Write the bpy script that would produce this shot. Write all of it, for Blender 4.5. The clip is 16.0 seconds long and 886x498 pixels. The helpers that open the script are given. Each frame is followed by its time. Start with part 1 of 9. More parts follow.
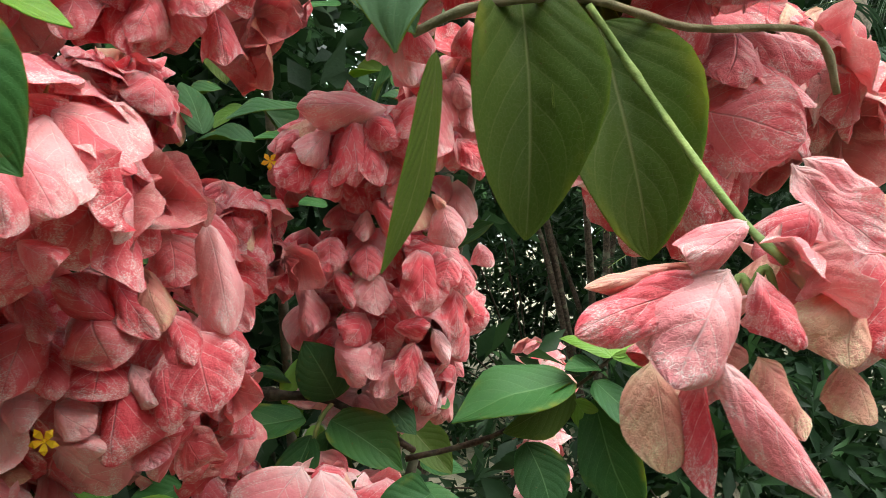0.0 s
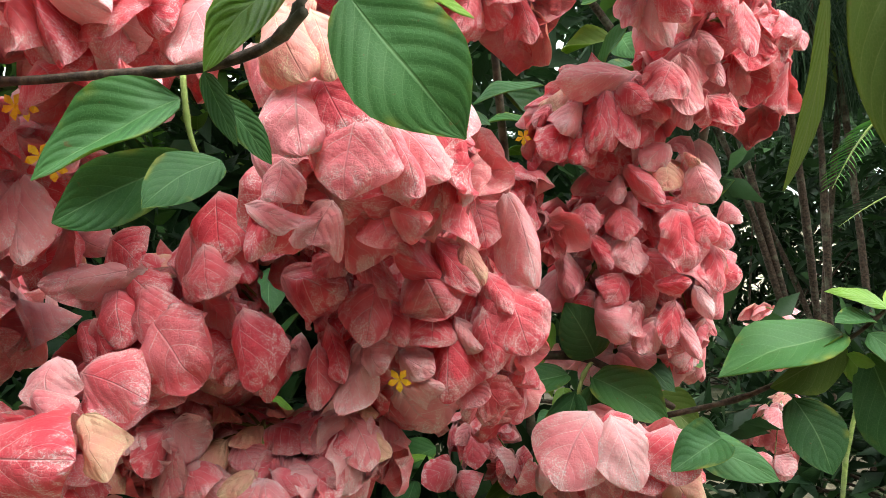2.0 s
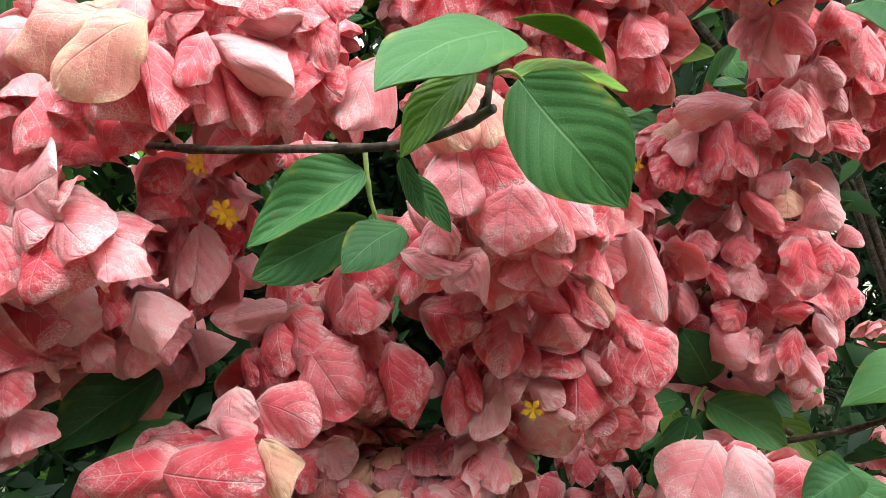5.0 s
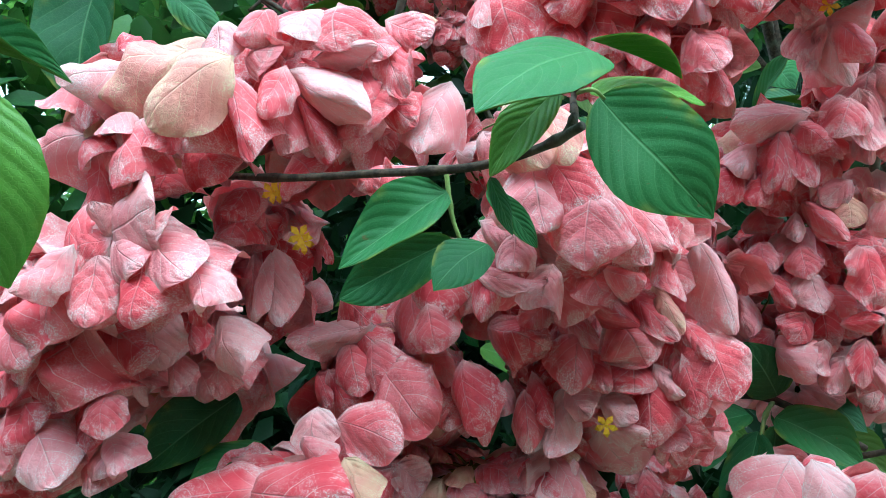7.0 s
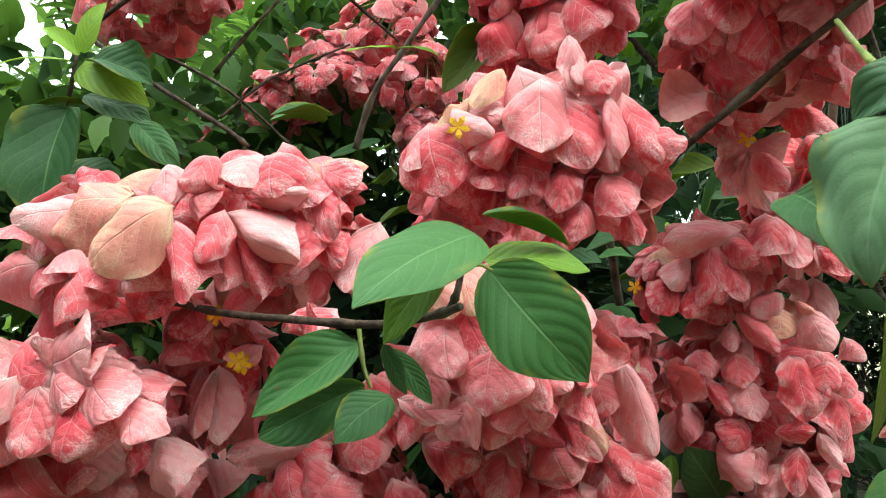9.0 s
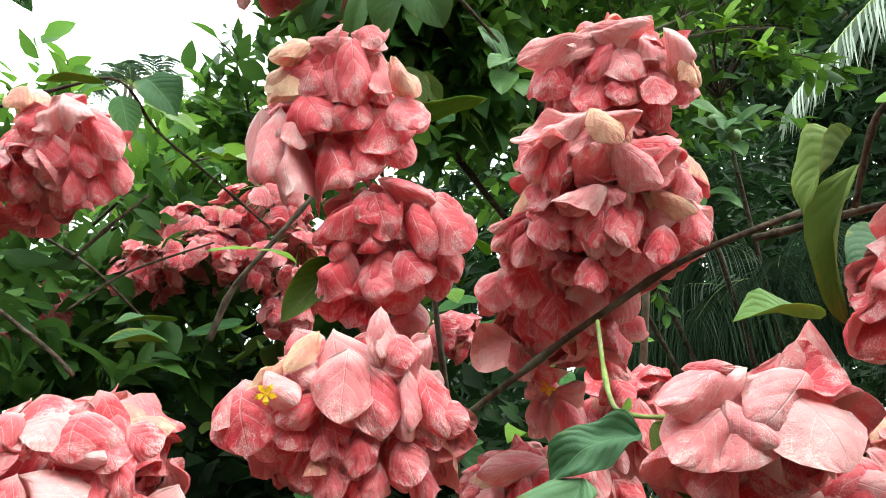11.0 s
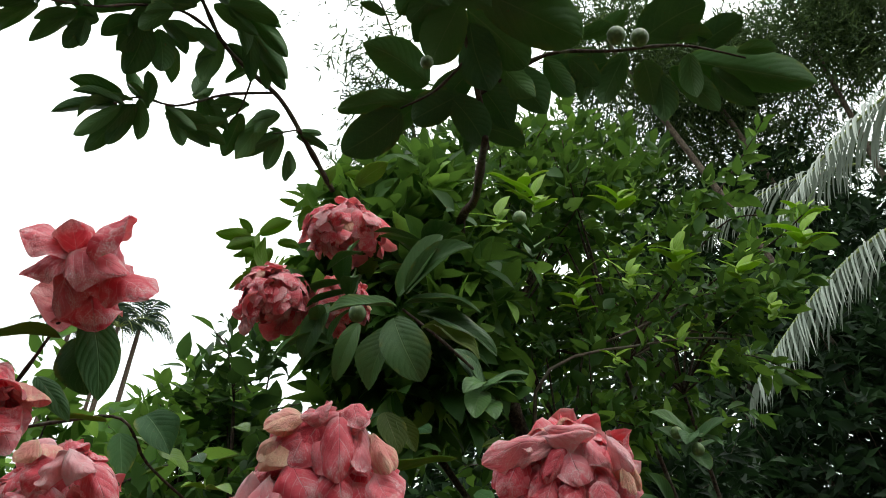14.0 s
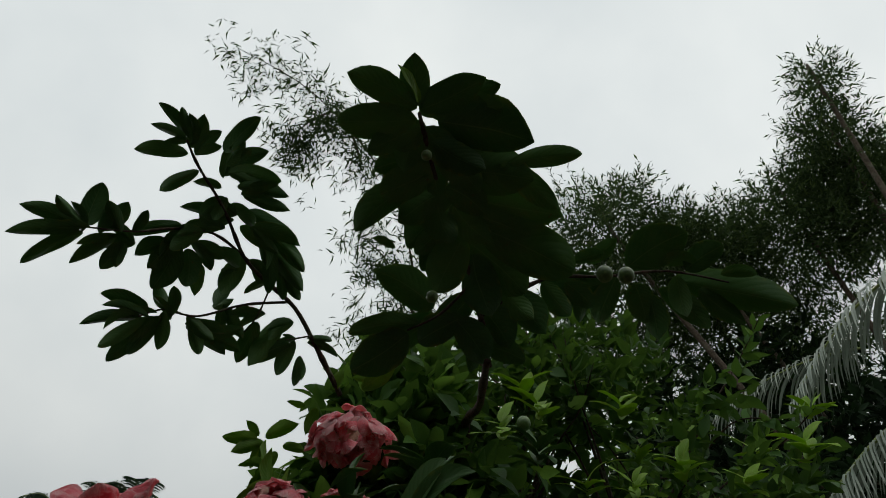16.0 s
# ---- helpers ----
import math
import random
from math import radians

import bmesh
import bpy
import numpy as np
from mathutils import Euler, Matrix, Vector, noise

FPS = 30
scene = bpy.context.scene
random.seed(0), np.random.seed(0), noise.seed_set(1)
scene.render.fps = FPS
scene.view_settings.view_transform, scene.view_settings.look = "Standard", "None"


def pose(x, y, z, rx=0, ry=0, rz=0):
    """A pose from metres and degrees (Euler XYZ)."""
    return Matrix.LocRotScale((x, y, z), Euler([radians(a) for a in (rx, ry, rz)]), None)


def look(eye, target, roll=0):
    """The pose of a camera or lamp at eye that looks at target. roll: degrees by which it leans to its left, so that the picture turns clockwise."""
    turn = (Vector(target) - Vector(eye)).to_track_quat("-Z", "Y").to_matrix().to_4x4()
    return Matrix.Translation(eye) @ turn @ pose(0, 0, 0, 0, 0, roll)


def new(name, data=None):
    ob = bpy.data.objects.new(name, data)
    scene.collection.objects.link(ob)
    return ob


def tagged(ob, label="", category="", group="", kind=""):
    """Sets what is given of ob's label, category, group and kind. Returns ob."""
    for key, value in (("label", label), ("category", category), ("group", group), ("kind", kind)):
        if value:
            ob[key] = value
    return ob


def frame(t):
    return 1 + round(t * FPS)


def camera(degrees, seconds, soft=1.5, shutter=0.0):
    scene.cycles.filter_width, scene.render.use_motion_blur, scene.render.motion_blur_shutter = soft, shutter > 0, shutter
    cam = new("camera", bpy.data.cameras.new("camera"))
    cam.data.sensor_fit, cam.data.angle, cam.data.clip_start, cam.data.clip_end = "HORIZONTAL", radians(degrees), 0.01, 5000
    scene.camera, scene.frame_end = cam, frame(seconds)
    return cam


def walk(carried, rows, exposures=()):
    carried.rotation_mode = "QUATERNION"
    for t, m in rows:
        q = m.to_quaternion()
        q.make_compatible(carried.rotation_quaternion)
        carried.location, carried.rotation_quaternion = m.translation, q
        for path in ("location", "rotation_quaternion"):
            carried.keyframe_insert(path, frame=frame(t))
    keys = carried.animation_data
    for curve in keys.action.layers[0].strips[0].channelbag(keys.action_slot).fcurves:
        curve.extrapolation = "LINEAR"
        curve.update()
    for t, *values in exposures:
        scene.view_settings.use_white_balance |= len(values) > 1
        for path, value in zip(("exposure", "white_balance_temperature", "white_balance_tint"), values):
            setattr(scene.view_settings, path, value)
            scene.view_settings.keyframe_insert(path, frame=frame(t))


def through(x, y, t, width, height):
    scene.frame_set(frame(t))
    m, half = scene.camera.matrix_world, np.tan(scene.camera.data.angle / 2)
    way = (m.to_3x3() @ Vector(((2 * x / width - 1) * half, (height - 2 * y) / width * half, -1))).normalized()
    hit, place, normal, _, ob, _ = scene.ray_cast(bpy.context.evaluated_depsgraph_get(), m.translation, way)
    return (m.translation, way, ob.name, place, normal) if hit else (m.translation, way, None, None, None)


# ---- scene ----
cam = camera(66.6, 16.0, 0.5, 0.15)
PATH = [
    (0, (0.030, -0.009, 1.493), (-0.047, 1.989, 1.466), 2.9),
    (0.5, (-0.012, -0.041, 1.479), (-0.208, 1.949, 1.435), 2.0),
    (1, (-0.049, -0.064, 1.461), (-0.392, 1.906, 1.407), 0.5),
    (1.5, (-0.065, -0.080, 1.459), (-0.542, 1.861, 1.388), -0.7),
    (2, (-0.076, -0.086, 1.464), (-0.656, 1.827, 1.388), -1.3),
    (2.5, (-0.079, -0.091, 1.467), (-0.730, 1.799, 1.393), -1.7),
    (3, (-0.080, -0.091, 1.470), (-0.777, 1.783, 1.398), -2.1),
    (3.5, (-0.080, -0.098, 1.478), (-0.798, 1.767, 1.412), -2.1),
    (4, (-0.083, -0.105, 1.486), (-0.816, 1.755, 1.418), -2.2),
    (4.5, (-0.098, -0.123, 1.494), (-0.859, 1.726, 1.443), -2.2),
    (4.7, (-0.105, -0.135, 1.503), (-0.893, 1.702, 1.440), -1.6),
    (6.8, (-0.132, -0.164, 1.500), (-1.028, 1.624, 1.502), -4.0),
    (7, (-0.138, -0.171, 1.500), (-1.031, 1.619, 1.515), -3.5),
    (7.5, (-0.141, -0.182, 1.507), (-1.062, 1.593, 1.555), -3.6),
    (8, (-0.128, -0.186, 1.523), (-1.055, 1.584, 1.603), -3.7),
    (8.5, (-0.102, -0.183, 1.538), (-1.020, 1.589, 1.667), -3.4),
    (9, (-0.054, -0.182, 1.567), (-0.922, 1.611, 1.749), -2.8),
    (9.5, (-0.005, -0.184, 1.600), (-0.783, 1.641, 1.851), -2.0),
    (10, (0.034, -0.204, 1.643), (-0.632, 1.652, 1.974), -1.1),
    (10.2, (0.052, -0.216, 1.665), (-0.578, 1.647, 2.028), -0.5),
    (12.3, (0.094, -0.268, 1.725), (-0.391, 1.485, 2.556), -0.9),
    (12.5, (0.098, -0.286, 1.737), (-0.381, 1.452, 2.603), -0.8),
    (13, (0.125, -0.353, 1.782), (-0.329, 1.336, 2.751), -0.4),
    (13.5, (0.153, -0.414, 1.812), (-0.278, 1.219, 2.885), 0.1),
    (14, (0.154, -0.451, 1.836), (-0.269, 1.105, 3.018), 0.5),
    (14.5, (0.163, -0.502, 1.852), (-0.240, 0.968, 3.147), 0.7),
    (15, (0.176, -0.550, 1.862), (-0.206, 0.827, 3.262), 1.1),
    (15.5, (0.191, -0.587, 1.869), (-0.174, 0.703, 3.354), 1.3),
    (16, (0.208, -0.616, 1.867), (-0.151, 0.599, 3.414), 1.7),
]
EXPOSURES = [
    (0.0, 0.90, 6500, -3), (1.0, 1.26, 6500, 1), (3.5, 1.24, 6500, 1), (4.7, 1.19, 6400, 1), (6.8, 1.09, 4750, -22), (7.5, 1.07, 4750, -21), (8.5, 0.90, 6300, -8),
    (10.2, 1.0, 6500, -3), (12.5, 0.7, 6450, -13), (13.0, 0.36, 6500, -8), (13.5, 0.06, 6500, 0), (14.0, -0.42, 6500, 6),
    (14.5, -1.2, 6500, 9), (15.0, -1.8, 6500, 8), (15.5, -2.04, 6500, 6), (16.0, -2.08, 6500, 4),
]
walk(cam, [(t, look(eye, target, roll)) for t, eye, target, roll in PATH], EXPOSURES)


# ---- light ----
world = bpy.data.worlds.new("overcast")
scene.world = world
world.use_nodes = True
wn, wl = world.node_tree.nodes, world.node_tree.links
sky = wn.new("ShaderNodeTexSky")
sky.sky_type = "NISHITA"
sky.sun_disc = False
sky.sun_elevation, sky.sun_rotation = radians(58), radians(118)
sky.dust_density, sky.air_density = 5.0, 1.0
skys = wn.new("ShaderNodeVectorMath")
skys.operation = "SCALE"
skys.inputs["Scale"].default_value = 0.09
wl.new(sky.outputs[0], skys.inputs[0])
wc = wn.new("ShaderNodeTexCoord")
cloud = wn.new("ShaderNodeTexNoise")
cloud.inputs["Scale"].default_value, cloud.inputs["Detail"].default_value = 2.2, 5.0
wl.new(wc.outputs["Generated"], cloud.inputs["Vector"])
ramp = wn.new("ShaderNodeValToRGB")
ramp.color_ramp.elements[0].position, ramp.color_ramp.elements[0].color = 0.3, (0.74, 0.77, 0.80, 1)
ramp.color_ramp.elements[1].position, ramp.color_ramp.elements[1].color = 0.72, (1.0, 1.0, 1.0, 1)
wl.new(cloud.outputs[0], ramp.inputs[0])
wm = wn.new("ShaderNodeMix")
wm.data_type = "RGBA"
wm.inputs["Factor"].default_value = 0.85
wl.new(skys.outputs[0], wm.inputs["A"])
wl.new(ramp.outputs[0], wm.inputs["B"])
wz = wn.new("ShaderNodeSeparateXYZ")
wl.new(wc.outputs["Generated"], wz.inputs[0])
vault = wn.new("ShaderNodeMapRange")
vault.interpolation_type = "SMOOTHSTEP"
for k, x in ((1, -0.1), (2, 0.85), (3, 0.36), (4, 1.0)):
    vault.inputs[k].default_value = x
wl.new(wz.outputs["Z"], vault.inputs[0])
dome = wn.new("ShaderNodeVectorMath")
dome.operation = "SCALE"
wl.new(wm.outputs["Result"], dome.inputs[0])
wl.new(vault.outputs[0], dome.inputs["Scale"])
wl.new(dome.outputs[0], wn["Background"].inputs["Color"])
wn["Background"].inputs["Strength"].default_value = 4.2
sun = new("sun", bpy.data.lights.new("sun", "SUN"))
sun.data.energy, sun.data.angle, sun.data.color = 0.6, radians(30), (1.0, 0.97, 0.92)
sun.matrix_world = look((4.2, -1.2, 9.2), (0, 1, 1.5))


# ---- materials ----
class Graph:
    """A node material in short."""

    def __init__(self, name):
        self.mat = bpy.data.materials.new(name)
        self.mat.use_nodes = True
        self.tree = self.mat.node_tree
        self.bsdf = self.tree.nodes["Principled BSDF"]
        self.out = self.tree.nodes["Material Output"]

    def put(self, socket, value):
        if hasattr(value, "is_output"):
            self.tree.links.new(value, socket)
        else:
            socket.default_value = value

    def node(self, kind, **inputs):
        n = self.tree.nodes.new(kind)
        for key, value in inputs.items():
            self.put(n.inputs[key], value)
        return n

    def math(self, op, a, b=0.0, clamp=False):
        n = self.tree.nodes.new("ShaderNodeMath")
        n.operation, n.use_clamp = op, clamp
        self.put(n.inputs[0], a)
        self.put(n.inputs[1], b)
        return n.outputs[0]

    def span(self, v, lo, hi, a=0.0, b=1.0):
        n = self.tree.nodes.new("ShaderNodeMapRange")
        n.interpolation_type = "SMOOTHSTEP"
        for k, x in enumerate((v, lo, hi, a, b)):
            self.put(n.inputs[k], x)
        return n.outputs[0]

    def mix(self, f, a, b):
        n = self.tree.nodes.new("ShaderNodeMix")
        n.data_type = "RGBA"
        self.put(n.inputs["Factor"], f)
        self.put(n.inputs["A"], a)
        self.put(n.inputs["B"], b)
        return n.outputs["Result"]

    def noise(self, vec, scale, detail=3.0, rough=0.55, distort=0.0):
        n = self.node("ShaderNodeTexNoise", Scale=scale, Detail=detail, Roughness=rough, Distortion=distort)
        if vec is not None:
            self.put(n.inputs["Vector"], vec)
        return n.outputs[0]

    def coords(self, which):
        return self.tree.nodes.new("ShaderNodeTexCoord").outputs[which]

    def random(self):
        return self.tree.nodes.new("ShaderNodeObjectInfo").outputs["Random"]

    def shifted(self, vec, r):
        n = self.tree.nodes.new("ShaderNodeVectorMath")
        n.operation = "ADD"
        k = self.tree.nodes.new("ShaderNodeCombineXYZ")
        for i, s in enumerate((31.0, 17.0, 53.0)):
            self.put(k.inputs[i], self.math("MULTIPLY", r, s))
        self.put(n.inputs[0], vec)
        self.put(n.inputs[1], k.outputs[0])
        return n.outputs[0]

    def warped(self, vec, scale, by):
        n = self.node("ShaderNodeTexNoise", Scale=scale, Detail=2.0)
        self.put(n.inputs["Vector"], vec)
        m = self.tree.nodes.new("ShaderNodeVectorMath")
        m.operation = "MULTIPLY_ADD"
        self.put(m.inputs[0], n.outputs["Color"])
        m.inputs[1].default_value = (by, by, by)
        self.put(m.inputs[2], vec)
        return m.outputs[0]

    def finish(self, colour, rough, height=None, bump=0.3, dist=0.002, through=0.0, back=None, spec=0.5):
        self.put(self.bsdf.inputs["Base Color"], colour)
        self.put(self.bsdf.inputs["Roughness"], rough)
        self.put(self.bsdf.inputs["Specular IOR Level"], spec)
        normal = None
        if height is not None:
            b = self.node("ShaderNodeBump", Strength=bump, Distance=dist, Height=height)
            normal = b.outputs[0]
            self.put(self.bsdf.inputs["Normal"], normal)
        if through > 0:
            t = self.node("ShaderNodeBsdfTranslucent", Color=back if back is not None else colour)
            if normal is not None:
                self.put(t.inputs["Normal"], normal)
            m = self.node("ShaderNodeMixShader", Fac=through)
            self.put(m.inputs[1], self.bsdf.outputs[0])
            self.put(m.inputs[2], t.outputs[0])
            self.put(self.out.inputs["Surface"], m.outputs[0])
        return self.mat


def rgb(r, g, b):
    return (r, g, b, 1.0)


def blade_veins(g, count, slant, wide):
    """Across u (0 in the middle, 1 at the edge), along v, and a pinnate net of veins."""
    sep = g.node("ShaderNodeSeparateXYZ", Vector=g.coords("UV"))
    u = g.math("ABSOLUTE", g.math("SUBTRACT", g.math("MULTIPLY", sep.outputs[0], 2.0), 1.0))
    v = sep.outputs[1]
    rib = g.span(u, 0.0, wide, 1.0, 0.0)
    bend = g.math("MULTIPLY", g.math("ADD", g.math("MULTIPLY", u, 0.62), g.math("MULTIPLY", g.math("POWER", u, 2.2), 0.38)), slant)
    phase = g.math("SUBTRACT", g.math("MULTIPLY", v, count), bend)
    tri = g.math("ABSOLUTE", g.math("SUBTRACT", g.math("FRACT", phase), 0.5))
    side = g.math("MULTIPLY", g.span(tri, 0.0, wide * 1.1, 1.0, 0.0), g.span(u, 0.75, 1.0, 1.0, 0.25))
    return u, v, rib, side, tri


def bract_material(name, deep, light, pale, amount):
    g = Graph(name)
    r = g.random()
    at = g.shifted(g.coords("Object"), r)
    u, v, rib, side, tri = blade_veins(g, 5.2, 2.7, 0.035)
    broad = g.noise(at, 1.7, 3.0, 0.5, 0.8)
    fine = g.noise(at, 50.0, 3.0, 0.6, 0.3)
    net = g.tree.nodes.new("ShaderNodeTexVoronoi")
    net.feature = "DISTANCE_TO_EDGE"
    net.inputs["Scale"].default_value = 15.0
    g.put(net.inputs["Vector"], g.warped(at, 6.0, 0.17))
    cell = g.span(net.outputs[0], 0.0, 0.085, 1.0, 0.0)
    tone = g.math("ADD", g.math("MULTIPLY", r, 0.75), g.math("MULTIPLY", g.math("SUBTRACT", broad, 0.5), 1.3))
    col = g.mix(g.span(tone, 0.05, 1.1), deep, light)
    col = g.mix(g.math("MULTIPLY", g.span(v, 0.0, 0.3, 1.0, 0.0), 0.6), col, pale)
    patch = g.noise(at, 2.9, 3.0, 0.55, 1.2)
    outer = g.span(g.math("MAXIMUM", u, g.math("MULTIPLY", v, 0.95)), 0.45, 1.0)
    bleach = g.math("MULTIPLY", outer, g.span(patch, 0.36, 0.66))
    col = g.mix(g.math("MULTIPLY", bleach, g.math("MULTIPLY", amount, 0.48)), col, pale)
    vein = g.math("MAXIMUM", g.math("MULTIPLY", rib, g.span(patch, 0.34, 0.6, 0.12, 0.6)), g.math("MULTIPLY", side, g.span(patch, 0.3, 0.56, 0.25, 1.0)))
    col = g.mix(g.math("MULTIPLY", vein, 0.75), col, pale)
    web = g.math("MULTIPLY", cell, g.math("MULTIPLY", g.span(patch, 0.4, 0.64), g.span(outer, 0.0, 0.8, 0.4, 1.0)))
    col = g.mix(g.math("MULTIPLY", web, g.math("MULTIPLY", amount, 0.48)), col, pale)
    speck = g.math("MULTIPLY", g.span(fine, 0.53, 0.59), g.math("MULTIPLY", g.span(patch, 0.38, 0.56), g.span(outer, 0.0, 0.7, 0.15, 1.0)))
    col = g.mix(g.math("MULTIPLY", speck, g.math("MULTIPLY", amount, 0.9)), col, pale)
    col = g.mix(g.math("MULTIPLY", g.span(fine, 0.47, 0.36), 0.18), col, deep)
    worn = g.math("MULTIPLY", g.span(u, 0.93, 1.0), g.span(g.noise(at, 6.0), 0.6, 0.66))
    col = g.mix(g.math("MULTIPLY", worn, 0.7), col, rgb(0.55, 0.34, 0.20))
    puff = g.math("MULTIPLY", g.span(tri, 0.0, 0.45), 0.28)
    height = g.math("ADD", g.math("SUBTRACT", puff, g.math("MULTIPLY", g.math("MAXIMUM", rib, g.math("MULTIPLY", cell, 0.15)), 0.5)), g.math("ADD", g.math("MULTIPLY", fine, 0.22), g.math("MULTIPLY", g.noise(at, 7.0, 2.0), 1.1)))
    return g.finish(col, 0.5, height, 0.68, 0.003, 0.42, col, 0.42)


def leaf_material(name, dark, light, vein, back, rough, through=0.28, count=7.0, yellow=0.5):
    g = Graph(name)
    r = g.random()
    at = g.shifted(g.coords("Object"), r)
    u, v, rib, side, tri = blade_veins(g, count, 3.0, 0.045)
    broad, fine = g.noise(at, 2.6, 3.0), g.noise(at, 30.0, 4.0, 0.6)
    tone = g.math("ADD", g.math("MULTIPLY", r, 0.6), g.math("MULTIPLY", broad, 0.6))
    col = g.mix(g.span(tone, 0.2, 1.0), dark, light)
    col = g.mix(g.math("MULTIPLY", g.span(fine, 0.45, 0.7), 0.22), col, light)
    rim = g.math("MULTIPLY", g.span(u, 0.72, 1.0), g.span(g.noise(at, 3.7), 0.5, 0.68))
    col = g.mix(g.math("MULTIPLY", rim, yellow), col, rgb(0.36, 0.33, 0.03))
    brown = g.math("MULTIPLY", g.span(g.noise(at, 11.0), 0.69, 0.74), 0.8)
    col = g.mix(brown, col, rgb(0.13, 0.08, 0.03))
    col = g.mix(g.math("MULTIPLY", g.math("MAXIMUM", rib, g.math("MULTIPLY", side, 0.45)), 0.6), col, vein)
    net = g.tree.nodes.new("ShaderNodeTexVoronoi")
    net.feature = "DISTANCE_TO_EDGE"
    net.inputs["Scale"].default_value = 44.0
    g.put(net.inputs["Vector"], at)
    cell = g.span(net.outputs[0], 0.0, 0.09, 1.0, 0.0)
    col = g.mix(g.math("MULTIPLY", cell, 0.14), col, vein)
    quilt = g.math("MULTIPLY", g.span(tri, 0.0, 0.42), 0.6)
    height = g.math("ADD", g.math("ADD", quilt, g.math("MULTIPLY", rib, -0.7)), g.math("SUBTRACT", g.math("MULTIPLY", fine, 0.2), g.math("MULTIPLY", cell, 0.08)))
    return g.finish(col, rough, height, 0.36, 0.002, through, g.mix(0.5, back, col), 0.26)


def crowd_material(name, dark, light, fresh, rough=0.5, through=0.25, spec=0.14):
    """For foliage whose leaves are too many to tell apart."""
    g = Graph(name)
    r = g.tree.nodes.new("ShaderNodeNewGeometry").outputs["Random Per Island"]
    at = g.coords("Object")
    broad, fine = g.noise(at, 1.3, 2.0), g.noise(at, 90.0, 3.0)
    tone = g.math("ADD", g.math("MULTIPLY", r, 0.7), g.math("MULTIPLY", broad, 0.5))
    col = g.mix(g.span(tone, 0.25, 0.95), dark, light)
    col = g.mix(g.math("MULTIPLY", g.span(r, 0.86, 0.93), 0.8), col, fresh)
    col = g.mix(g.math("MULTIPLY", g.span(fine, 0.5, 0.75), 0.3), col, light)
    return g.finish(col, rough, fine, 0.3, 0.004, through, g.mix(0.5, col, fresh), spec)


def bark_material(name, dark, light, scale=40.0, rough=0.85):
    g = Graph(name)
    at = g.coords("Object")
    a, b = g.noise(at, scale, 5.0, 0.65), g.noise(at, scale * 0.2, 3.0)
    col = g.mix(g.span(a, 0.35, 0.68), dark, light)
    col = g.mix(g.math("MULTIPLY", g.span(b, 0.5, 0.7), 0.5), col, rgb(0.16, 0.17, 0.12))
    return g.finish(col, rough, a, 0.8, 0.004, 0.0, None, 0.25)


BRACT = bract_material("pink_bract", rgb(0.79, 0.088, 0.128), rgb(0.92, 0.285, 0.33), rgb(0.96, 0.77, 0.785), 1.0)
BRACT_PALE = bract_material("pale_pink_bract", rgb(0.88, 0.30, 0.34), rgb(0.94, 0.57, 0.59), rgb(0.96, 0.86, 0.85), 0.9)
BRACT_CREAM = bract_material("cream_bract", rgb(0.84, 0.36, 0.32), rgb(0.86, 0.62, 0.40), rgb(0.92, 0.80, 0.56), 1.1)
BRACT_BELOW = bract_material("bract_underside", rgb(0.83, 0.28, 0.30), rgb(0.89, 0.49, 0.48), rgb(0.93, 0.74, 0.71), 0.6)
LEAF = leaf_material("broad_leaf", rgb(0.022, 0.078, 0.026), rgb(0.055, 0.16, 0.042), rgb(0.19, 0.34, 0.13), rgb(0.20, 0.36, 0.03), 0.55)
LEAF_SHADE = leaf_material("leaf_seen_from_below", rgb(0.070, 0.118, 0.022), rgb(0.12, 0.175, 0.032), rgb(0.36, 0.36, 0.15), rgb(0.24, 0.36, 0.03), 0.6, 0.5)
LEAF_DUSTY = leaf_material("dusty_leaf", rgb(0.055, 0.13, 0.065), rgb(0.12, 0.22, 0.11), rgb(0.20, 0.33, 0.17), rgb(0.16, 0.30, 0.06), 0.6)
LEAF_YOUNG = leaf_material("young_leaf", rgb(0.11, 0.22, 0.03), rgb(0.20, 0.36, 0.05), rgb(0.30, 0.44, 0.12), rgb(0.32, 0.50, 0.05), 0.42, 0.35)
# lime of young shoots, its base colour raised further to suggest backlight
LEAF_LIME = leaf_material("lime_shoot_leaf", rgb(0.20, 0.36, 0.03), rgb(0.32, 0.52, 0.06), rgb(0.40, 0.56, 0.14), rgb(0.46, 0.66, 0.06), 0.45, 0.45)
LEAF_OLIVE = leaf_material("faded_leaf", rgb(0.13, 0.20, 0.04), rgb(0.22, 0.29, 0.07), rgb(0.27, 0.31, 0.11), rgb(0.26, 0.34, 0.05), 0.6, 0.35)
GUAVA_LEAF = leaf_material("guava_leaf", rgb(0.05, 0.12, 0.042), rgb(0.10, 0.21, 0.06), rgb(0.17, 0.28, 0.10), rgb(0.14, 0.28, 0.03), 0.4, 0.25, 9.0, 0.3)
CROWD = crowd_material("shrub_foliage", rgb(0.018, 0.056, 0.011), rgb(0.056, 0.138, 0.022), rgb(0.22, 0.40, 0.055), 0.5, 0.25)
CROWD_FRESH = crowd_material("hedge_foliage", rgb(0.034, 0.10, 0.018), rgb(0.095, 0.22, 0.034), rgb(0.28, 0.48, 0.07), 0.5, 0.36)
# foliage copy with deep shade put into its near-black base colour
CROWD_SHADE = crowd_material("shade_tinted_foliage", rgb(0.008, 0.020, 0.009), rgb(0.020, 0.044, 0.016), rgb(0.038, 0.085, 0.025))
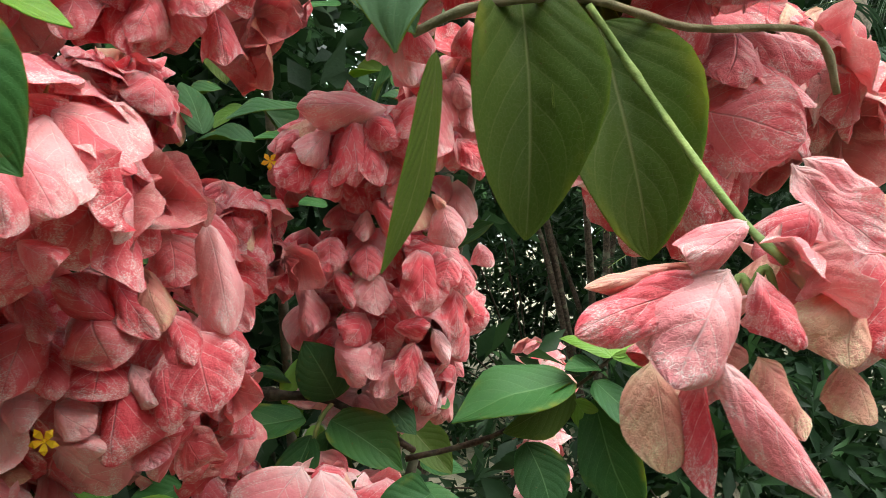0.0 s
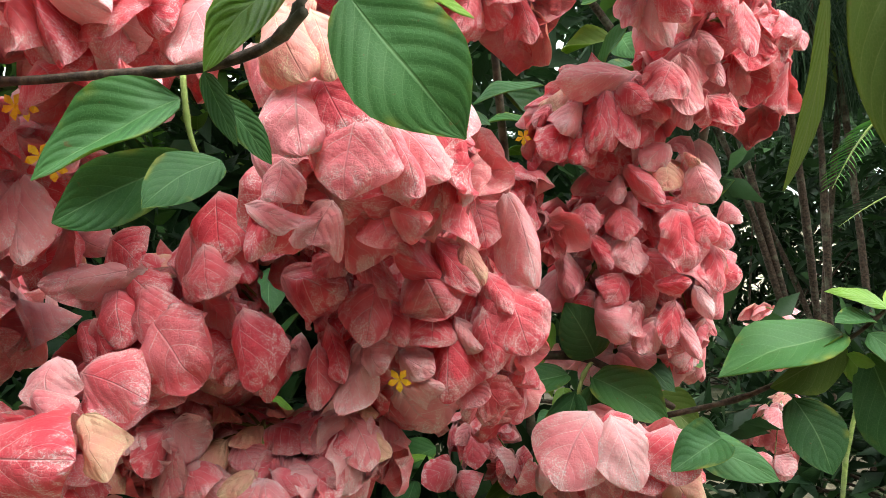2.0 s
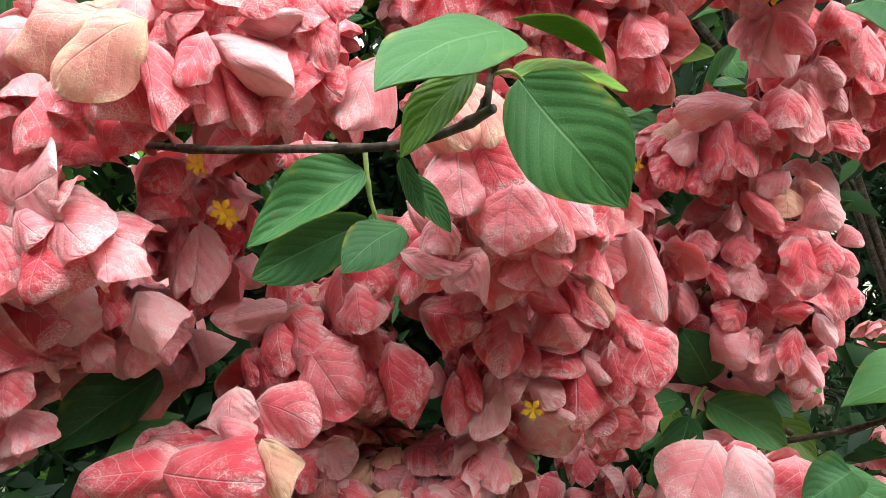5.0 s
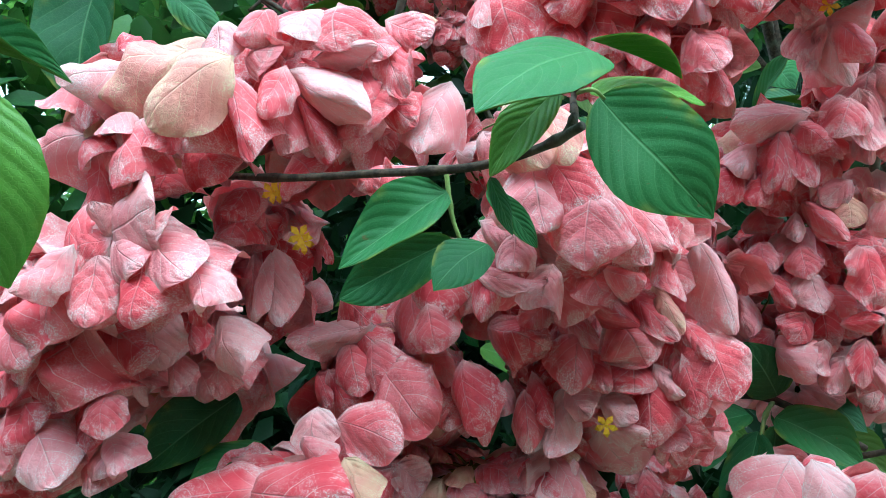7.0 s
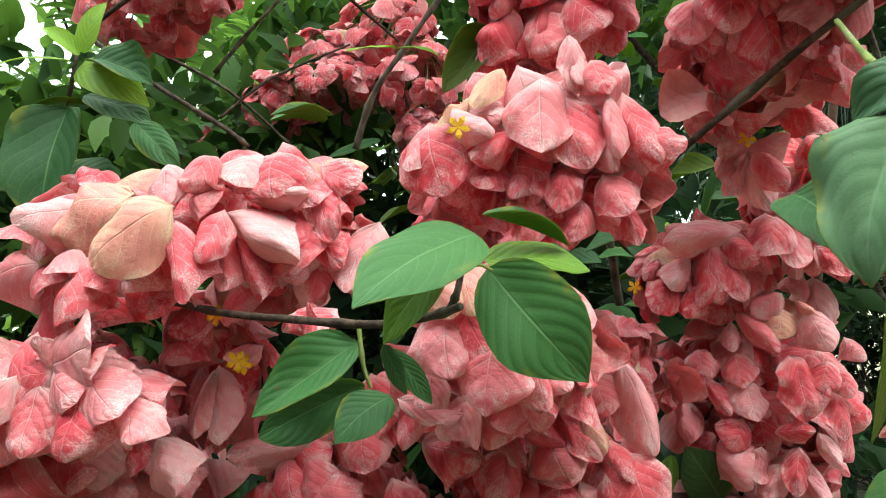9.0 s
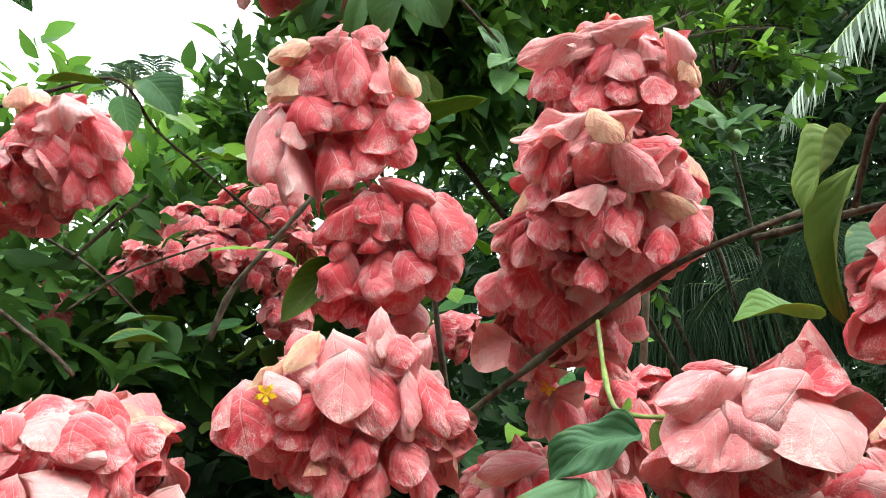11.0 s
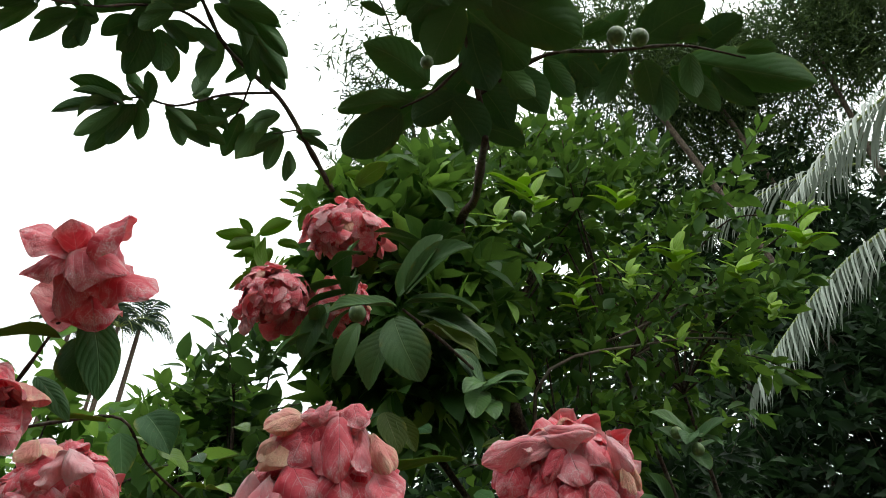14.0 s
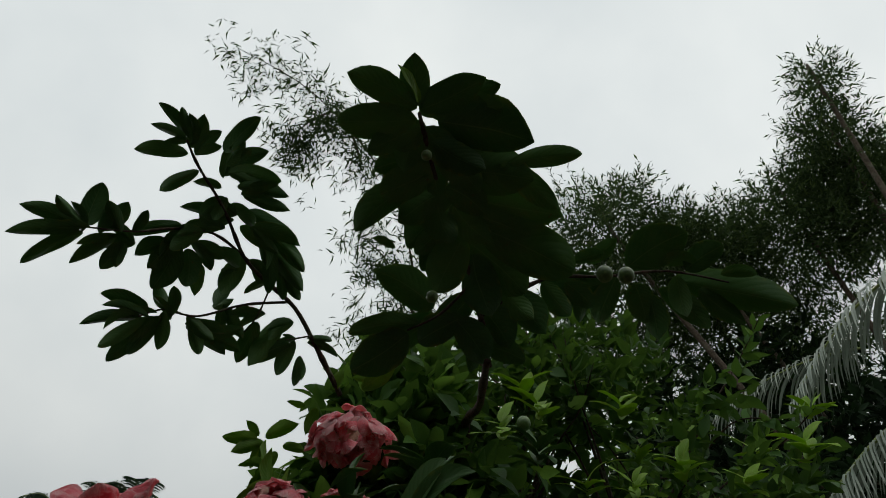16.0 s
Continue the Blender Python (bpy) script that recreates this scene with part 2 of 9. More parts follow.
# darker copy of the shrub foliage, half shade mixed into its colour
CROWD_MID = crowd_material("half_shade_tinted_foliage", rgb(0.018, 0.050, 0.014), rgb(0.055, 0.125, 0.026), rgb(0.14, 0.27, 0.05))
CROWD_FAR = crowd_material("far_foliage", rgb(0.030, 0.060, 0.022), rgb(0.07, 0.12, 0.04), rgb(0.13, 0.2, 0.06))
# grey of the leaflet undersides, whitened further to paint in sky sheen
PALM = crowd_material("palm_leaflet", rgb(0.12, 0.16, 0.12), rgb(0.30, 0.36, 0.29), rgb(0.42, 0.47, 0.40), 0.3, 0.15, 0.4)
# palm leaflet again, with shade built into a darker colour
PALM_DARK = crowd_material("shade_tinted_palm_leaflet", rgb(0.016, 0.034, 0.020), rgb(0.045, 0.085, 0.045), rgb(0.08, 0.13, 0.07), 0.4, 0.15)
FERN = crowd_material("fern_leaflet", rgb(0.05, 0.16, 0.03), rgb(0.10, 0.28, 0.05), rgb(0.16, 0.36, 0.08), 0.5, 0.25)
TWIG = bark_material("dark_twig", rgb(0.022, 0.014, 0.010), rgb(0.085, 0.055, 0.038), 90.0)
TWIG_GREEN = bark_material("green_stalk", rgb(0.14, 0.20, 0.05), rgb(0.27, 0.33, 0.10), 50.0, 0.6)
TWIG_TAN = bark_material("tan_twig", rgb(0.13, 0.11, 0.055), rgb(0.25, 0.20, 0.12), 60.0, 0.7)
BARK = bark_material("grey_bark", rgb(0.05, 0.038, 0.028), rgb(0.15, 0.12, 0.09), 30.0)
YELLOW = Graph("yellow_corolla")
YELLOW = YELLOW.finish(YELLOW.mix(YELLOW.span(YELLOW.noise(YELLOW.coords("Object"), 3.0), 0.4, 0.6), rgb(0.85, 0.48, 0.01), rgb(0.92, 0.62, 0.02)), 0.5, YELLOW.noise(YELLOW.coords("Object"), 20.0), 0.3, 0.02, 0.2)
FRUIT = Graph("green_fruit")
FRUIT = FRUIT.finish(FRUIT.mix(FRUIT.span(FRUIT.noise(FRUIT.coords("Object"), 60.0), 0.4, 0.65), rgb(0.07, 0.13, 0.035), rgb(0.13, 0.21, 0.06)), 0.42, FRUIT.noise(FRUIT.coords("Object"), 120.0), 0.3, 0.002)
# ground out of view, made pale to bounce light under the heads
g = Graph("bounce_soil")
at = g.coords("Object")
BOUNCE_SOIL = g.finish(g.mix(g.span(g.noise(at, 3.0, 6.0), 0.4, 0.6), rgb(0.10, 0.10, 0.05), rgb(0.25, 0.21, 0.15)), 0.95, g.noise(at, 40.0, 6.0), 0.9, 0.03)


# ---- makers ----
def link(name, mesh, parent=None, label="", material=None):
    if material and not mesh.materials:
        mesh.materials.append(material)
    ob = new(name, mesh)
    ob.parent = parent
    if label:
        ob["label"] = label
    return ob


def smooth(mesh):
    mesh.polygons.foreach_set("use_smooth", [True] * len(mesh.polygons))
    return mesh


def tube_mesh(name, points, r0, r1, sides=8, rough=0.06):
    """A tapering stem through the points, uneven like grown wood."""
    pts = [Vector(p) for p in points]
    fine = []
    for i in range(len(pts) - 1):
        a, b, c, d = pts[max(i - 1, 0)], pts[i], pts[i + 1], pts[min(i + 2, len(pts) - 1)]
        for k in range(5):
            t = k / 5
            fine.append(0.5 * ((2 * b) + (c - a) * t + (2 * a - 5 * b + 4 * c - d) * t * t + (3 * b - a - 3 * c + d) * t ** 3))
    fine.append(pts[-1])
    verts, faces, n = [], [], len(fine)
    side = Vector((0.31, 0.77, 0.55))
    for i, p in enumerate(fine):
        way = (fine[min(i + 1, n - 1)] - fine[max(i - 1, 0)]).normalized()
        x = way.cross(side).normalized()
        y = way.cross(x)
        r = r0 + (r1 - r0) * i / (n - 1)
        r *= 1 + rough * 2.5 * noise.noise(p * 55) + (0.35 if i % 9 == 4 and rough > 0.05 else 0)
        for k in range(sides):
            a = 2 * math.pi * k / sides
            verts.append(p + (x * math.cos(a) + y * math.sin(a)) * r)
    for i in range(n - 1):
        for k in range(sides):
            a, b = i * sides + k, i * sides + (k + 1) % sides
            faces.append((a, b, b + sides, a + sides))
    faces.append(tuple(range(sides))[::-1])
    faces.append(tuple((n - 1) * sides + k for k in range(sides)))
    mesh = bpy.data.meshes.new(name)
    mesh.from_pydata(verts, [], faces)
    return smooth(mesh)


def blade_mesh(name, rng, wide, curl, cup, wave, nu, nv, claw=0.0, point=1.0, fold=0.0, peak=0.45, roll=0.0, ruffle=0.0):
    """A leaf or bract one unit long from base to tip along y, with its upper face to z."""
    rows, y, z, ang = [], 0.0, 0.0, -curl * 0.45
    bias, ph, tw = rng.uniform(-0.08, 0.08), rng.uniform(0, 6.3), rng.uniform(-0.35, 0.35)
    k = math.log(0.5) / math.log(peak)
    for j in range(nv + 1):
        v = 0.2 * j / nv + 0.8 * (0.5 - 0.5 * math.cos(math.pi * j / nv))
        half = abs(2 * min(1.0, v ** k) - 1)
        s = max(0.0, 1 - half ** 2.0) ** (0.56 if v ** k < 0.5 else 0.62 * point)
        if v < claw:
            s = max(s * (v / claw) ** 0.8, 0.035)
        step = v - (rows[-1][0] if rows else 0.0)
        y, z, ang = y + math.cos(ang) * step, z - math.sin(ang) * step, ang + curl * step * (0.5 + v)
        rows.append((v, max(s, 0.012), y, z, ang))
    chord = math.hypot(y, z)
    tilt = math.atan2(z, y)
    turn = Matrix.Rotation(-tilt, 3, "X") * (1 / chord)
    verts, uvs = [], []
    for v, s, y, z, ang in rows:
        for i in range(nu + 1):
            u = 2 * i / nu - 1
            w = wide * 0.5 * s * (1 + 0.10 * noise.noise((v * 2.6, ph * 2 + (3 if u > 0 else 0), 1.0)))
            off = -cup * (u * w) ** 2 * 4 + fold * abs(u) * w
            off -= roll * max(0.0, abs(u) - 0.55) ** 2 * w * 4
            off += wave * (u * u) * math.sin(v * 9.5 + ph + (1.9 if u > 0 else 0.0)) * s
            off += wave * 1.6 * noise.noise((u * 1.4 + ph, v * 2.6, ph)) * s
            off += wave * 0.3 * noise.noise((u * 2.6 + ph, v * 4.5, ph + 4)) * s
            off += ruffle * u ** 4 * math.sin(v * 17.0 + ph * 3 + (2.4 if u > 0 else 0.0)) * s
            x = u * w * (1 - 0.25 * cup * abs(u) * w) + bias * math.sin(math.pi * v) * 0.6
            off += tw * u * w * v * 0.8
            verts.append(turn @ Vector((x, y + math.sin(ang) * off, z + math.cos(ang) * off)))
            uvs.append((i / nu, v))
    faces = []
    for j in range(nv):
        for i in range(nu):
            q = j * (nu + 1) + i
            faces += [(q, q + 1, q + nu + 2), (q, q + nu + 2, q + nu + 1)]
    n = len(verts)
    tops = bpy.data.meshes.new("tops")
    tops.from_pydata(verts, [], faces)
    verts += [v.co - v.normal * 0.008 for v in tops.vertices]
    bpy.data.meshes.remove(tops)
    uvs, count = uvs + uvs, len(faces)
    faces += [tuple(n + i for i in reversed(f)) for f in faces]
    mesh = bpy.data.meshes.new(name)
    mesh.from_pydata(verts, [], faces)
    mesh.polygons.foreach_set("material_index", [0] * count + [1] * count)
    layer = mesh.uv_layers.new(name="uv")
    layer.data.foreach_set("uv", [c for loop in mesh.loops for c in uvs[loop.vertex_index]])
    return smooth(mesh)


def pool(name, count, material, below, seed, nu, nv, **ranges):
    rng, made = random.Random(seed), []
    for _ in range(count):
        args = {k: rng.uniform(*v) for k, v in ranges.items()}
        mesh = blade_mesh(name, rng, nu=nu, nv=nv, **args)
        mesh.materials.append(material)
        mesh.materials.append(below)
        made.append(mesh)
    return made


BR = dict(wide=(0.78, 1.02), curl=(0.1, 1.05), roll=(-0.2, 0.5), fold=(-0.14, 0.06), cup=(0.05, 0.5), wave=(0.04, 0.1), claw=(0.08, 0.14), point=(0.84, 1.15), peak=(0.45, 0.57), ruffle=(0.005, 0.045))
BR_LOOSE = dict(BR, curl=(-0.7, 1.7), cup=(-0.2, 0.9), wave=(0.07, 0.16), roll=(-0.6, 0.9))
BRACTS = {"pink": pool("bract", 14, BRACT, BRACT_BELOW, 1, 10, 16, **BR) + pool("bract", 6, BRACT, BRACT_BELOW, 2, 10, 16, **BR_LOOSE),
          "pale": pool("bract", 8, BRACT_PALE, BRACT_BELOW, 3, 10, 16, **BR) + pool("bract", 6, BRACT_PALE, BRACT_BELOW, 4, 10, 16, **BR_LOOSE),
          "cream": pool("bract", 5, BRACT_CREAM, BRACT_BELOW, 5, 10, 16, **BR)}
MID_BRACTS = {"pink": pool("bract", 16, BRACT, BRACT_BELOW, 21, 7, 11, **BR) + pool("bract", 10, BRACT, BRACT_BELOW, 22, 7, 11, **BR_LOOSE),
              "pale": pool("bract", 10, BRACT_PALE, BRACT_BELOW, 23, 7, 11, **BR) + pool("bract", 8, BRACT_PALE, BRACT_BELOW, 24, 7, 11, **BR_LOOSE),
              "cream": pool("bract", 5, BRACT_CREAM, BRACT_BELOW, 25, 7, 11, **BR)}
FAR_BRACTS = {"pink": pool("bract", 8, BRACT, BRACT_BELOW, 6, 4, 6, **BR), "pale": pool("bract", 5, BRACT_PALE, BRACT_BELOW, 7, 4, 6, **BR), "cream": pool("bract", 3, BRACT_CREAM, BRACT_BELOW, 8, 4, 6, **BR)}
LF = dict(wide=(0.48, 0.6), curl=(0.2, 0.8), cup=(-0.5, 0.2), wave=(0.01, 0.03), claw=(0.02, 0.04), point=(1.3, 1.8), fold=(0.1, 0.35), peak=(0.42, 0.5))
LEAVES = pool("leaf", 8, LEAF, LEAF_SHADE, 11, 10, 14, **LF)
LEAVES_BELOW = pool("leaf", 4, LEAF_SHADE, LEAF_SHADE, 12, 10, 14, **LF)
LEAF_THIN = pool("leaf", 1, LEAF_SHADE, LEAF_SHADE, 16, 8, 14, **dict(LF, wide=(0.3, 0.32), curl=(0.3, 0.32), fold=(0.0, 0.01), wave=(0.004, 0.006), cup=(0.0, 0.01)))
LEAVES_DUSTY = pool("leaf", 3, LEAF_DUSTY, LEAF_SHADE, 18, 12, 16, **dict(LF, wave=(0.05, 0.09), ruffle=(0.03, 0.06), curl=(0.7, 1.2)))
LEAVES_YOUNG = pool("leaf", 5, LEAF_YOUNG, LEAF_YOUNG, 13, 8, 10, **dict(LF, wide=(0.4, 0.52)))
LEAVES_LIME = pool("leaf", 4, LEAF_LIME, LEAF_LIME, 17, 6, 9, **dict(LF, wide=(0.36, 0.46)))
LEAVES_OLIVE = pool("leaf", 4, LEAF_OLIVE, LEAF_OLIVE, 14, 10, 14, **dict(LF, wave=(0.03, 0.08), curl=(0.7, 1.6)))
LEAVES_GUAVA = pool("leaf", 8, GUAVA_LEAF, GUAVA_LEAF, 15, 8, 12, **dict(LF, wide=(0.36, 0.44), curl=(0.5, 1.2), fold=(0.15, 0.4), point=(1.15, 1.6), peak=(0.46, 0.54)))


def frame_of(base, tip, up, scale=None):
    """The matrix that lays a blade from base to tip, its face towards up."""
    base, tip = Vector(base), Vector(tip)
    y = tip - base
    size = y.length if scale is None else scale
    y.normalize()
    z = Vector(up) - y * y.dot(Vector(up))
    z = z.normalized() if z.length > 1e-4 else y.orthogonal().normalized()
    x = y.cross(z)
    m = Matrix((x, y, z)).transposed().to_4x4()
    return Matrix.Translation(base) @ m @ Matrix.Scale(size, 4)


def blade(name, mesh, base, tip, up, parent, label="", broad=1.0):
    ob = link(name, mesh, parent, label)
    ob.matrix_basis = frame_of(base, tip, up) @ Matrix.Diagonal((broad, 1, 1, 1))
    return ob


def star_mesh():
    verts, faces = [(0, 0, -0.05)], []
    for k in range(5):
        a = 2 * math.pi * k / 5
        for da, r, z in ((-0.5, 0.4, 0.05), (-0.42, 0.68, 0.14), (0, 1.0, 0.02), (0.42, 0.68, 0.14), (0.5, 0.4, 0.05)):
            verts.append((math.cos(a + da) * r, math.sin(a + da) * r, z))
        b = 1 + 5 * k
        faces += [(0, b, b + 4), (b, b + 1, b + 3, b + 4), (b + 1, b + 2, b + 3)]
    for k in range(6):
        a = 2 * math.pi * k / 6
        verts.append((0.13 * math.cos(a), 0.13 * math.sin(a), 0.16))
    n = len(verts) - 6
    faces.append(tuple(range(n, n + 6)))
    for k in range(6):
        verts.append((0.16 * math.cos(2 * math.pi * k / 6), 0.16 * math.sin(2 * math.pi * k / 6), -0.9))
    faces += [(n + k, n + 6 + k, n + 6 + (k + 1) % 6, n + (k + 1) % 6) for k in range(6)]
    mesh = bpy.data.meshes.new("corolla")
    mesh.from_pydata(verts, [], faces)
    mesh.materials.append(YELLOW)
    return mesh


STAR = star_mesh()


def flower_head(parent, centre, rx, rz, seed, tone="pink", clusters=22, length=0.074, pale=0.12, cream=0.04, stars=0, far=False, label="", droop=0.75):
    """A hanging head of many bracts in small rosettes on one branched stalk."""
    rng = random.Random(seed)
    c = Vector(centre)
    top = c + Vector((rng.uniform(-0.2, 0.2) * rx, rng.uniform(-0.1, 0.3) * rx, rz * 0.75))
    hubs = []
    for k in range(clusters):
        z = 1 - 1.8 * (k + 0.5) / clusters
        a = k * 2.39996 + rng.uniform(-0.35, 0.35)
        h = math.sqrt(max(0.0, 1 - z * z))
        d = Vector((math.cos(a) * h, math.sin(a) * h, z + rng.uniform(-0.12, 0.12)))
        reach = rng.uniform(0.6, 0.92)
        hubs.append((c + Vector((d.x * rx, d.y * rx, d.z * rz)) * reach, d.normalized()))
    verts, faces = [], []
    for p, d in hubs:
        mid = (p + top) * 0.5 + Vector((0, 0, 0.012))
        part = tube_mesh("stalk", (top, mid, p), 0.0022, 0.0014, 5, 0.0)
        n = len(verts)
        verts += [v.co.copy() for v in part.vertices]
        faces += [tuple(n + i for i in f.vertices) for f in part.polygons]
        bpy.data.meshes.remove(part)
    mesh = bpy.data.meshes.new("flower_head")
    mesh.from_pydata(verts, [], faces)
    mesh.materials.append(TWIG_GREEN)
    head = link("flower_head", smooth(mesh), parent, label)
    shelf = FAR_BRACTS if far else MID_BRACTS
    length *= 0.86 if far else 1.0
    for n, (p, d) in enumerate(hubs):
        axis = (d + Vector((0, 0, 0.25)) + Vector([rng.uniform(-0.3, 0.3) for _ in range(3)])).normalized()
        x = axis.orthogonal().normalized()
        y = axis.cross(x)
        count, spin = rng.choice((4, 5, 5, 6)), rng.uniform(0, 6.3)
        shingled = rng.random() < 0.7
        for k in range(count):
            a = spin + 2 * math.pi * k / count + rng.uniform(-0.35, 0.35)
            ray = x * math.cos(a) + y * math.sin(a)
            size = length * rng.uniform(0.72, 1.18)
            if shingled:
                down = Vector((0, 0, -1)) + d * d.z
                if d.z > 0.75:
                    down = Vector((d.x, d.y, -0.2))
                way = down * droop * 1.3 + ray * rng.uniform(0.3, 0.9) + d * rng.uniform(-0.25, 0.3)
                way.normalize()
                face = d * 1.2 + Vector((0, 0, 0.3)) + Vector([rng.uniform(-0.45, 0.45) for _ in range(3)])
                base = p + ray * 0.3 * size - way * size * 0.35 + d * rng.uniform(-0.012, 0.012) + Vector((0, 0, 0.008))
            else:
                way = ray + axis * rng.uniform(0.0, 0.4) + Vector((0, 0, -1)) * droop * rng.uniform(0.4, 1.2)
                if way.dot(d) < -0.15:
                    way -= d * (way.dot(d) + rng.uniform(-0.1, 0.15))
                way.normalize()
                face = axis * 1.1 + ray * 0.4 + d * 0.5 + Vector([rng.uniform(-0.3, 0.3) for _ in range(3)])
                base = p + ray * 0.006 + d * 0.01
            if way.z > -0.1:
                way.z = rng.uniform(-0.7, 0.05)
                way.normalize()
            roll = rng.random()
            kind = tone
            if roll < cream * (2.2 if d.z > 0.3 else 0.5):
                kind = "cream"
            elif roll < cream + pale:
                kind = "pale" if tone == "pink" else "pink"
            ob = link("bract", rng.choice(shelf[kind]), head, "cream-yellow bract" if kind == "cream" else "")
            ob.matrix_basis = frame_of(base, base + way * size, face) @ Matrix.Diagonal((rng.uniform(0.85, 1.15), 1, 1, 1))
        if n in range(2, 2 + stars):
            s = link("corolla", STAR, head, "yellow star flower")
            s.matrix_basis = frame_of(p + axis * 0.006, p + axis * 0.006 + x * 0.012, axis)
    return head


def petal(head, base, tip, broad=1.0, kind="pink", which=0, face=(0.25, -1.0, 0.35), back=0.14):
    """One bract that stands out on its head; its claw runs back into the head."""
    ob = link("bract", BRACTS[kind][which % len(BRACTS[kind])], head, "cream-yellow bract" if kind == "cream" else "")
    base, tip = Vector(base), Vector(tip)
    base = base - (tip - base) * back - Vector(face).normalized() * (tip - base).length * back * 0.6
    ob.matrix_basis = frame_of(base, tip, face) @ Matrix.Diagonal((broad * 0.94, 1, 1, 1))
    return ob


def star(head, at, face=(0.25, -1.0, 0.2), size=0.013):
    ob = link("corolla", STAR, head, "yellow star flower")
    ob.matrix_basis = frame_of(at, Vector(at) + Vector((0.3, 0, 1)).normalized() * size, face)
    return ob


def crowd(name, places, ways, sizes, material, parent=None, wide=0.42, label="", up=0.6, seed=0, sag=0.2):
    """Many leaves in one mesh: places, pointing ways and lengths are arrays."""
    r = np.random.RandomState(seed)
    n, fine = len(places), material in (CROWD, CROWD_FRESH, CROWD_MID)
    y = ways / np.linalg.norm(ways, axis=1, keepdims=True)
    z = r.normal(size=(n, 3)) * 0.5
    z[:, 2] += up
    z -= y * (z * y).sum(1, keepdims=True)
    z /= np.linalg.norm(z, axis=1, keepdims=True)
    x = np.cross(y, z)
    rows = ((0.10, 0.2), (0.32, 0.46), (0.58, 0.43), (0.82, 0.22)) if fine else ((0.45, 0.46),)
    shape = [(0, 0, 0)]
    for t, h in rows:
        shape += [(-h, t, 0.17 * h - sag * t * t), (0, t, -sag * t * t), (h, t, 0.17 * h - sag * t * t)]
    shape = np.array(shape + [(0, 1, -sag)])
    k = len(shape)
    tri = [(0, 2, 1), (0, 3, 2)]
    for m in range(1, k - 4, 3):
        tri += [(m, m + 1, m + 4), (m, m + 4, m + 3), (m + 1, m + 2, m + 5), (m + 1, m + 5, m + 4)]
    tri = np.array(tri + [(k - 4, k - 3, k - 1), (k - 3, k - 2, k - 1)])
    w = wide * r.uniform(0.8, 1.2, n)
    v = places[:, None] + sizes[:, None, None] * (shape[None, :, 0, None] * w[:, None, None] * x[:, None] + shape[None, :, 1, None] * y[:, None] + shape[None, :, 2, None] * z[:, None])
    faces = (tri[None] + k * np.arange(n)[:, None, None]).reshape(-1, 3)
    return quick_mesh(name, v.reshape(-1, 3), faces, material, parent, label)


def quick_mesh(name, verts, faces, material, parent=None, label=""):
    mesh = bpy.data.meshes.new(name)
    k = faces.shape[1]
    mesh.vertices.add(len(verts))
    mesh.vertices.foreach_set("co", np.ascontiguousarray(verts, dtype=np.float32).ravel())
    mesh.loops.add(faces.size)
    mesh.loops.foreach_set("vertex_index", faces.astype(np.int32).ravel())
    mesh.polygons.add(len(faces))
    mesh.polygons.foreach_set("loop_start", np.arange(0, faces.size, k, dtype=np.int32))
    mesh.update(calc_edges=True)
    mesh.validate()
    ob = link(name, smooth(mesh), parent, label, material)
    ob["kind"] = "stuff"
    return ob


def sprays(r, count, centre, radii, reach, per, size, hollow=0.35, lift=0.4, gaps=-9.0, lumps=2.2):
    """Leafy sprays that fill an uneven crown: places, ways and sizes of their leaves."""
    d = r.normal(size=(count, 3))
    d /= np.linalg.norm(d, axis=1, keepdims=True)
    rad = hollow + (1 - hollow) * r.uniform(0, 1, count) ** 0.6
    lump = 1 + 0.5 * np.array([noise.noise(Vector(q) * 2.9 + Vector(centre)) for q in d])
    at = np.array(centre) + d * np.array(radii) * (rad * lump)[:, None]
    kept = np.array([noise.noise(Vector(q) * lumps) > gaps for q in at])
    d, at, count = d[kept], at[kept], int(kept.sum())
    out = d + r.normal(size=d.shape) * 0.5
    out[:, 2] += lift
    out /= np.linalg.norm(out, axis=1, keepdims=True)
    t = np.tile((np.arange(per) + 0.5) / per, count)
    o, a = np.repeat(out, per, axis=0), np.repeat(at, per, axis=0)
    places = a + o * (t * reach)[:, None]
    side = r.normal(size=places.shape)
    side -= o * (side * o).sum(1, keepdims=True)
    side /= np.linalg.norm(side, axis=1, keepdims=True)
    ways = side + o * (0.4 + 0.9 * t)[:, None] + np.array((0, 0, -0.15))
    return places, ways, size * r.uniform(0.6, 1.2, len(places)), at, out


def thing(name, at, label, category, group="", kind=""):
    ob = new(name)
    ob.location = at
    return tagged(ob, label, category, group, kind)


def stick(name, points, r0, r1, material, parent, sides=8, label=""):
    return link(name, tube_mesh(name, points, r0, r1, sides), parent, label, material)


def grown(ob):
    """Hangs parts that were laid in world places under their thing."""
    for child in ob.children:
        child.matrix_parent_inverse = Matrix.Translation(ob.location).inverted()
    return ob


# ---- ground ----
def ground_sheet():
    n, far = 60, 400.0
    line = np.sign(np.linspace(-1, 1, n)) * np.abs(np.linspace(-1, 1, n)) ** 3 * far
    x, y = np.meshgrid(line, line)
    z = np.array([[0.05 * noise.noise((a * 0.7, b * 0.7, 0)) for a in line] for b in line])
    z[np.hypot(x, y) > 30] = 0
    verts = np.stack((x, y, z), -1).reshape(-1, 3)
    i = np.arange(n * n).reshape(n, n)
    faces = np.stack((i[:-1, :-1], i[:-1, 1:], i[1:, 1:], i[1:, :-1]), -1).reshape(-1, 4)
    ob = quick_mesh("ground", verts, faces, BOUNCE_SOIL)
    return tagged(ob, "earth with patches of moss and leaf litter, made pale to bounce light up", "ground", "", "structure")


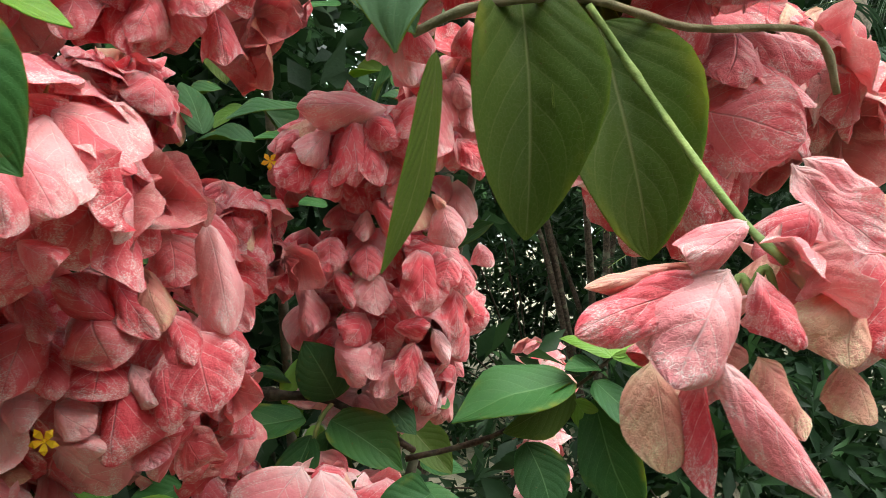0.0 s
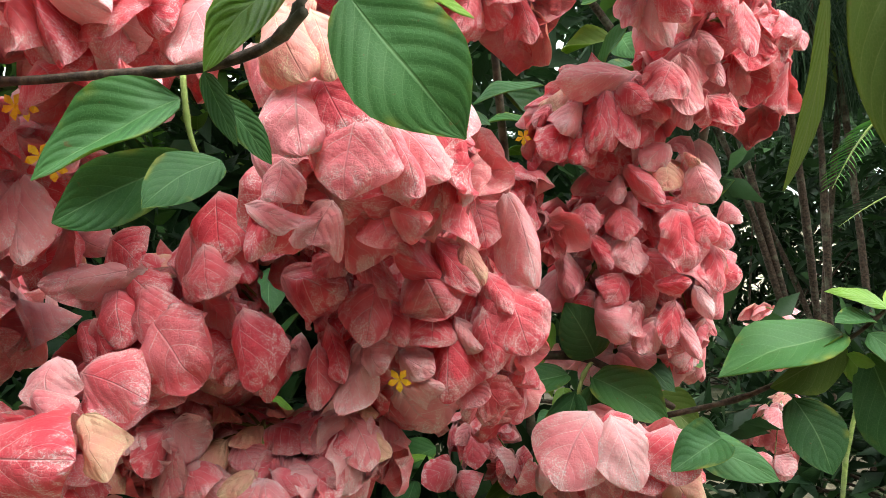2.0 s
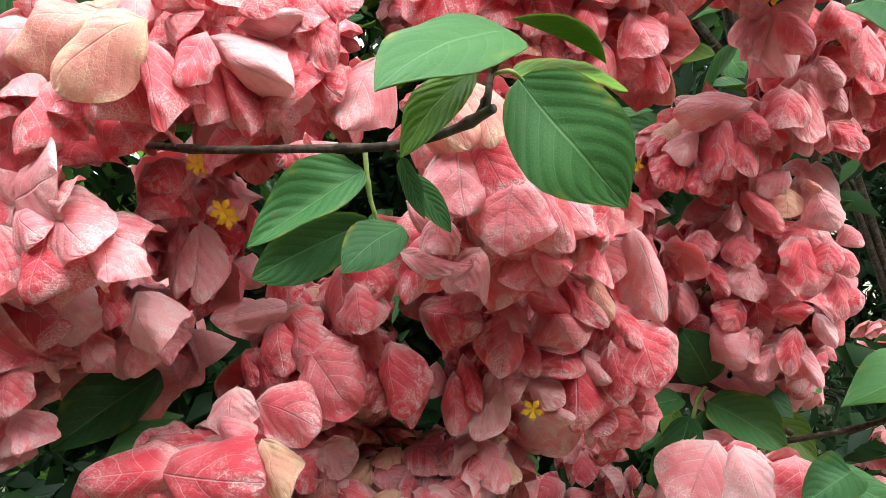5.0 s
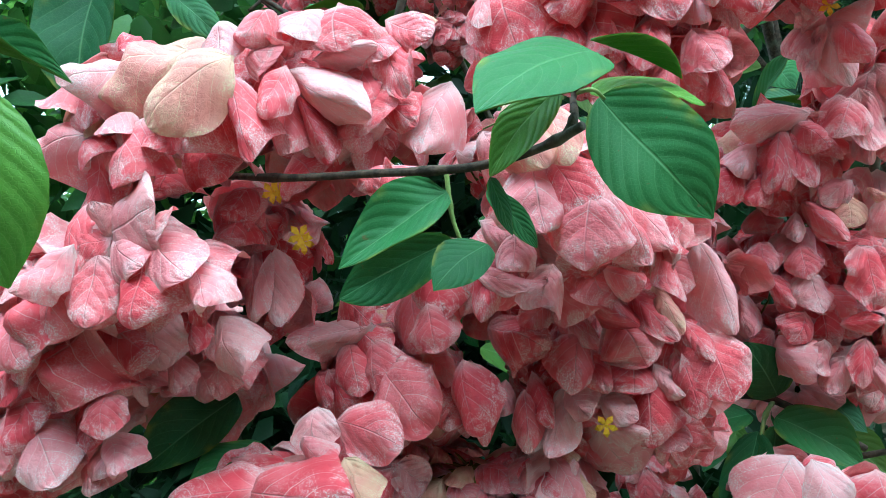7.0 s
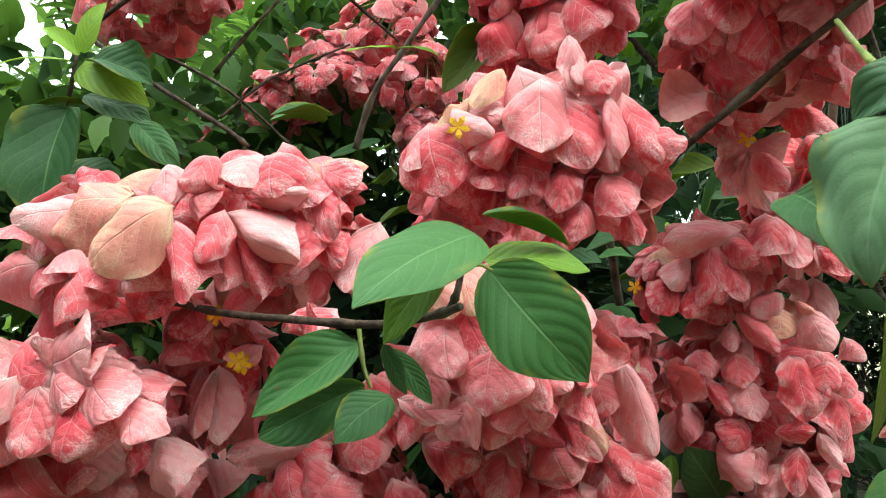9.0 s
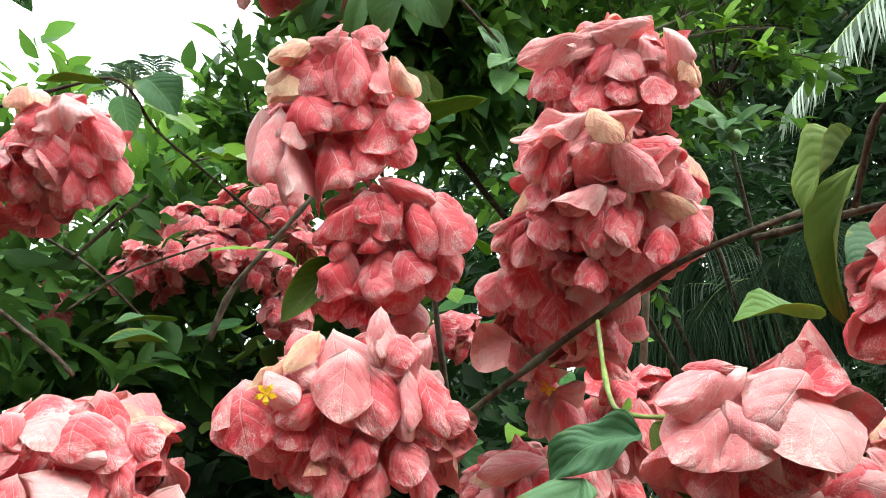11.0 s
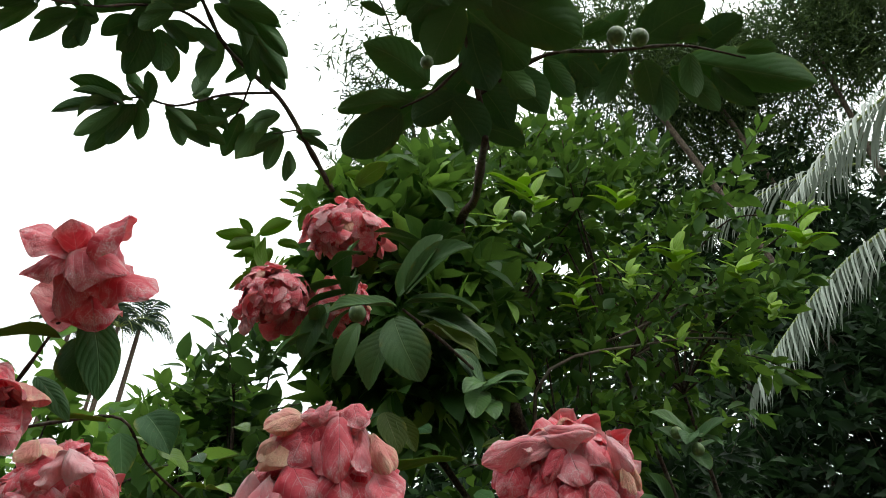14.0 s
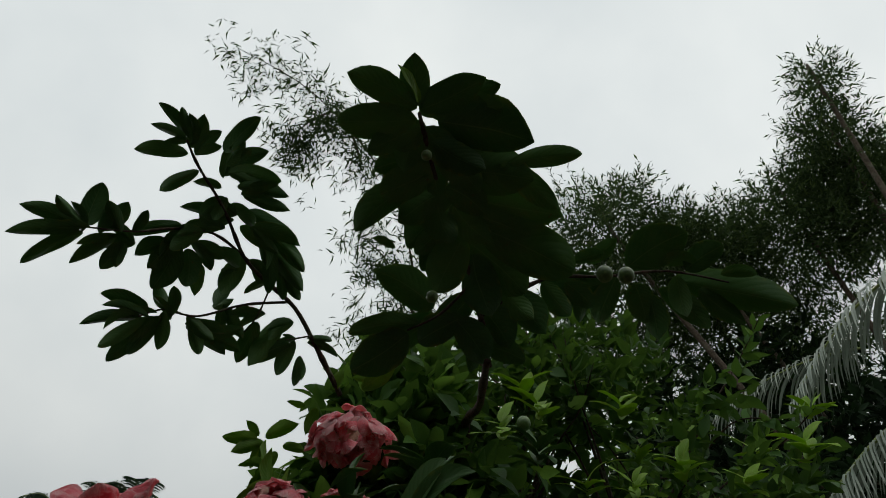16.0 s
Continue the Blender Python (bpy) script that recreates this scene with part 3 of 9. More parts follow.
ground_sheet()

# ---- the flowering shrub ----
shrub = thing("flowering_shrub", (-0.25, 1.35, 0.0), "large shrub with hanging heads of salmon-pink bracts and dark green leaves", "shrub")

# heads in front of the camera at the start
head_a = flower_head(shrub, (-0.341, 0.686, 1.338), 0.126, 0.117, 101, clusters=25, length=0.07)
head_b = flower_head(shrub, (-0.563, 0.559, 1.361), 0.103, 0.092, 102, clusters=24)
head_c = flower_head(shrub, (-0.321, 0.508, 1.539), 0.087, 0.082, 103, clusters=21, pale=0.3, cream=0.02, label="pink head with large pale and cream upper bracts")
head_d = flower_head(shrub, (-0.150, 0.973, 1.617), 0.088, 0.081, 104, clusters=17)
head_e = flower_head(shrub, (-0.096, 1.083, 1.399), 0.152, 0.160, 105, clusters=28)
head_f = flower_head(shrub, (0.040, 1.082, 1.715), 0.132, 0.099, 106, clusters=18)
head_g = flower_head(shrub, (-0.282, 0.842, 1.474), 0.073, 0.080, 107, clusters=14)
head_h = flower_head(shrub, (-0.715, 0.334, 1.667), 0.075, 0.070, 108, clusters=20, cream=0.2, pale=0.25, label="pink head with large cream bracts on top")
head_i = flower_head(shrub, (-0.560, 0.433, 1.678), 0.092, 0.085, 109, clusters=24, pale=0.2)
head_j = flower_head(shrub, (-0.773, 0.307, 1.498), 0.095, 0.060, 110, clusters=21, pale=0.3, label="drooping pale pink head")
head_k = flower_head(shrub, (-0.911, 0.328, 1.363), 0.083, 0.083, 111, clusters=20, pale=0.3)
head_l = flower_head(shrub, (-0.815, 0.443, 1.385), 0.078, 0.057, 112, "pale", clusters=15, pale=0.2)
head_m = flower_head(shrub, (-0.704, 0.475, 1.520), 0.049, 0.076, 113, clusters=9, pale=0.4)
head_n = flower_head(shrub, (-0.633, 0.378, 1.235), 0.068, 0.057, 114, clusters=13, length=0.08)
flower_head(shrub, (-0.499, 0.560, 1.196), 0.105, 0.06, 115, "pale", clusters=30, length=0.05, pale=0.4, cream=0.12, label="fading pale pink head with small withered bracts")
head_p = flower_head(shrub, (-0.117, 0.850, 1.124), 0.096, 0.061, 116, clusters=14, length=0.085, pale=0.4, label="pink head with broad rounded bracts")
flower_head(shrub, (-0.386, 1.162, 1.037), 0.082, 0.071, 117, clusters=9, far=True)
flower_head(shrub, (0.258, 2.002, 1.115), 0.093, 0.109, 118, "pale", clusters=9, far=True)
flower_head(shrub, (0.266, 1.996, 0.851), 0.093, 0.124, 119, "pale", clusters=9, far=True)
flower_head(shrub, (-0.090, 1.123, 1.261), 0.116, 0.087, 120, "pale", clusters=14)
flower_head(shrub, (-0.309, 0.793, 1.275), 0.100, 0.085, 121, clusters=14)
flower_head(shrub, (-0.476, 0.649, 1.462), 0.077, 0.063, 122, clusters=11)
flower_head(shrub, (-0.961, 0.577, 1.373), 0.119, 0.119, 123, "pale", clusters=14)
flower_head(shrub, (-0.414, 0.600, 1.210), 0.07, 0.06, 124, "pale", clusters=14, length=0.062, pale=0.35, cream=0.06)
flower_head(shrub, (-0.560, 0.500, 1.240), 0.06, 0.045, 125, "pale", clusters=13, length=0.05, pale=0.4, cream=0.1)

# heads higher up
head_q = flower_head(shrub, (-0.295, 0.609, 1.748), 0.129, 0.099, 131, clusters=22)
head_r = flower_head(shrub, (-0.326, 0.792, 2.008), 0.121, 0.109, 132, clusters=21)
head_s = flower_head(shrub, (-0.425, 0.770, 2.262), 0.133, 0.128, 133, clusters=24, cream=0.1)
head_t = flower_head(shrub, (0.047, 0.684, 2.026), 0.117, 0.106, 134, clusters=25, stars=0)
head_u = flower_head(shrub, (0.055, 0.707, 2.215), 0.109, 0.082, 135, clusters=20, cream=0.08)
head_v = flower_head(shrub, (-0.039, 0.755, 1.906), 0.095, 0.087, 136, clusters=18)
head_w = flower_head(shrub, (-0.955, 0.683, 2.235), 0.104, 0.104, 137, clusters=21)
head_x = flower_head(shrub, (-0.569, 0.186, 2.382), 0.072, 0.056, 138, clusters=2, length=0.07, droop=0.1, label="open pink head with widely spread bracts")
flower_head(shrub, (-0.578, 0.150, 2.156), 0.03, 0.035, 139, clusters=7, length=0.055)
flower_head(shrub, (-0.721, 1.385, 3.380), 0.148, 0.119, 140, clusters=26, length=0.085, far=True, pale=0.4)
flower_head(shrub, (-0.820, 1.133, 2.954), 0.100, 0.091, 141, clusters=22, length=0.085, far=True, pale=0.4)
flower_head(shrub, (-0.705, 1.369, 3.053), 0.111, 0.074, 142, clusters=15, length=0.085, far=True)
flower_head(shrub, (-1.171, 1.182, 2.129), 0.081, 0.081, 143, clusters=18, length=0.062, far=True)
flower_head(shrub, (-1.096, 1.306, 2.269), 0.143, 0.080, 144, clusters=24, length=0.062, far=True)
flower_head(shrub, (-0.880, 1.296, 2.294), 0.124, 0.109, 145, clusters=24, length=0.062, far=True)
flower_head(shrub, (-1.423, 1.107, 2.025), 0.071, 0.071, 146, clusters=16, length=0.062, far=True)
flower_head(shrub, (-0.808, 1.287, 2.005), 0.078, 0.064, 147, clusters=16, length=0.062, far=True)
flower_head(shrub, (-0.339, 1.227, 1.923), 0.057, 0.050, 148, clusters=14, length=0.062, far=True)
flower_head(shrub, (-1.020, 1.242, 2.164), 0.147, 0.088, 149, clusters=22, length=0.062, far=True)
flower_head(shrub, (-0.813, 1.289, 2.137), 0.128, 0.128, 150, clusters=22, length=0.062, far=True)
flower_head(shrub, (-1.112, 0.695, 2.171), 0.098, 0.076, 151, clusters=10, far=True)
flower_head(shrub, (-0.048, 0.848, 1.886), 0.096, 0.072, 152, clusters=14)
flower_head(shrub, (-0.580, 1.071, 1.682), 0.129, 0.083, 153, clusters=17)

# heads on the overhanging branch close to the camera
head_near = flower_head(shrub, (0.144, 0.265, 1.469), 0.014, 0.012, 161, clusters=2, length=0.036, pale=0.6, droop=0.9, label="pale pink head close by with few long bracts")
head_near_b = flower_head(shrub, (0.208, 0.315, 1.488), 0.022, 0.022, 162, clusters=5, length=0.045, pale=0.4, cream=0.1)
flower_head(shrub, (0.282, 0.623, 1.650), 0.094, 0.068, 163, clusters=17)
flower_head(shrub, (0.324, 0.421, 1.829), 0.030, 0.045, 164, clusters=11, pale=0.4)


# bracts that stand out on the front of their heads
petal(head_a, (-0.301, 0.573, 1.418), (-0.270, 0.558, 1.368), 1.39, "pink", 14, (0.34, -1, 0.20))
petal(head_a, (-0.268, 0.585, 1.399), (-0.317, 0.542, 1.443), 0.56, "pink", 5, (0.54, -1, 0.00))
petal(head_a, (-0.286, 0.580, 1.447), (-0.238, 0.571, 1.394), 0.59, "pink", 16, (0.22, -1, 0.45))
petal(head_a, (-0.261, 0.590, 1.449), (-0.234, 0.573, 1.400), 0.58, "cream", 10, (0.29, -1, 0.46))
petal(head_a, (-0.291, 0.576, 1.378), (-0.284, 0.551, 1.340), 1.81, "pink", 1, (0.43, -1, 0.13))
petal(head_a, (-0.426, 0.525, 1.413), (-0.362, 0.523, 1.391), 0.97, "pink", 14, (0.61, -1, 0.32))
petal(head_a, (-0.418, 0.550, 1.416), (-0.430, 0.517, 1.364), 0.97, "pink", 5, (0.04, -1, 0.08))
petal(head_a, (-0.371, 0.547, 1.437), (-0.390, 0.513, 1.412), 0.81, "pink", 16, (0.55, -1, 0.74))
petal(head_a, (-0.359, 0.552, 1.438), (-0.317, 0.541, 1.390), 0.61, "pink", 2, (0.47, -1, 0.29))
petal(head_a, (-0.339, 0.548, 1.404), (-0.342, 0.518, 1.344), 0.99, "pink", 3, (0.59, -1, 0.15))
petal(head_a, (-0.332, 0.560, 1.385), (-0.309, 0.542, 1.342), 0.85, "pink", 7, (0.43, -1, 0.32))
petal(head_a, (-0.217, 0.616, 1.403), (-0.198, 0.595, 1.327), 0.78, "pink", 2, (0.47, -1, 0.68))
petal(head_a, (-0.238, 0.596, 1.380), (-0.226, 0.573, 1.318), 0.89, "pink", 12, (0.07, -1, 0.61))
petal(head_a, (-0.232, 0.589, 1.409), (-0.205, 0.572, 1.372), 0.74, "pink", 6, (0.42, -1, 0.00))
petal(head_a, (-0.269, 0.583, 1.347), (-0.229, 0.573, 1.362), 0.67, "pale", 13, (-0.11, -1, 0.28))
petal(head_a, (-0.275, 0.592, 1.345), (-0.270, 0.566, 1.280), 1.02, "pink", 15, (-0.04, -1, 0.18))
petal(head_a, (-0.318, 0.564, 1.330), (-0.281, 0.552, 1.314), 0.87, "pale", 3, (0.62, -1, 0.00))
petal(head_a, (-0.324, 0.561, 1.306), (-0.271, 0.555, 1.298), 0.56, "pale", 18, (0.01, -1, 0.64))
petal(head_a, (-0.355, 0.550, 1.345), (-0.327, 0.534, 1.317), 1.11, "pale", 10, (-0.14, -1, 0.06))
petal(head_a, (-0.388, 0.538, 1.358), (-0.365, 0.519, 1.307), 0.74, "pink", 17, (0.58, -1, 0.38))
petal(head_a, (-0.400, 0.533, 1.339), (-0.389, 0.509, 1.282), 0.78, "pink", 18, (0.25, -1, 0.69))
petal(head_a, (-0.360, 0.548, 1.338), (-0.370, 0.516, 1.277), 0.60, "pale", 13, (-0.09, -1, 0.14))
petal(head_a, (-0.261, 0.606, 1.293), (-0.242, 0.587, 1.274), 1.43, "pink", 2, (0.41, -1, 0.11))
petal(head_a, (-0.426, 0.544, 1.348), (-0.423, 0.519, 1.317), 0.94, "pale", 19, (0.43, -1, 0.03))
star(head_a, (-0.311, 0.531, 1.311))
petal(head_g, (-0.244, 0.715, 1.457), (-0.200, 0.703, 1.385), 0.51, "pale", 8, (0.29, -1, 0.45))
petal(head_g, (-0.298, 0.695, 1.482), (-0.235, 0.693, 1.477), 0.66, "pink", 4, (0.45, -1, 0.55))
petal(head_g, (-0.279, 0.701, 1.469), (-0.265, 0.680, 1.431), 1.91, "pink", 18, (0.65, -1, 0.09))
petal(head_g, (-0.256, 0.712, 1.507), (-0.227, 0.695, 1.447), 0.72, "pink", 12, (0.61, -1, 0.18))
petal(head_g, (-0.298, 0.696, 1.504), (-0.254, 0.688, 1.521), 1.04, "pink", 19, (0.25, -1, 0.55))
petal(head_c, (-0.273, 0.385, 1.539), (-0.276, 0.356, 1.482), 1.18, "pink", 16, (0.32, -1, 0.58))
petal(head_c, (-0.308, 0.340, 1.565), (-0.295, 0.318, 1.511), 1.02, "pale", 2, (0.54, -1, 0.08))
petal(head_c, (-0.293, 0.357, 1.566), (-0.264, 0.340, 1.522), 0.79, "pale", 18, (0.14, -1, 0.16))
petal(head_c, (-0.251, 0.393, 1.534), (-0.214, 0.380, 1.494), 0.72, "pale", 6, (0.64, -1, 0.43))
petal(head_c, (-0.254, 0.392, 1.522), (-0.238, 0.370, 1.476), 0.68, "pink", 0, (0.15, -1, 0.46))
petal(head_c, (-0.323, 0.335, 1.616), (-0.291, 0.320, 1.560), 0.75, "cream", 0, (0.25, -1, 0.35))
petal(head_c, (-0.299, 0.345, 1.613), (-0.276, 0.330, 1.561), 0.75, "cream", 1, (0.25, -1, 0.35))
petal(head_c, (-0.310, 0.360, 1.631), (-0.320, 0.345, 1.618), 1.60, "cream", 2, (0.25, -1, 0.35))
petal(head_c, (-0.317, 0.340, 1.563), (-0.296, 0.325, 1.511), 1.10, "pink", 2, (0.0, -1, 0.35))
petal(head_c, (-0.294, 0.350, 1.567), (-0.265, 0.335, 1.522), 0.90, "pink", 4, (0.25, -1, 0.35))
petal(head_c, (-0.264, 0.340, 1.535), (-0.269, 0.325, 1.481), 1.35, "pink", 3, (0.15, -1, 0.5))
petal(head_c, (-0.250, 0.370, 1.532), (-0.226, 0.355, 1.482), 0.75, "pink", 1, (0.7, -1, 0.3))
petal(head_c, (-0.403, 0.370, 1.639), (-0.416, 0.355, 1.590), 0.90, "pale", 5, (0.25, -1, 0.35))
petal(head_c, (-0.335, 0.360, 1.512), (-0.333, 0.345, 1.482), 1.30, "pale", 7, (0.25, -1, 0.35))
petal(head_c, (-0.356, 0.360, 1.600), (-0.329, 0.345, 1.565), 1.00, "pale", 9, (0.25, -1, 0.35))
petal(head_c, (-0.423, 0.300, 1.574), (-0.438, 0.285, 1.555), 0.90, "pink", 6, (0.25, -1, 0.35))
petal(head_c, (-0.420, 0.300, 1.573), (-0.396, 0.285, 1.553), 1.10, "pink", 8, (0.25, -1, 0.35))
petal(head_c, (-0.320, 0.408, 1.481), (-0.323, 0.380, 1.450), 1.30, "pale", 9, (0.35, -1, 0.08))
petal(head_c, (-0.280, 0.444, 1.476), (-0.245, 0.432, 1.462), 1.02, "pink", 1, (-0.13, -1, 0.59))
petal(head_c, (-0.383, 0.394, 1.484), (-0.320, 0.392, 1.470), 0.50, "pale", 13, (0.25, -1, 0.53))
petal(head_c, (-0.379, 0.417, 1.492), (-0.383, 0.388, 1.436), 0.58, "pink", 7, (0.30, -1, 0.05))
petal(head_c, (-0.371, 0.379, 1.528), (-0.326, 0.370, 1.512), 0.95, "pale", 7, (-0.07, -1, 0.57))
petal(head_c, (-0.299, 0.469, 1.479), (-0.282, 0.449, 1.444), 1.28, "pink", 16, (0.15, -1, 0.64))
petal(head_c, (-0.416, 0.314, 1.545), (-0.434, 0.282, 1.566), 0.64, "pink", 11, (-0.04, -1, 0.22))
petal(head_c, (-0.420, 0.312, 1.543), (-0.414, 0.290, 1.580), 0.67, "pink", 8, (-0.13, -1, 0.70))
petal(head_b, (-0.501, 0.477, 1.464), (-0.482, 0.456, 1.395), 1.19, "pink", 5, (0.06, -1, 0.12))
petal(head_b, (-0.467, 0.469, 1.492), (-0.449, 0.448, 1.432), 1.10, "pink", 3, (0.34, -1, 0.01))
petal(head_b, (-0.572, 0.448, 1.432), (-0.517, 0.443, 1.396), 1.05, "pink", 1, (0.21, -1, 0.59))
petal(head_b, (-0.565, 0.439, 1.410), (-0.541, 0.421, 1.355), 0.97, "pink", 9, (0.34, -1, 0.72))
petal(head_b, (-0.586, 0.453, 1.419), (-0.628, 0.411, 1.414), 0.73, "pale", 11, (0.08, -1, 0.36))
petal(head_b, (-0.493, 0.477, 1.394), (-0.452, 0.466, 1.366), 0.96, "pale", 8, (-0.04, -1, 0.06))
petal(head_b, (-0.454, 0.481, 1.377), (-0.434, 0.461, 1.331), 0.81, "pink", 17, (0.09, -1, 0.09))
petal(head_b, (-0.504, 0.472, 1.368), (-0.468, 0.459, 1.321), 1.07, "pink", 13, (0.21, -1, 0.53))
petal(head_b, (-0.522, 0.465, 1.367), (-0.516, 0.440, 1.324), 0.74, "pink", 12, (0.32, -1, 0.60))
petal(head_b, (-0.574, 0.445, 1.357), (-0.522, 0.438, 1.334), 0.88, "pink", 8, (0.47, -1, 0.66))
petal(head_b, (-0.448, 0.504, 1.372), (-0.427, 0.484, 1.294), 0.50, "pink", 15, (0.13, -1, 0.69))
petal(head_b, (-0.477, 0.493, 1.356), (-0.463, 0.471, 1.311), 0.95, "pink", 8, (0.27, -1, 0.13))
petal(head_b, (-0.444, 0.499, 1.485), (-0.441, 0.473, 1.433), 0.66, "pale", 2, (-0.02, -1, 0.59))
petal(head_b, (-0.535, 0.460, 1.378), (-0.488, 0.453, 1.385), 0.76, "pale", 0, (0.01, -1, 0.36))
petal(head_b, (-0.615, 0.451, 1.371), (-0.587, 0.435, 1.340), 1.10, "pink", 18, (0.30, -1, 0.29))
petal(head_b, (-0.562, 0.480, 1.313), (-0.552, 0.457, 1.290), 1.60, "pink", 5, (0.29, -1, 0.44))
petal(head_h, (-0.599, 0.250, 1.691), (-0.677, 0.235, 1.663), 1.00, "cream", 0, (0.1, -1, 0.5))
petal(head_h, (-0.535, 0.242, 1.668), (-0.603, 0.223, 1.622), 0.86, "cream", 3, (0.55, -1, 0.35))
petal(head_h, (-0.625, 0.232, 1.628), (-0.625, 0.205, 1.570), 0.94, "pink", 13, (0.29, -1, 0.39))
petal(head_h, (-0.554, 0.267, 1.650), (-0.571, 0.232, 1.596), 0.60, "pink", 17, (0.36, -1, 0.60))
petal(head_h, (-0.541, 0.262, 1.654), (-0.514, 0.249, 1.584), 0.59, "pink", 18, (0.28, -1, 0.23))
petal(head_h, (-0.510, 0.288, 1.666), (-0.510, 0.262, 1.619), 0.85, "pink", 7, (0.43, -1, 0.08))
petal(head_h, (-0.642, 0.234, 1.640), (-0.644, 0.207, 1.617), 1.27, "pale", 15, (0.21, -1, 0.37))
petal(head_h, (-0.600, 0.244, 1.623), (-0.598, 0.218, 1.603), 1.31, "pink", 1, (0.39, -1, 0.02))
petal(head_h, (-0.601, 0.277, 1.620), (-0.563, 0.269, 1.575), 1.23, "pink", 7, (0.55, -1, 0.17))
petal(head_h, (-0.642, 0.279, 1.594), (-0.633, 0.257, 1.566), 1.94, "pink", 18, (0.35, -1, 0.66))
petal(head_i, (-0.521, 0.316, 1.656), (-0.482, 0.310, 1.585), 0.54, "pink", 1, (0.35, -1, 0.06))
petal(head_i, (-0.531, 0.312, 1.652), (-0.513, 0.294, 1.595), 0.80, "pink", 1, (0.39, -1, 0.31))
petal(head_i, (-0.513, 0.299, 1.664), (-0.437, 0.310, 1.618), 0.50, "pale", 2, (-0.09, -1, 0.03))
petal(head_i, (-0.502, 0.326, 1.684), (-0.439, 0.330, 1.683), 0.55, "pale", 5, (-0.08, -1, 0.02))
petal(head_i, (-0.446, 0.354, 1.690), (-0.420, 0.340, 1.637), 0.69, "pink", 19, (0.23, -1, 0.40))
petal(head_i, (-0.481, 0.336, 1.726), (-0.470, 0.315, 1.680), 1.91, "pink", 0, (0.41, -1, 0.06))
petal(head_i, (-0.440, 0.356, 1.713), (-0.396, 0.352, 1.690), 0.92, "pink", 2, (0.48, -1, 0.01))
petal(head_i, (-0.450, 0.374, 1.724), (-0.403, 0.370, 1.706), 0.85, "cream", 14, (0.32, -1, 0.73))
petal(head_i, (-0.539, 0.307, 1.725), (-0.545, 0.278, 1.691), 1.18, "pink", 15, (0.52, -1, 0.08))
petal(head_i, (-0.579, 0.287, 1.720), (-0.561, 0.270, 1.677), 0.86, "pale", 11, (0.39, -1, 0.34))
petal(head_i, (-0.467, 0.344, 1.646), (-0.452, 0.325, 1.608), 1.46, "pink", 4, (0.00, -1, 0.17))
petal(head_i, (-0.449, 0.353, 1.647), (-0.413, 0.344, 1.612), 0.92, "pink", 3, (-0.11, -1, 0.06))
petal(head_i, (-0.463, 0.345, 1.677), (-0.464, 0.318, 1.631), 1.08, "pink", 2, (0.15, -1, 0.56))
petal(head_i, (-0.499, 0.327, 1.726), (-0.499, 0.300, 1.693), 1.60, "pale", 14, (0.35, -1, 0.15))
petal(head_i, (-0.529, 0.313, 1.687), (-0.525, 0.287, 1.700), 1.16, "pink", 2, (0.04, -1, 0.19))
petal(head_i, (-0.398, 0.378, 1.649), (-0.413, 0.344, 1.588), 0.86, "pale", 16, (0.40, -1, 0.01))
petal(head_i, (-0.464, 0.345, 1.703), (-0.430, 0.335, 1.674), 1.09, "pink", 8, (0.61, -1, 0.02))
petal(head_i, (-0.556, 0.299, 1.689), (-0.513, 0.294, 1.685), 1.15, "pale", 3, (0.27, -1, 0.31))
petal(head_i, (-0.557, 0.355, 1.603), (-0.524, 0.345, 1.576), 1.85, "pink", 8, (0.23, -1, 0.24))
petal(head_j, (-0.673, 0.192, 1.525), (-0.692, 0.156, 1.491), 0.84, "pale", 7, (0.36, -1, 0.51))
petal(head_j, (-0.682, 0.220, 1.560), (-0.675, 0.198, 1.498), 0.50, "pink", 4, (0.09, -1, 0.60))
petal(head_j, (-0.661, 0.231, 1.542), (-0.608, 0.231, 1.560), 0.84, "pale", 11, (0.48, -1, 0.68))
petal(head_j, (-0.632, 0.257, 1.530), (-0.649, 0.222, 1.544), 0.65, "pale", 0, (0.55, -1, 0.69))
petal(head_j, (-0.630, 0.247, 1.541), (-0.594, 0.238, 1.499), 1.14, "pale", 3, (-0.13, -1, 0.33))
petal(head_j, (-0.627, 0.237, 1.507), (-0.606, 0.221, 1.448), 1.05, "pink", 13, (0.33, -1, 0.37))
petal(head_j, (-0.672, 0.226, 1.505), (-0.666, 0.202, 1.455), 1.18, "pink", 11, (0.55, -1, 0.67))
petal(head_j, (-0.612, 0.256, 1.530), (-0.588, 0.241, 1.465), 0.72, "pale", 13, (0.02, -1, 0.21))
petal(head_j, (-0.598, 0.263, 1.518), (-0.559, 0.255, 1.491), 1.16, "pink", 14, (0.22, -1, 0.69))
petal(head_j, (-0.736, 0.205, 1.493), (-0.720, 0.187, 1.433), 1.14, "pink", 14, (0.20, -1, 0.14))
petal(head_j, (-0.640, 0.230, 1.521), (-0.616, 0.216, 1.502), 2.20, "pink", 12, (-0.10, -1, 0.07))
petal(head_j, (-0.618, 0.275, 1.478), (-0.582, 0.267, 1.465), 1.48, "pink", 10, (0.29, -1, 0.14))
petal(head_k, (-0.799, 0.258, 1.434), (-0.773, 0.245, 1.369), 1.14, "pink", 11, (0.38, -1, 0.10))
petal(head_k, (-0.765, 0.276, 1.381), (-0.752, 0.256, 1.328), 1.01, "pink", 2, (0.12, -1, 0.34))
petal(head_k, (-0.799, 0.259, 1.332), (-0.783, 0.241, 1.292), 1.27, "pale", 19, (0.33, -1, 0.71))
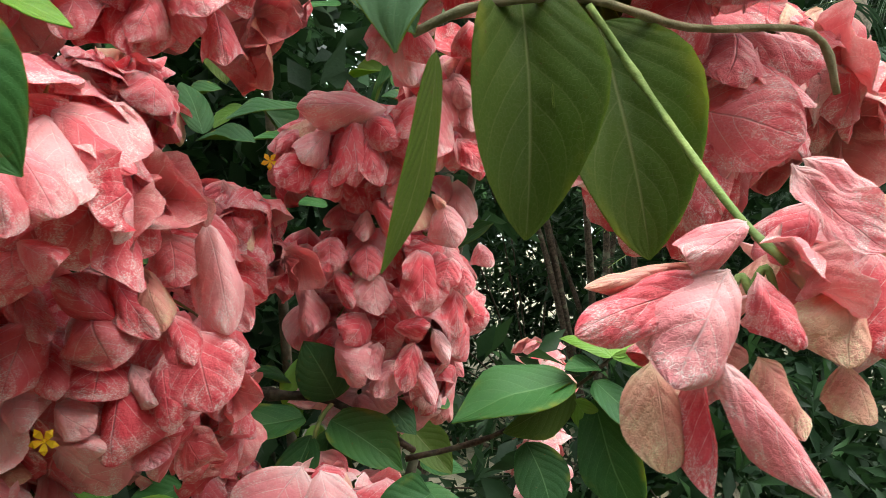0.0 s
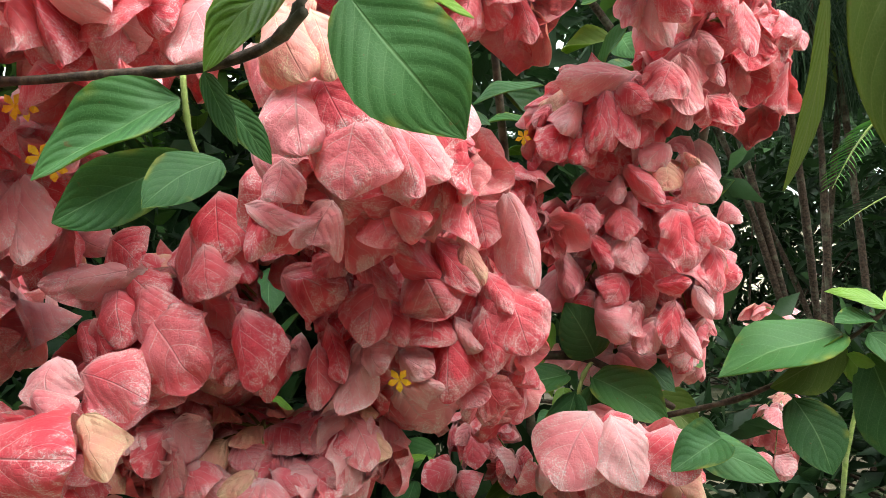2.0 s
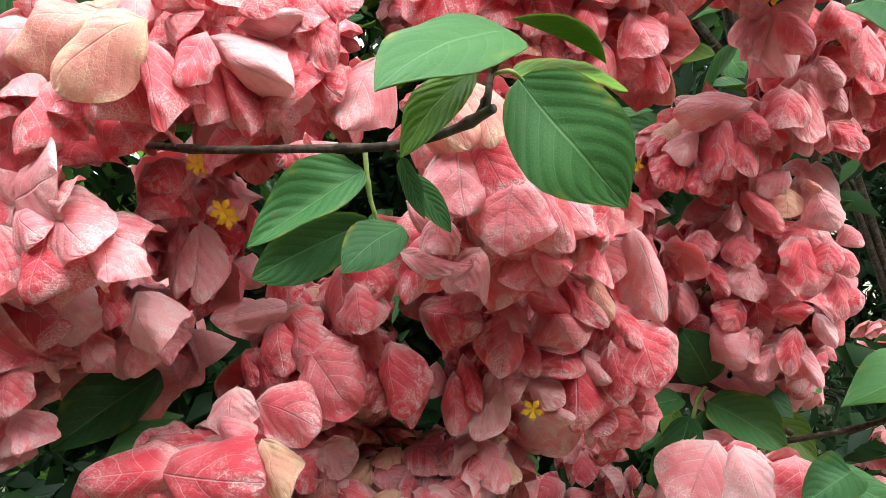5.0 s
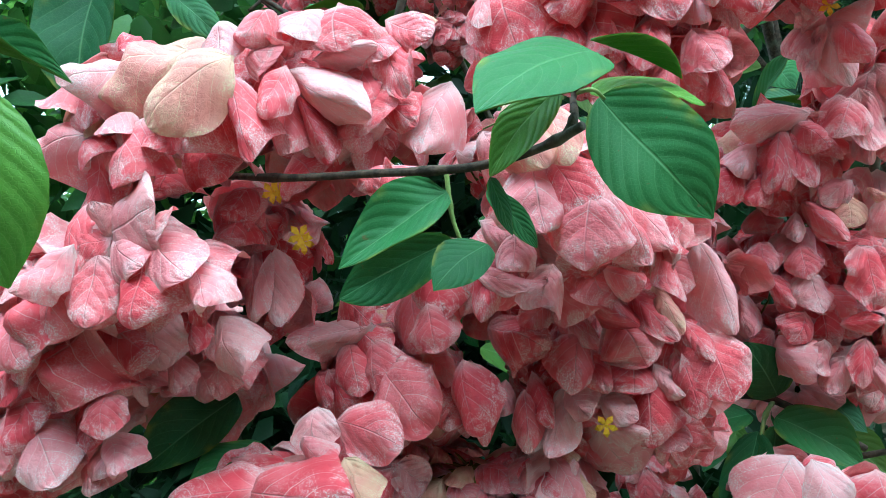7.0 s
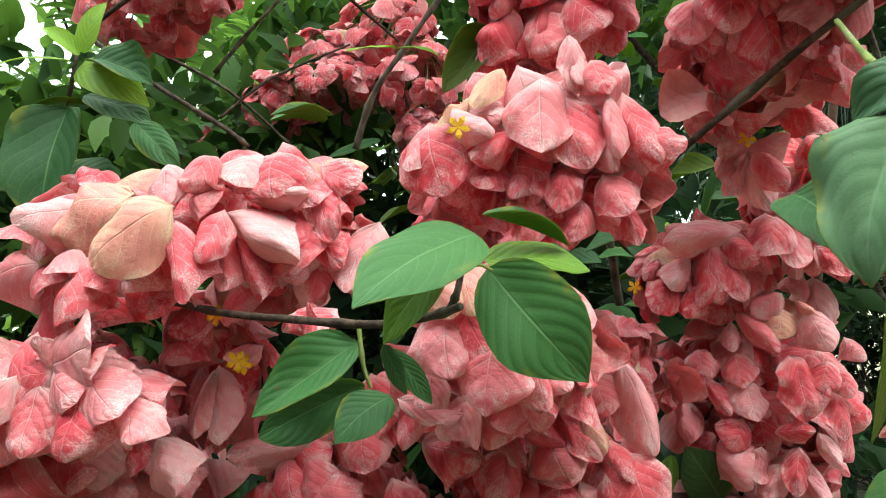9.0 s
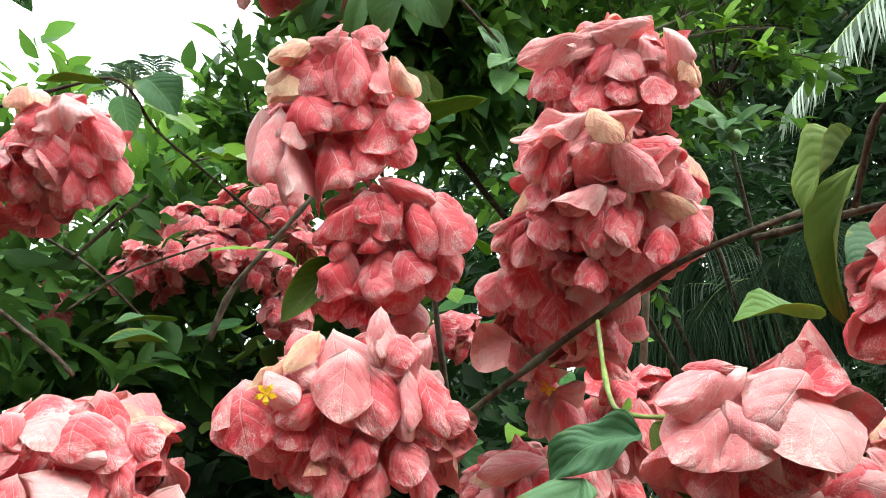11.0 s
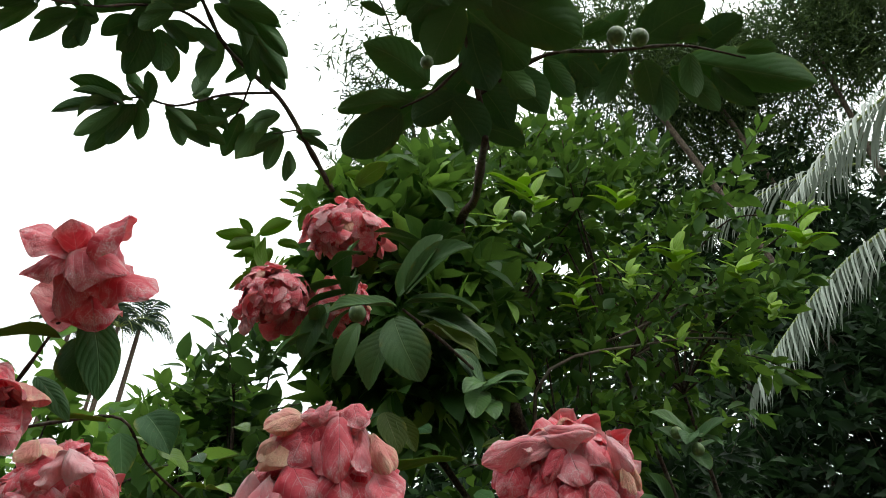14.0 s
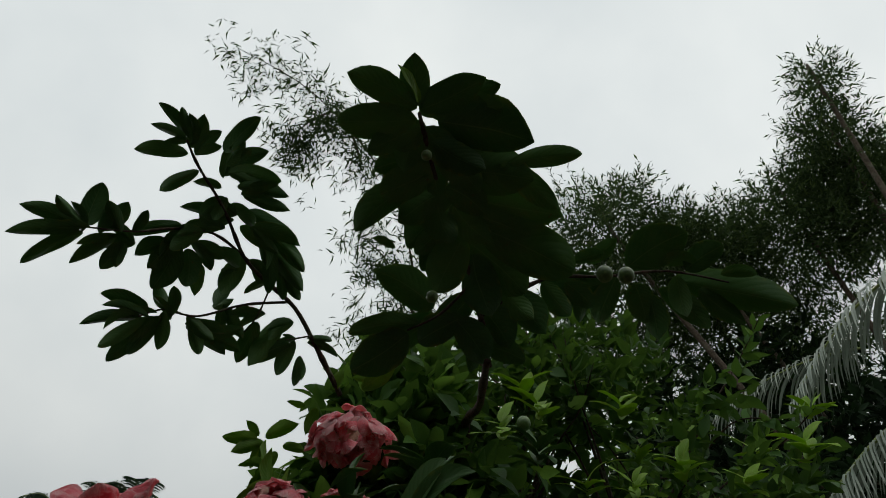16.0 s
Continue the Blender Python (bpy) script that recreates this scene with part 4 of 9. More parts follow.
petal(head_k, (-0.779, 0.269, 1.327), (-0.750, 0.257, 1.286), 0.80, "pale", 12, (0.02, -1, 0.41))
petal(head_k, (-0.835, 0.240, 1.419), (-0.818, 0.222, 1.378), 1.30, "pink", 10, (-0.09, -1, 0.50))
petal(head_k, (-0.832, 0.242, 1.384), (-0.790, 0.237, 1.354), 1.29, "pink", 13, (0.23, -1, 0.65))
petal(head_k, (-0.759, 0.279, 1.328), (-0.729, 0.267, 1.306), 1.30, "pale", 10, (0.46, -1, 0.60))
petal(head_k, (-0.838, 0.262, 1.356), (-0.796, 0.256, 1.332), 1.63, "pink", 16, (-0.07, -1, 0.54))
petal(head_k, (-0.729, 0.293, 1.411), (-0.695, 0.284, 1.381), 1.04, "pale", 9, (0.58, -1, 0.15))
petal(head_l, (-0.737, 0.345, 1.447), (-0.725, 0.324, 1.396), 1.27, "pink", 7, (-0.14, -1, 0.69))
petal(head_l, (-0.708, 0.359, 1.451), (-0.682, 0.346, 1.405), 0.77, "pink", 1, (-0.08, -1, 0.25))
petal(head_l, (-0.686, 0.370, 1.450), (-0.661, 0.356, 1.401), 0.84, "pale", 3, (0.26, -1, 0.59))
petal(head_l, (-0.727, 0.350, 1.403), (-0.716, 0.329, 1.369), 1.32, "pale", 12, (0.37, -1, 0.30))
petal(head_l, (-0.678, 0.374, 1.423), (-0.642, 0.366, 1.371), 0.71, "pale", 18, (0.25, -1, 0.10))
petal(head_l, (-0.707, 0.360, 1.394), (-0.674, 0.350, 1.364), 1.11, "pale", 11, (0.14, -1, 0.20))
petal(head_l, (-0.786, 0.321, 1.357), (-0.744, 0.315, 1.348), 1.30, "pale", 10, (0.58, -1, 0.43))
petal(head_l, (-0.768, 0.330, 1.374), (-0.726, 0.324, 1.394), 0.93, "pale", 19, (0.47, -1, 0.13))
petal(head_m, (-0.628, 0.387, 1.507), (-0.626, 0.362, 1.443), 0.56, "pale", 5, (-0.14, -1, 0.51))
petal(head_m, (-0.621, 0.391, 1.510), (-0.602, 0.374, 1.435), 0.61, "pale", 0, (0.07, -1, 0.39))
petal(head_m, (-0.667, 0.390, 1.557), (-0.662, 0.366, 1.520), 1.47, "pink", 13, (0.58, -1, 0.57))
petal(head_m, (-0.689, 0.390, 1.578), (-0.647, 0.385, 1.537), 1.34, "pink", 8, (0.08, -1, 0.39))
petal(head_m, (-0.661, 0.404, 1.582), (-0.668, 0.374, 1.551), 1.45, "pink", 15, (0.39, -1, 0.17))
petal(head_m, (-0.578, 0.412, 1.538), (-0.595, 0.377, 1.525), 0.72, "pale", 10, (-0.03, -1, 0.51))
star(head_m, (-0.606, 0.389, 1.576))
star(head_m, (-0.599, 0.370, 1.574))
star(head_j, (-0.550, 0.349, 1.526), (0.5, -0.9, 0.0))
star(head_i, (-0.250, 0.912, 1.589), (0.1, -1.0, 0.1))
star(head_m, (-0.574, 0.383, 1.520), (0.9, -0.5, 0.1))
petal(head_n, (-0.573, 0.295, 1.296), (-0.456, 0.280, 1.306), 0.72, "pink", 3, (0.25, -1, 0.35))
petal(head_n, (-0.576, 0.295, 1.298), (-0.671, 0.280, 1.282), 0.66, "pink", 5, (0.25, -1, 0.35))
petal(head_n, (-0.580, 0.300, 1.288), (-0.600, 0.285, 1.242), 0.85, "pink", 8, (0.25, -1, 0.35))
petal(head_n, (-0.578, 0.302, 1.286), (-0.527, 0.287, 1.255), 0.80, "pink", 1, (0.25, -1, 0.35))
petal(head_n, (-0.499, 0.330, 1.316), (-0.463, 0.315, 1.277), 0.80, "cream", 2, (0.25, -1, 0.35))
petal(head_n, (-0.540, 0.345, 1.358), (-0.531, 0.330, 1.323), 1.30, "pale", 3, (0.25, -1, 0.35))
petal(head_n, (-0.516, 0.350, 1.347), (-0.441, 0.335, 1.334), 0.80, "pink", 10, (0.25, -1, 0.35))
petal(head_n, (-0.542, 0.325, 1.335), (-0.505, 0.310, 1.317), 0.70, "pale", 6, (0.25, -1, 0.35))
petal(head_p, (-0.141, 0.700, 1.235), (-0.172, 0.654, 1.166), 1.25, "pale", 0, (0.2, -0.8, 0.6))
petal(head_p, (-0.114, 0.711, 1.229), (-0.087, 0.686, 1.161), 1.0, "pale", 3, (0.3, -0.8, 0.5))
petal(head_p, (-0.049, 0.762, 1.208), (-0.045, 0.739, 1.149), 1.3, "pink", 4, (0.4, -0.8, 0.5))
petal(head_p, (-0.055, 0.768, 1.202), (-0.063, 0.737, 1.152), 1.28, "pink", 18, (-0.08, -1, 0.27))
petal(head_p, (-0.117, 0.734, 1.235), (-0.102, 0.714, 1.222), 1.79, "pink", 7, (0.46, -1, 0.73))
petal(head_near, (0.119, 0.225, 1.488), (0.098, 0.210, 1.449), 0.88, "pale", 2, (0.3, -0.8, 0.7), 0.0)
petal(head_near, (0.117, 0.228, 1.486), (0.066, 0.213, 1.464), 0.50, "pink", 2, (-0.7, -0.8, 0.1), 0.0)
petal(head_near, (0.114, 0.238, 1.489), (0.070, 0.223, 1.479), 0.28, "cream", 1, (0.1, -1, 0.3), 0.0)
petal(head_near, (0.128, 0.235, 1.505), (0.103, 0.220, 1.490), 0.60, "pale", 6, (0.1, -1, 0.3), 0.0)
petal(head_near, (0.101, 0.250, 1.451), (0.105, 0.235, 1.413), 0.68, "cream", 3, (0.1, -1, 0.3), 0.0)
petal(head_near, (0.115, 0.238, 1.452), (0.117, 0.223, 1.409), 0.36, "pink", 1, (0.1, -1, 0.3), 0.0)
petal(head_near, (0.117, 0.222, 1.457), (0.148, 0.207, 1.417), 0.46, "pale", 0, (0.1, -1, 0.3), 0.0)
petal(head_near, (0.141, 0.250, 1.455), (0.153, 0.235, 1.428), 0.75, "cream", 2, (0.1, -1, 0.3), 0.0)
petal(head_near, (0.137, 0.245, 1.487), (0.148, 0.230, 1.461), 0.70, "pink", 7, (0.1, -1, 0.3), 0.0)
petal(head_near_b, (0.176, 0.262, 1.487), (0.173, 0.247, 1.453), 1.05, "cream", 0, (0.1, -1, 0.3), 0.0)
petal(head_near_b, (0.186, 0.275, 1.451), (0.190, 0.260, 1.429), 0.90, "cream", 4, (0.1, -1, 0.3), 0.0)
petal(head_near_b, (0.155, 0.262, 1.530), (0.186, 0.247, 1.498), 0.60, "pale", 8, (0.1, -1, 0.3), 0.0)
petal(head_near_b, (0.165, 0.275, 1.534), (0.189, 0.260, 1.520), 0.60, "pale", 3, (0.1, -1, 0.3), 0.0)
petal(head_near_b, (0.193, 0.270, 1.498), (0.196, 0.255, 1.455), 0.80, "pink", 5, (0.1, -1, 0.3), 0.0)
petal(head_near_b, (0.176, 0.285, 1.517), (0.156, 0.270, 1.490), 0.80, "pink", 9, (0.1, -1, 0.3), 0.0)

petal(head_s, (-0.340, 0.633, 2.325), (-0.395, 0.599, 2.307), 0.53, "pale", 14, (0.44, -1, 0.49))
petal(head_s, (-0.325, 0.637, 2.324), (-0.288, 0.638, 2.289), 1.37, "pale", 6, (0.10, -1, 0.64))
petal(head_s, (-0.365, 0.633, 2.312), (-0.407, 0.630, 2.239), 1.15, "pink", 3, (0.54, -1, 0.15))
petal(head_s, (-0.323, 0.645, 2.311), (-0.299, 0.665, 2.229), 0.92, "pale", 0, (0.05, -1, 0.22))
petal(head_s, (-0.406, 0.619, 2.317), (-0.460, 0.591, 2.288), 0.56, "cream", 8, (-0.01, -1, 0.48))
petal(head_s, (-0.437, 0.621, 2.295), (-0.473, 0.620, 2.222), 0.81, "cream", 10, (0.15, -1, 0.48))
petal(head_s, (-0.500, 0.642, 2.219), (-0.516, 0.668, 2.103), 0.50, "pale", 0, (0.30, -1, 0.12))
petal(head_s, (-0.478, 0.638, 2.193), (-0.457, 0.674, 2.077), 0.52, "pale", 2, (-0.04, -1, 0.73))
petal(head_s, (-0.468, 0.655, 2.210), (-0.440, 0.669, 2.143), 0.85, "pale", 14, (-0.11, -1, 0.01))
petal(head_s, (-0.386, 0.657, 2.251), (-0.439, 0.638, 2.205), 0.94, "pink", 2, (0.14, -1, 0.42))
petal(head_s, (-0.358, 0.660, 2.261), (-0.345, 0.662, 2.208), 1.26, "pink", 13, (-0.07, -1, 0.31))
petal(head_s, (-0.303, 0.684, 2.243), (-0.344, 0.682, 2.169), 0.97, "pink", 18, (0.60, -1, 0.04))
petal(head_s, (-0.278, 0.696, 2.234), (-0.236, 0.708, 2.176), 1.03, "pink", 13, (-0.03, -1, 0.43))
petal(head_s, (-0.293, 0.714, 2.188), (-0.273, 0.723, 2.125), 1.10, "pink", 11, (0.14, -1, 0.50))
petal(head_s, (-0.343, 0.709, 2.171), (-0.330, 0.716, 2.109), 1.07, "pink", 13, (0.43, -1, 0.39))
petal(head_s, (-0.393, 0.707, 2.147), (-0.370, 0.716, 2.087), 0.80, "pink", 10, (-0.12, -1, 0.73))
petal(head_s, (-0.400, 0.685, 2.233), (-0.409, 0.696, 2.151), 0.87, "pink", 13, (0.07, -1, 0.22))
petal(head_s, (-0.284, 0.668, 2.286), (-0.238, 0.683, 2.226), 0.63, "cream", 3, (0.49, -1, 0.40))
petal(head_s, (-0.357, 0.696, 2.189), (-0.382, 0.690, 2.132), 0.99, "pink", 7, (-0.10, -1, 0.27))
petal(head_s, (-0.377, 0.623, 2.325), (-0.338, 0.605, 2.327), 1.01, "pale", 11, (0.18, -1, 0.27))
petal(head_r, (-0.319, 0.648, 2.052), (-0.387, 0.635, 1.985), 0.50, "pink", 13, (-0.10, -1, 0.72))
petal(head_r, (-0.311, 0.646, 2.060), (-0.289, 0.650, 2.009), 1.24, "pink", 2, (0.26, -1, 0.55))
petal(head_r, (-0.288, 0.661, 2.044), (-0.259, 0.669, 1.987), 0.81, "pink", 10, (0.37, -1, 0.60))
petal(head_r, (-0.327, 0.665, 2.038), (-0.298, 0.674, 1.981), 1.50, "pink", 13, (0.19, -1, 0.01))
petal(head_r, (-0.228, 0.678, 2.043), (-0.228, 0.695, 1.954), 0.77, "pink", 6, (-0.09, -1, 0.19))
petal(head_r, (-0.207, 0.684, 2.043), (-0.171, 0.703, 1.969), 0.66, "pink", 15, (0.63, -1, 0.72))
petal(head_r, (-0.283, 0.646, 2.076), (-0.203, 0.661, 2.036), 0.51, "pink", 9, (-0.01, -1, 0.02))
petal(head_r, (-0.340, 0.658, 2.021), (-0.365, 0.655, 1.958), 0.78, "pink", 18, (0.42, -1, 0.39))
petal(head_r, (-0.302, 0.682, 1.971), (-0.262, 0.709, 1.884), 1.03, "pink", 19, (0.31, -1, 0.15))
petal(head_r, (-0.323, 0.691, 1.965), (-0.347, 0.684, 1.909), 0.79, "pink", 5, (-0.07, -1, 0.38))
petal(head_r, (-0.368, 0.689, 1.942), (-0.387, 0.691, 1.873), 0.85, "pink", 16, (0.63, -1, 0.06))
petal(head_r, (-0.233, 0.722, 1.974), (-0.225, 0.733, 1.901), 0.99, "pink", 13, (0.38, -1, 0.11))
petal(head_r, (-0.279, 0.691, 1.988), (-0.241, 0.702, 1.931), 0.94, "pink", 15, (0.56, -1, 0.15))
petal(head_r, (-0.339, 0.714, 1.910), (-0.363, 0.702, 1.864), 0.91, "pink", 16, (0.08, -1, 0.55))
petal(head_r, (-0.217, 0.729, 1.992), (-0.194, 0.737, 1.934), 0.88, "pink", 16, (0.37, -1, 0.24))
petal(head_r, (-0.340, 0.735, 1.913), (-0.337, 0.740, 1.849), 0.83, "pink", 18, (0.47, -1, 0.35))
petal(head_r, (-0.284, 0.762, 1.912), (-0.275, 0.767, 1.853), 1.15, "pale", 2, (0.28, -1, 0.53))
petal(head_u, (0.043, 0.589, 2.233), (0.117, 0.586, 2.225), 0.50, "pale", 10, (-0.08, -1, 0.57))
petal(head_u, (0.074, 0.593, 2.219), (0.092, 0.603, 2.152), 1.13, "pale", 18, (-0.09, -1, 0.36))
petal(head_u, (0.067, 0.604, 2.217), (0.034, 0.597, 2.157), 0.78, "pink", 15, (0.61, -1, 0.46))
petal(head_u, (0.041, 0.596, 2.217), (-0.056, 0.559, 2.182), 0.50, "pale", 3, (0.41, -1, 0.40))
petal(head_u, (0.043, 0.590, 2.231), (0.009, 0.567, 2.203), 0.93, "pale", 9, (0.31, -1, 0.01))
petal(head_u, (-0.001, 0.592, 2.203), (-0.031, 0.589, 2.136), 1.04, "pink", 18, (0.20, -1, 0.44))
petal(head_u, (0.025, 0.607, 2.187), (0.019, 0.610, 2.121), 0.98, "pink", 5, (0.41, -1, 0.57))
petal(head_u, (0.075, 0.628, 2.172), (0.080, 0.624, 2.128), 1.57, "pale", 10, (0.07, -1, 0.63))
petal(head_u, (0.110, 0.627, 2.194), (0.139, 0.630, 2.149), 0.88, "pink", 16, (0.26, -1, 0.33))
petal(head_u, (0.106, 0.611, 2.224), (0.135, 0.614, 2.178), 0.99, "pale", 10, (0.61, -1, 0.75))
petal(head_u, (0.153, 0.628, 2.216), (0.173, 0.639, 2.148), 0.50, "cream", 10, (0.47, -1, 0.12))
petal(head_u, (0.120, 0.649, 2.156), (0.115, 0.648, 2.098), 1.13, "pink", 15, (0.41, -1, 0.24))
petal(head_u, (0.147, 0.646, 2.177), (0.156, 0.644, 2.129), 1.08, "pink", 9, (-0.08, -1, 0.59))
petal(head_t, (0.026, 0.526, 2.085), (-0.057, 0.496, 2.042), 0.50, "pale", 8, (0.58, -1, 0.72))
petal(head_t, (0.037, 0.532, 2.078), (-0.022, 0.503, 2.048), 0.50, "pale", 12, (0.09, -1, 0.04))
petal(head_t, (0.041, 0.522, 2.078), (0.069, 0.524, 2.033), 0.70, "cream", 13, (0.50, -1, 0.05))
petal(head_t, (0.037, 0.529, 2.083), (0.096, 0.524, 2.070), 0.50, "pale", 12, (0.04, -1, 0.22))
petal(head_t, (0.034, 0.539, 2.062), (0.017, 0.527, 2.021), 1.17, "pale", 6, (0.21, -1, 0.03))
petal(head_t, (0.005, 0.534, 2.056), (-0.026, 0.533, 1.986), 0.61, "pink", 3, (-0.02, -1, 0.51))
petal(head_t, (-0.017, 0.528, 2.056), (-0.041, 0.519, 2.005), 0.63, "pink", 9, (0.31, -1, 0.06))
petal(head_t, (0.039, 0.552, 1.994), (-0.016, 0.521, 1.969), 0.68, "pale", 1, (-0.14, -1, 0.67))
petal(head_t, (0.038, 0.561, 1.997), (0.032, 0.514, 2.033), 1.12, "pink", 2, (0.21, -1, 0.13))
petal(head_t, (0.034, 0.574, 1.993), (0.026, 0.586, 1.908), 0.50, "pale", 3, (0.06, -1, 0.74))
petal(head_t, (0.072, 0.559, 1.997), (0.051, 0.570, 1.908), 0.53, "pale", 8, (0.46, -1, 0.61))
petal(head_t, (0.067, 0.539, 2.035), (0.111, 0.549, 1.985), 0.75, "pale", 6, (0.35, -1, 0.20))
petal(head_t, (0.086, 0.568, 2.034), (0.138, 0.557, 2.029), 0.50, "pale", 6, (0.42, -1, 0.73))
petal(head_t, (0.122, 0.577, 2.035), (0.151, 0.586, 1.977), 0.67, "pale", 13, (0.24, -1, 0.40))
petal(head_t, (0.094, 0.581, 1.988), (0.142, 0.580, 1.962), 0.55, "cream", 14, (0.62, -1, 0.50))
petal(head_t, (0.136, 0.604, 1.988), (0.162, 0.608, 1.938), 0.68, "pale", 8, (0.05, -1, 0.52))
petal(head_t, (0.145, 0.623, 1.955), (0.150, 0.619, 1.910), 0.64, "pale", 5, (0.06, -1, 0.11))
petal(head_t, (0.116, 0.618, 1.949), (0.103, 0.611, 1.901), 0.94, "pink", 12, (0.45, -1, 0.45))
petal(head_t, (0.088, 0.597, 1.998), (0.095, 0.603, 1.935), 0.97, "pink", 19, (-0.04, -1, 0.37))
petal(head_t, (0.038, 0.561, 1.997), (0.066, 0.554, 1.972), 0.92, "pink", 12, (-0.07, -1, 0.46))
petal(head_t, (-0.016, 0.586, 1.988), (-0.024, 0.575, 1.948), 1.60, "pink", 4, (0.29, -1, 0.61))
petal(head_v, (-0.058, 0.605, 1.983), (-0.097, 0.592, 1.932), 1.02, "pink", 7, (0.03, -1, 0.61))
petal(head_v, (-0.064, 0.597, 1.973), (-0.029, 0.604, 1.923), 0.75, "pink", 2, (0.14, -1, 0.70))
petal(head_v, (-0.058, 0.605, 1.983), (-0.105, 0.577, 1.957), 0.61, "pink", 18, (-0.06, -1, 0.00))
petal(head_v, (-0.076, 0.614, 1.955), (-0.092, 0.605, 1.909), 0.81, "pink", 7, (0.22, -1, 0.28))
petal(head_v, (0.001, 0.650, 1.926), (-0.033, 0.626, 1.899), 0.88, "pink", 0, (0.39, -1, 0.41))
petal(head_v, (-0.021, 0.616, 1.982), (-0.012, 0.616, 1.931), 0.75, "pink", 18, (0.35, -1, 0.19))
petal(head_v, (0.014, 0.660, 1.912), (0.026, 0.660, 1.863), 0.80, "pink", 9, (0.12, -1, 0.28))
petal(head_v, (0.053, 0.664, 1.926), (0.057, 0.659, 1.883), 0.89, "pink", 5, (0.49, -1, 0.20))
petal(head_v, (0.064, 0.681, 1.898), (0.043, 0.675, 1.842), 0.80, "pale", 0, (0.17, -1, 0.63))
petal(head_v, (0.002, 0.674, 1.878), (0.009, 0.673, 1.829), 0.65, "pale", 0, (0.04, -1, 0.11))
petal(head_v, (-0.058, 0.633, 1.927), (-0.077, 0.631, 1.864), 1.11, "pink", 2, (0.40, -1, 0.14))
petal(head_v, (-0.041, 0.662, 1.901), (-0.041, 0.673, 1.824), 0.92, "pink", 13, (0.35, -1, 0.30))
petal(head_v, (-0.005, 0.684, 1.901), (-0.009, 0.681, 1.848), 1.16, "pink", 18, (0.42, -1, 0.52))
petal(head_v, (-0.109, 0.647, 1.916), (-0.118, 0.643, 1.863), 0.99, "pink", 4, (0.37, -1, 0.06))
petal(head_q, (-0.368, 0.447, 1.761), (-0.348, 0.438, 1.684), 1.05, "pink", 4, (0.07, -1, 0.48))
petal(head_q, (-0.376, 0.443, 1.758), (-0.381, 0.419, 1.711), 0.69, "pale", 0, (-0.04, -1, 0.40))
petal(head_q, (-0.335, 0.440, 1.775), (-0.292, 0.437, 1.737), 0.80, "pale", 18, (0.14, -1, 0.67))
petal(head_q, (-0.300, 0.485, 1.821), (-0.319, 0.454, 1.775), 0.52, "cream", 3, (0.31, -1, 0.21))
petal(head_q, (-0.328, 0.464, 1.789), (-0.353, 0.428, 1.754), 0.32, "cream", 17, (-0.15, -1, 0.59))
petal(head_q, (-0.249, 0.468, 1.793), (-0.247, 0.450, 1.717), 0.93, "pale", 11, (0.45, -1, 0.39))
petal(head_q, (-0.283, 0.478, 1.748), (-0.318, 0.438, 1.718), 0.69, "pink", 5, (0.61, -1, 0.21))
petal(head_q, (-0.223, 0.505, 1.774), (-0.215, 0.490, 1.698), 0.71, "pink", 7, (0.39, -1, 0.50))
petal(head_q, (-0.194, 0.508, 1.773), (-0.184, 0.494, 1.697), 0.50, "pale", 12, (0.53, -1, 0.14))
petal(head_q, (-0.179, 0.537, 1.777), (-0.162, 0.527, 1.694), 0.55, "pale", 0, (0.42, -1, 0.54))
petal(head_q, (-0.164, 0.549, 1.731), (-0.128, 0.541, 1.716), 1.14, "pink", 1, (0.53, -1, 0.53))
petal(head_q, (-0.178, 0.534, 1.819), (-0.210, 0.496, 1.772), 0.95, "pale", 9, (0.44, -1, 0.63))
petal(head_q, (-0.225, 0.508, 1.849), (-0.218, 0.491, 1.782), 0.50, "pale", 17, (0.49, -1, 0.48))
petal(head_q, (-0.282, 0.493, 1.720), (-0.286, 0.468, 1.677), 0.75, "pink", 6, (-0.09, -1, 0.41))
petal(head_q, (-0.273, 0.496, 1.731), (-0.258, 0.482, 1.679), 0.76, "pink", 2, (0.39, -1, 0.38))
petal(head_q, (-0.228, 0.523, 1.681), (-0.192, 0.518, 1.643), 0.79, "pink", 1, (-0.07, -1, 0.16))
petal(head_q, (-0.191, 0.542, 1.673), (-0.173, 0.528, 1.624), 0.76, "pink", 18, (0.22, -1, 0.50))
petal(head_q, (-0.245, 0.515, 1.676), (-0.238, 0.498, 1.622), 0.86, "pink", 3, (0.38, -1, 0.44))
petal(head_q, (-0.311, 0.478, 1.728), (-0.316, 0.453, 1.690), 1.25, "pink", 8, (0.48, -1, 0.41))
petal(head_q, (-0.243, 0.514, 1.694), (-0.251, 0.487, 1.658), 0.85, "pink", 1, (0.46, -1, 0.19))
petal(head_q, (-0.296, 0.490, 1.683), (-0.295, 0.466, 1.662), 0.81, "cream", 4, (-0.12, -1, 0.52))
petal(head_q, (-0.214, 0.549, 1.713), (-0.201, 0.533, 1.672), 1.29, "pink", 8, (0.46, -1, 0.52))
petal(head_q, (-0.274, 0.525, 1.666), (-0.258, 0.509, 1.633), 1.30, "pink", 5, (0.59, -1, 0.43))
star(head_q, (-0.323, 0.422, 1.749), (0.5, -0.8, 0.3))
petal(head_d, (-0.103, 0.876, 1.662), (-0.189, 0.809, 1.646), 0.50, "pale", 0, (-0.13, -1, 0.04))
petal(head_d, (-0.113, 0.883, 1.647), (-0.077, 0.877, 1.614), 0.99, "pink", 2, (0.42, -1, 0.26))
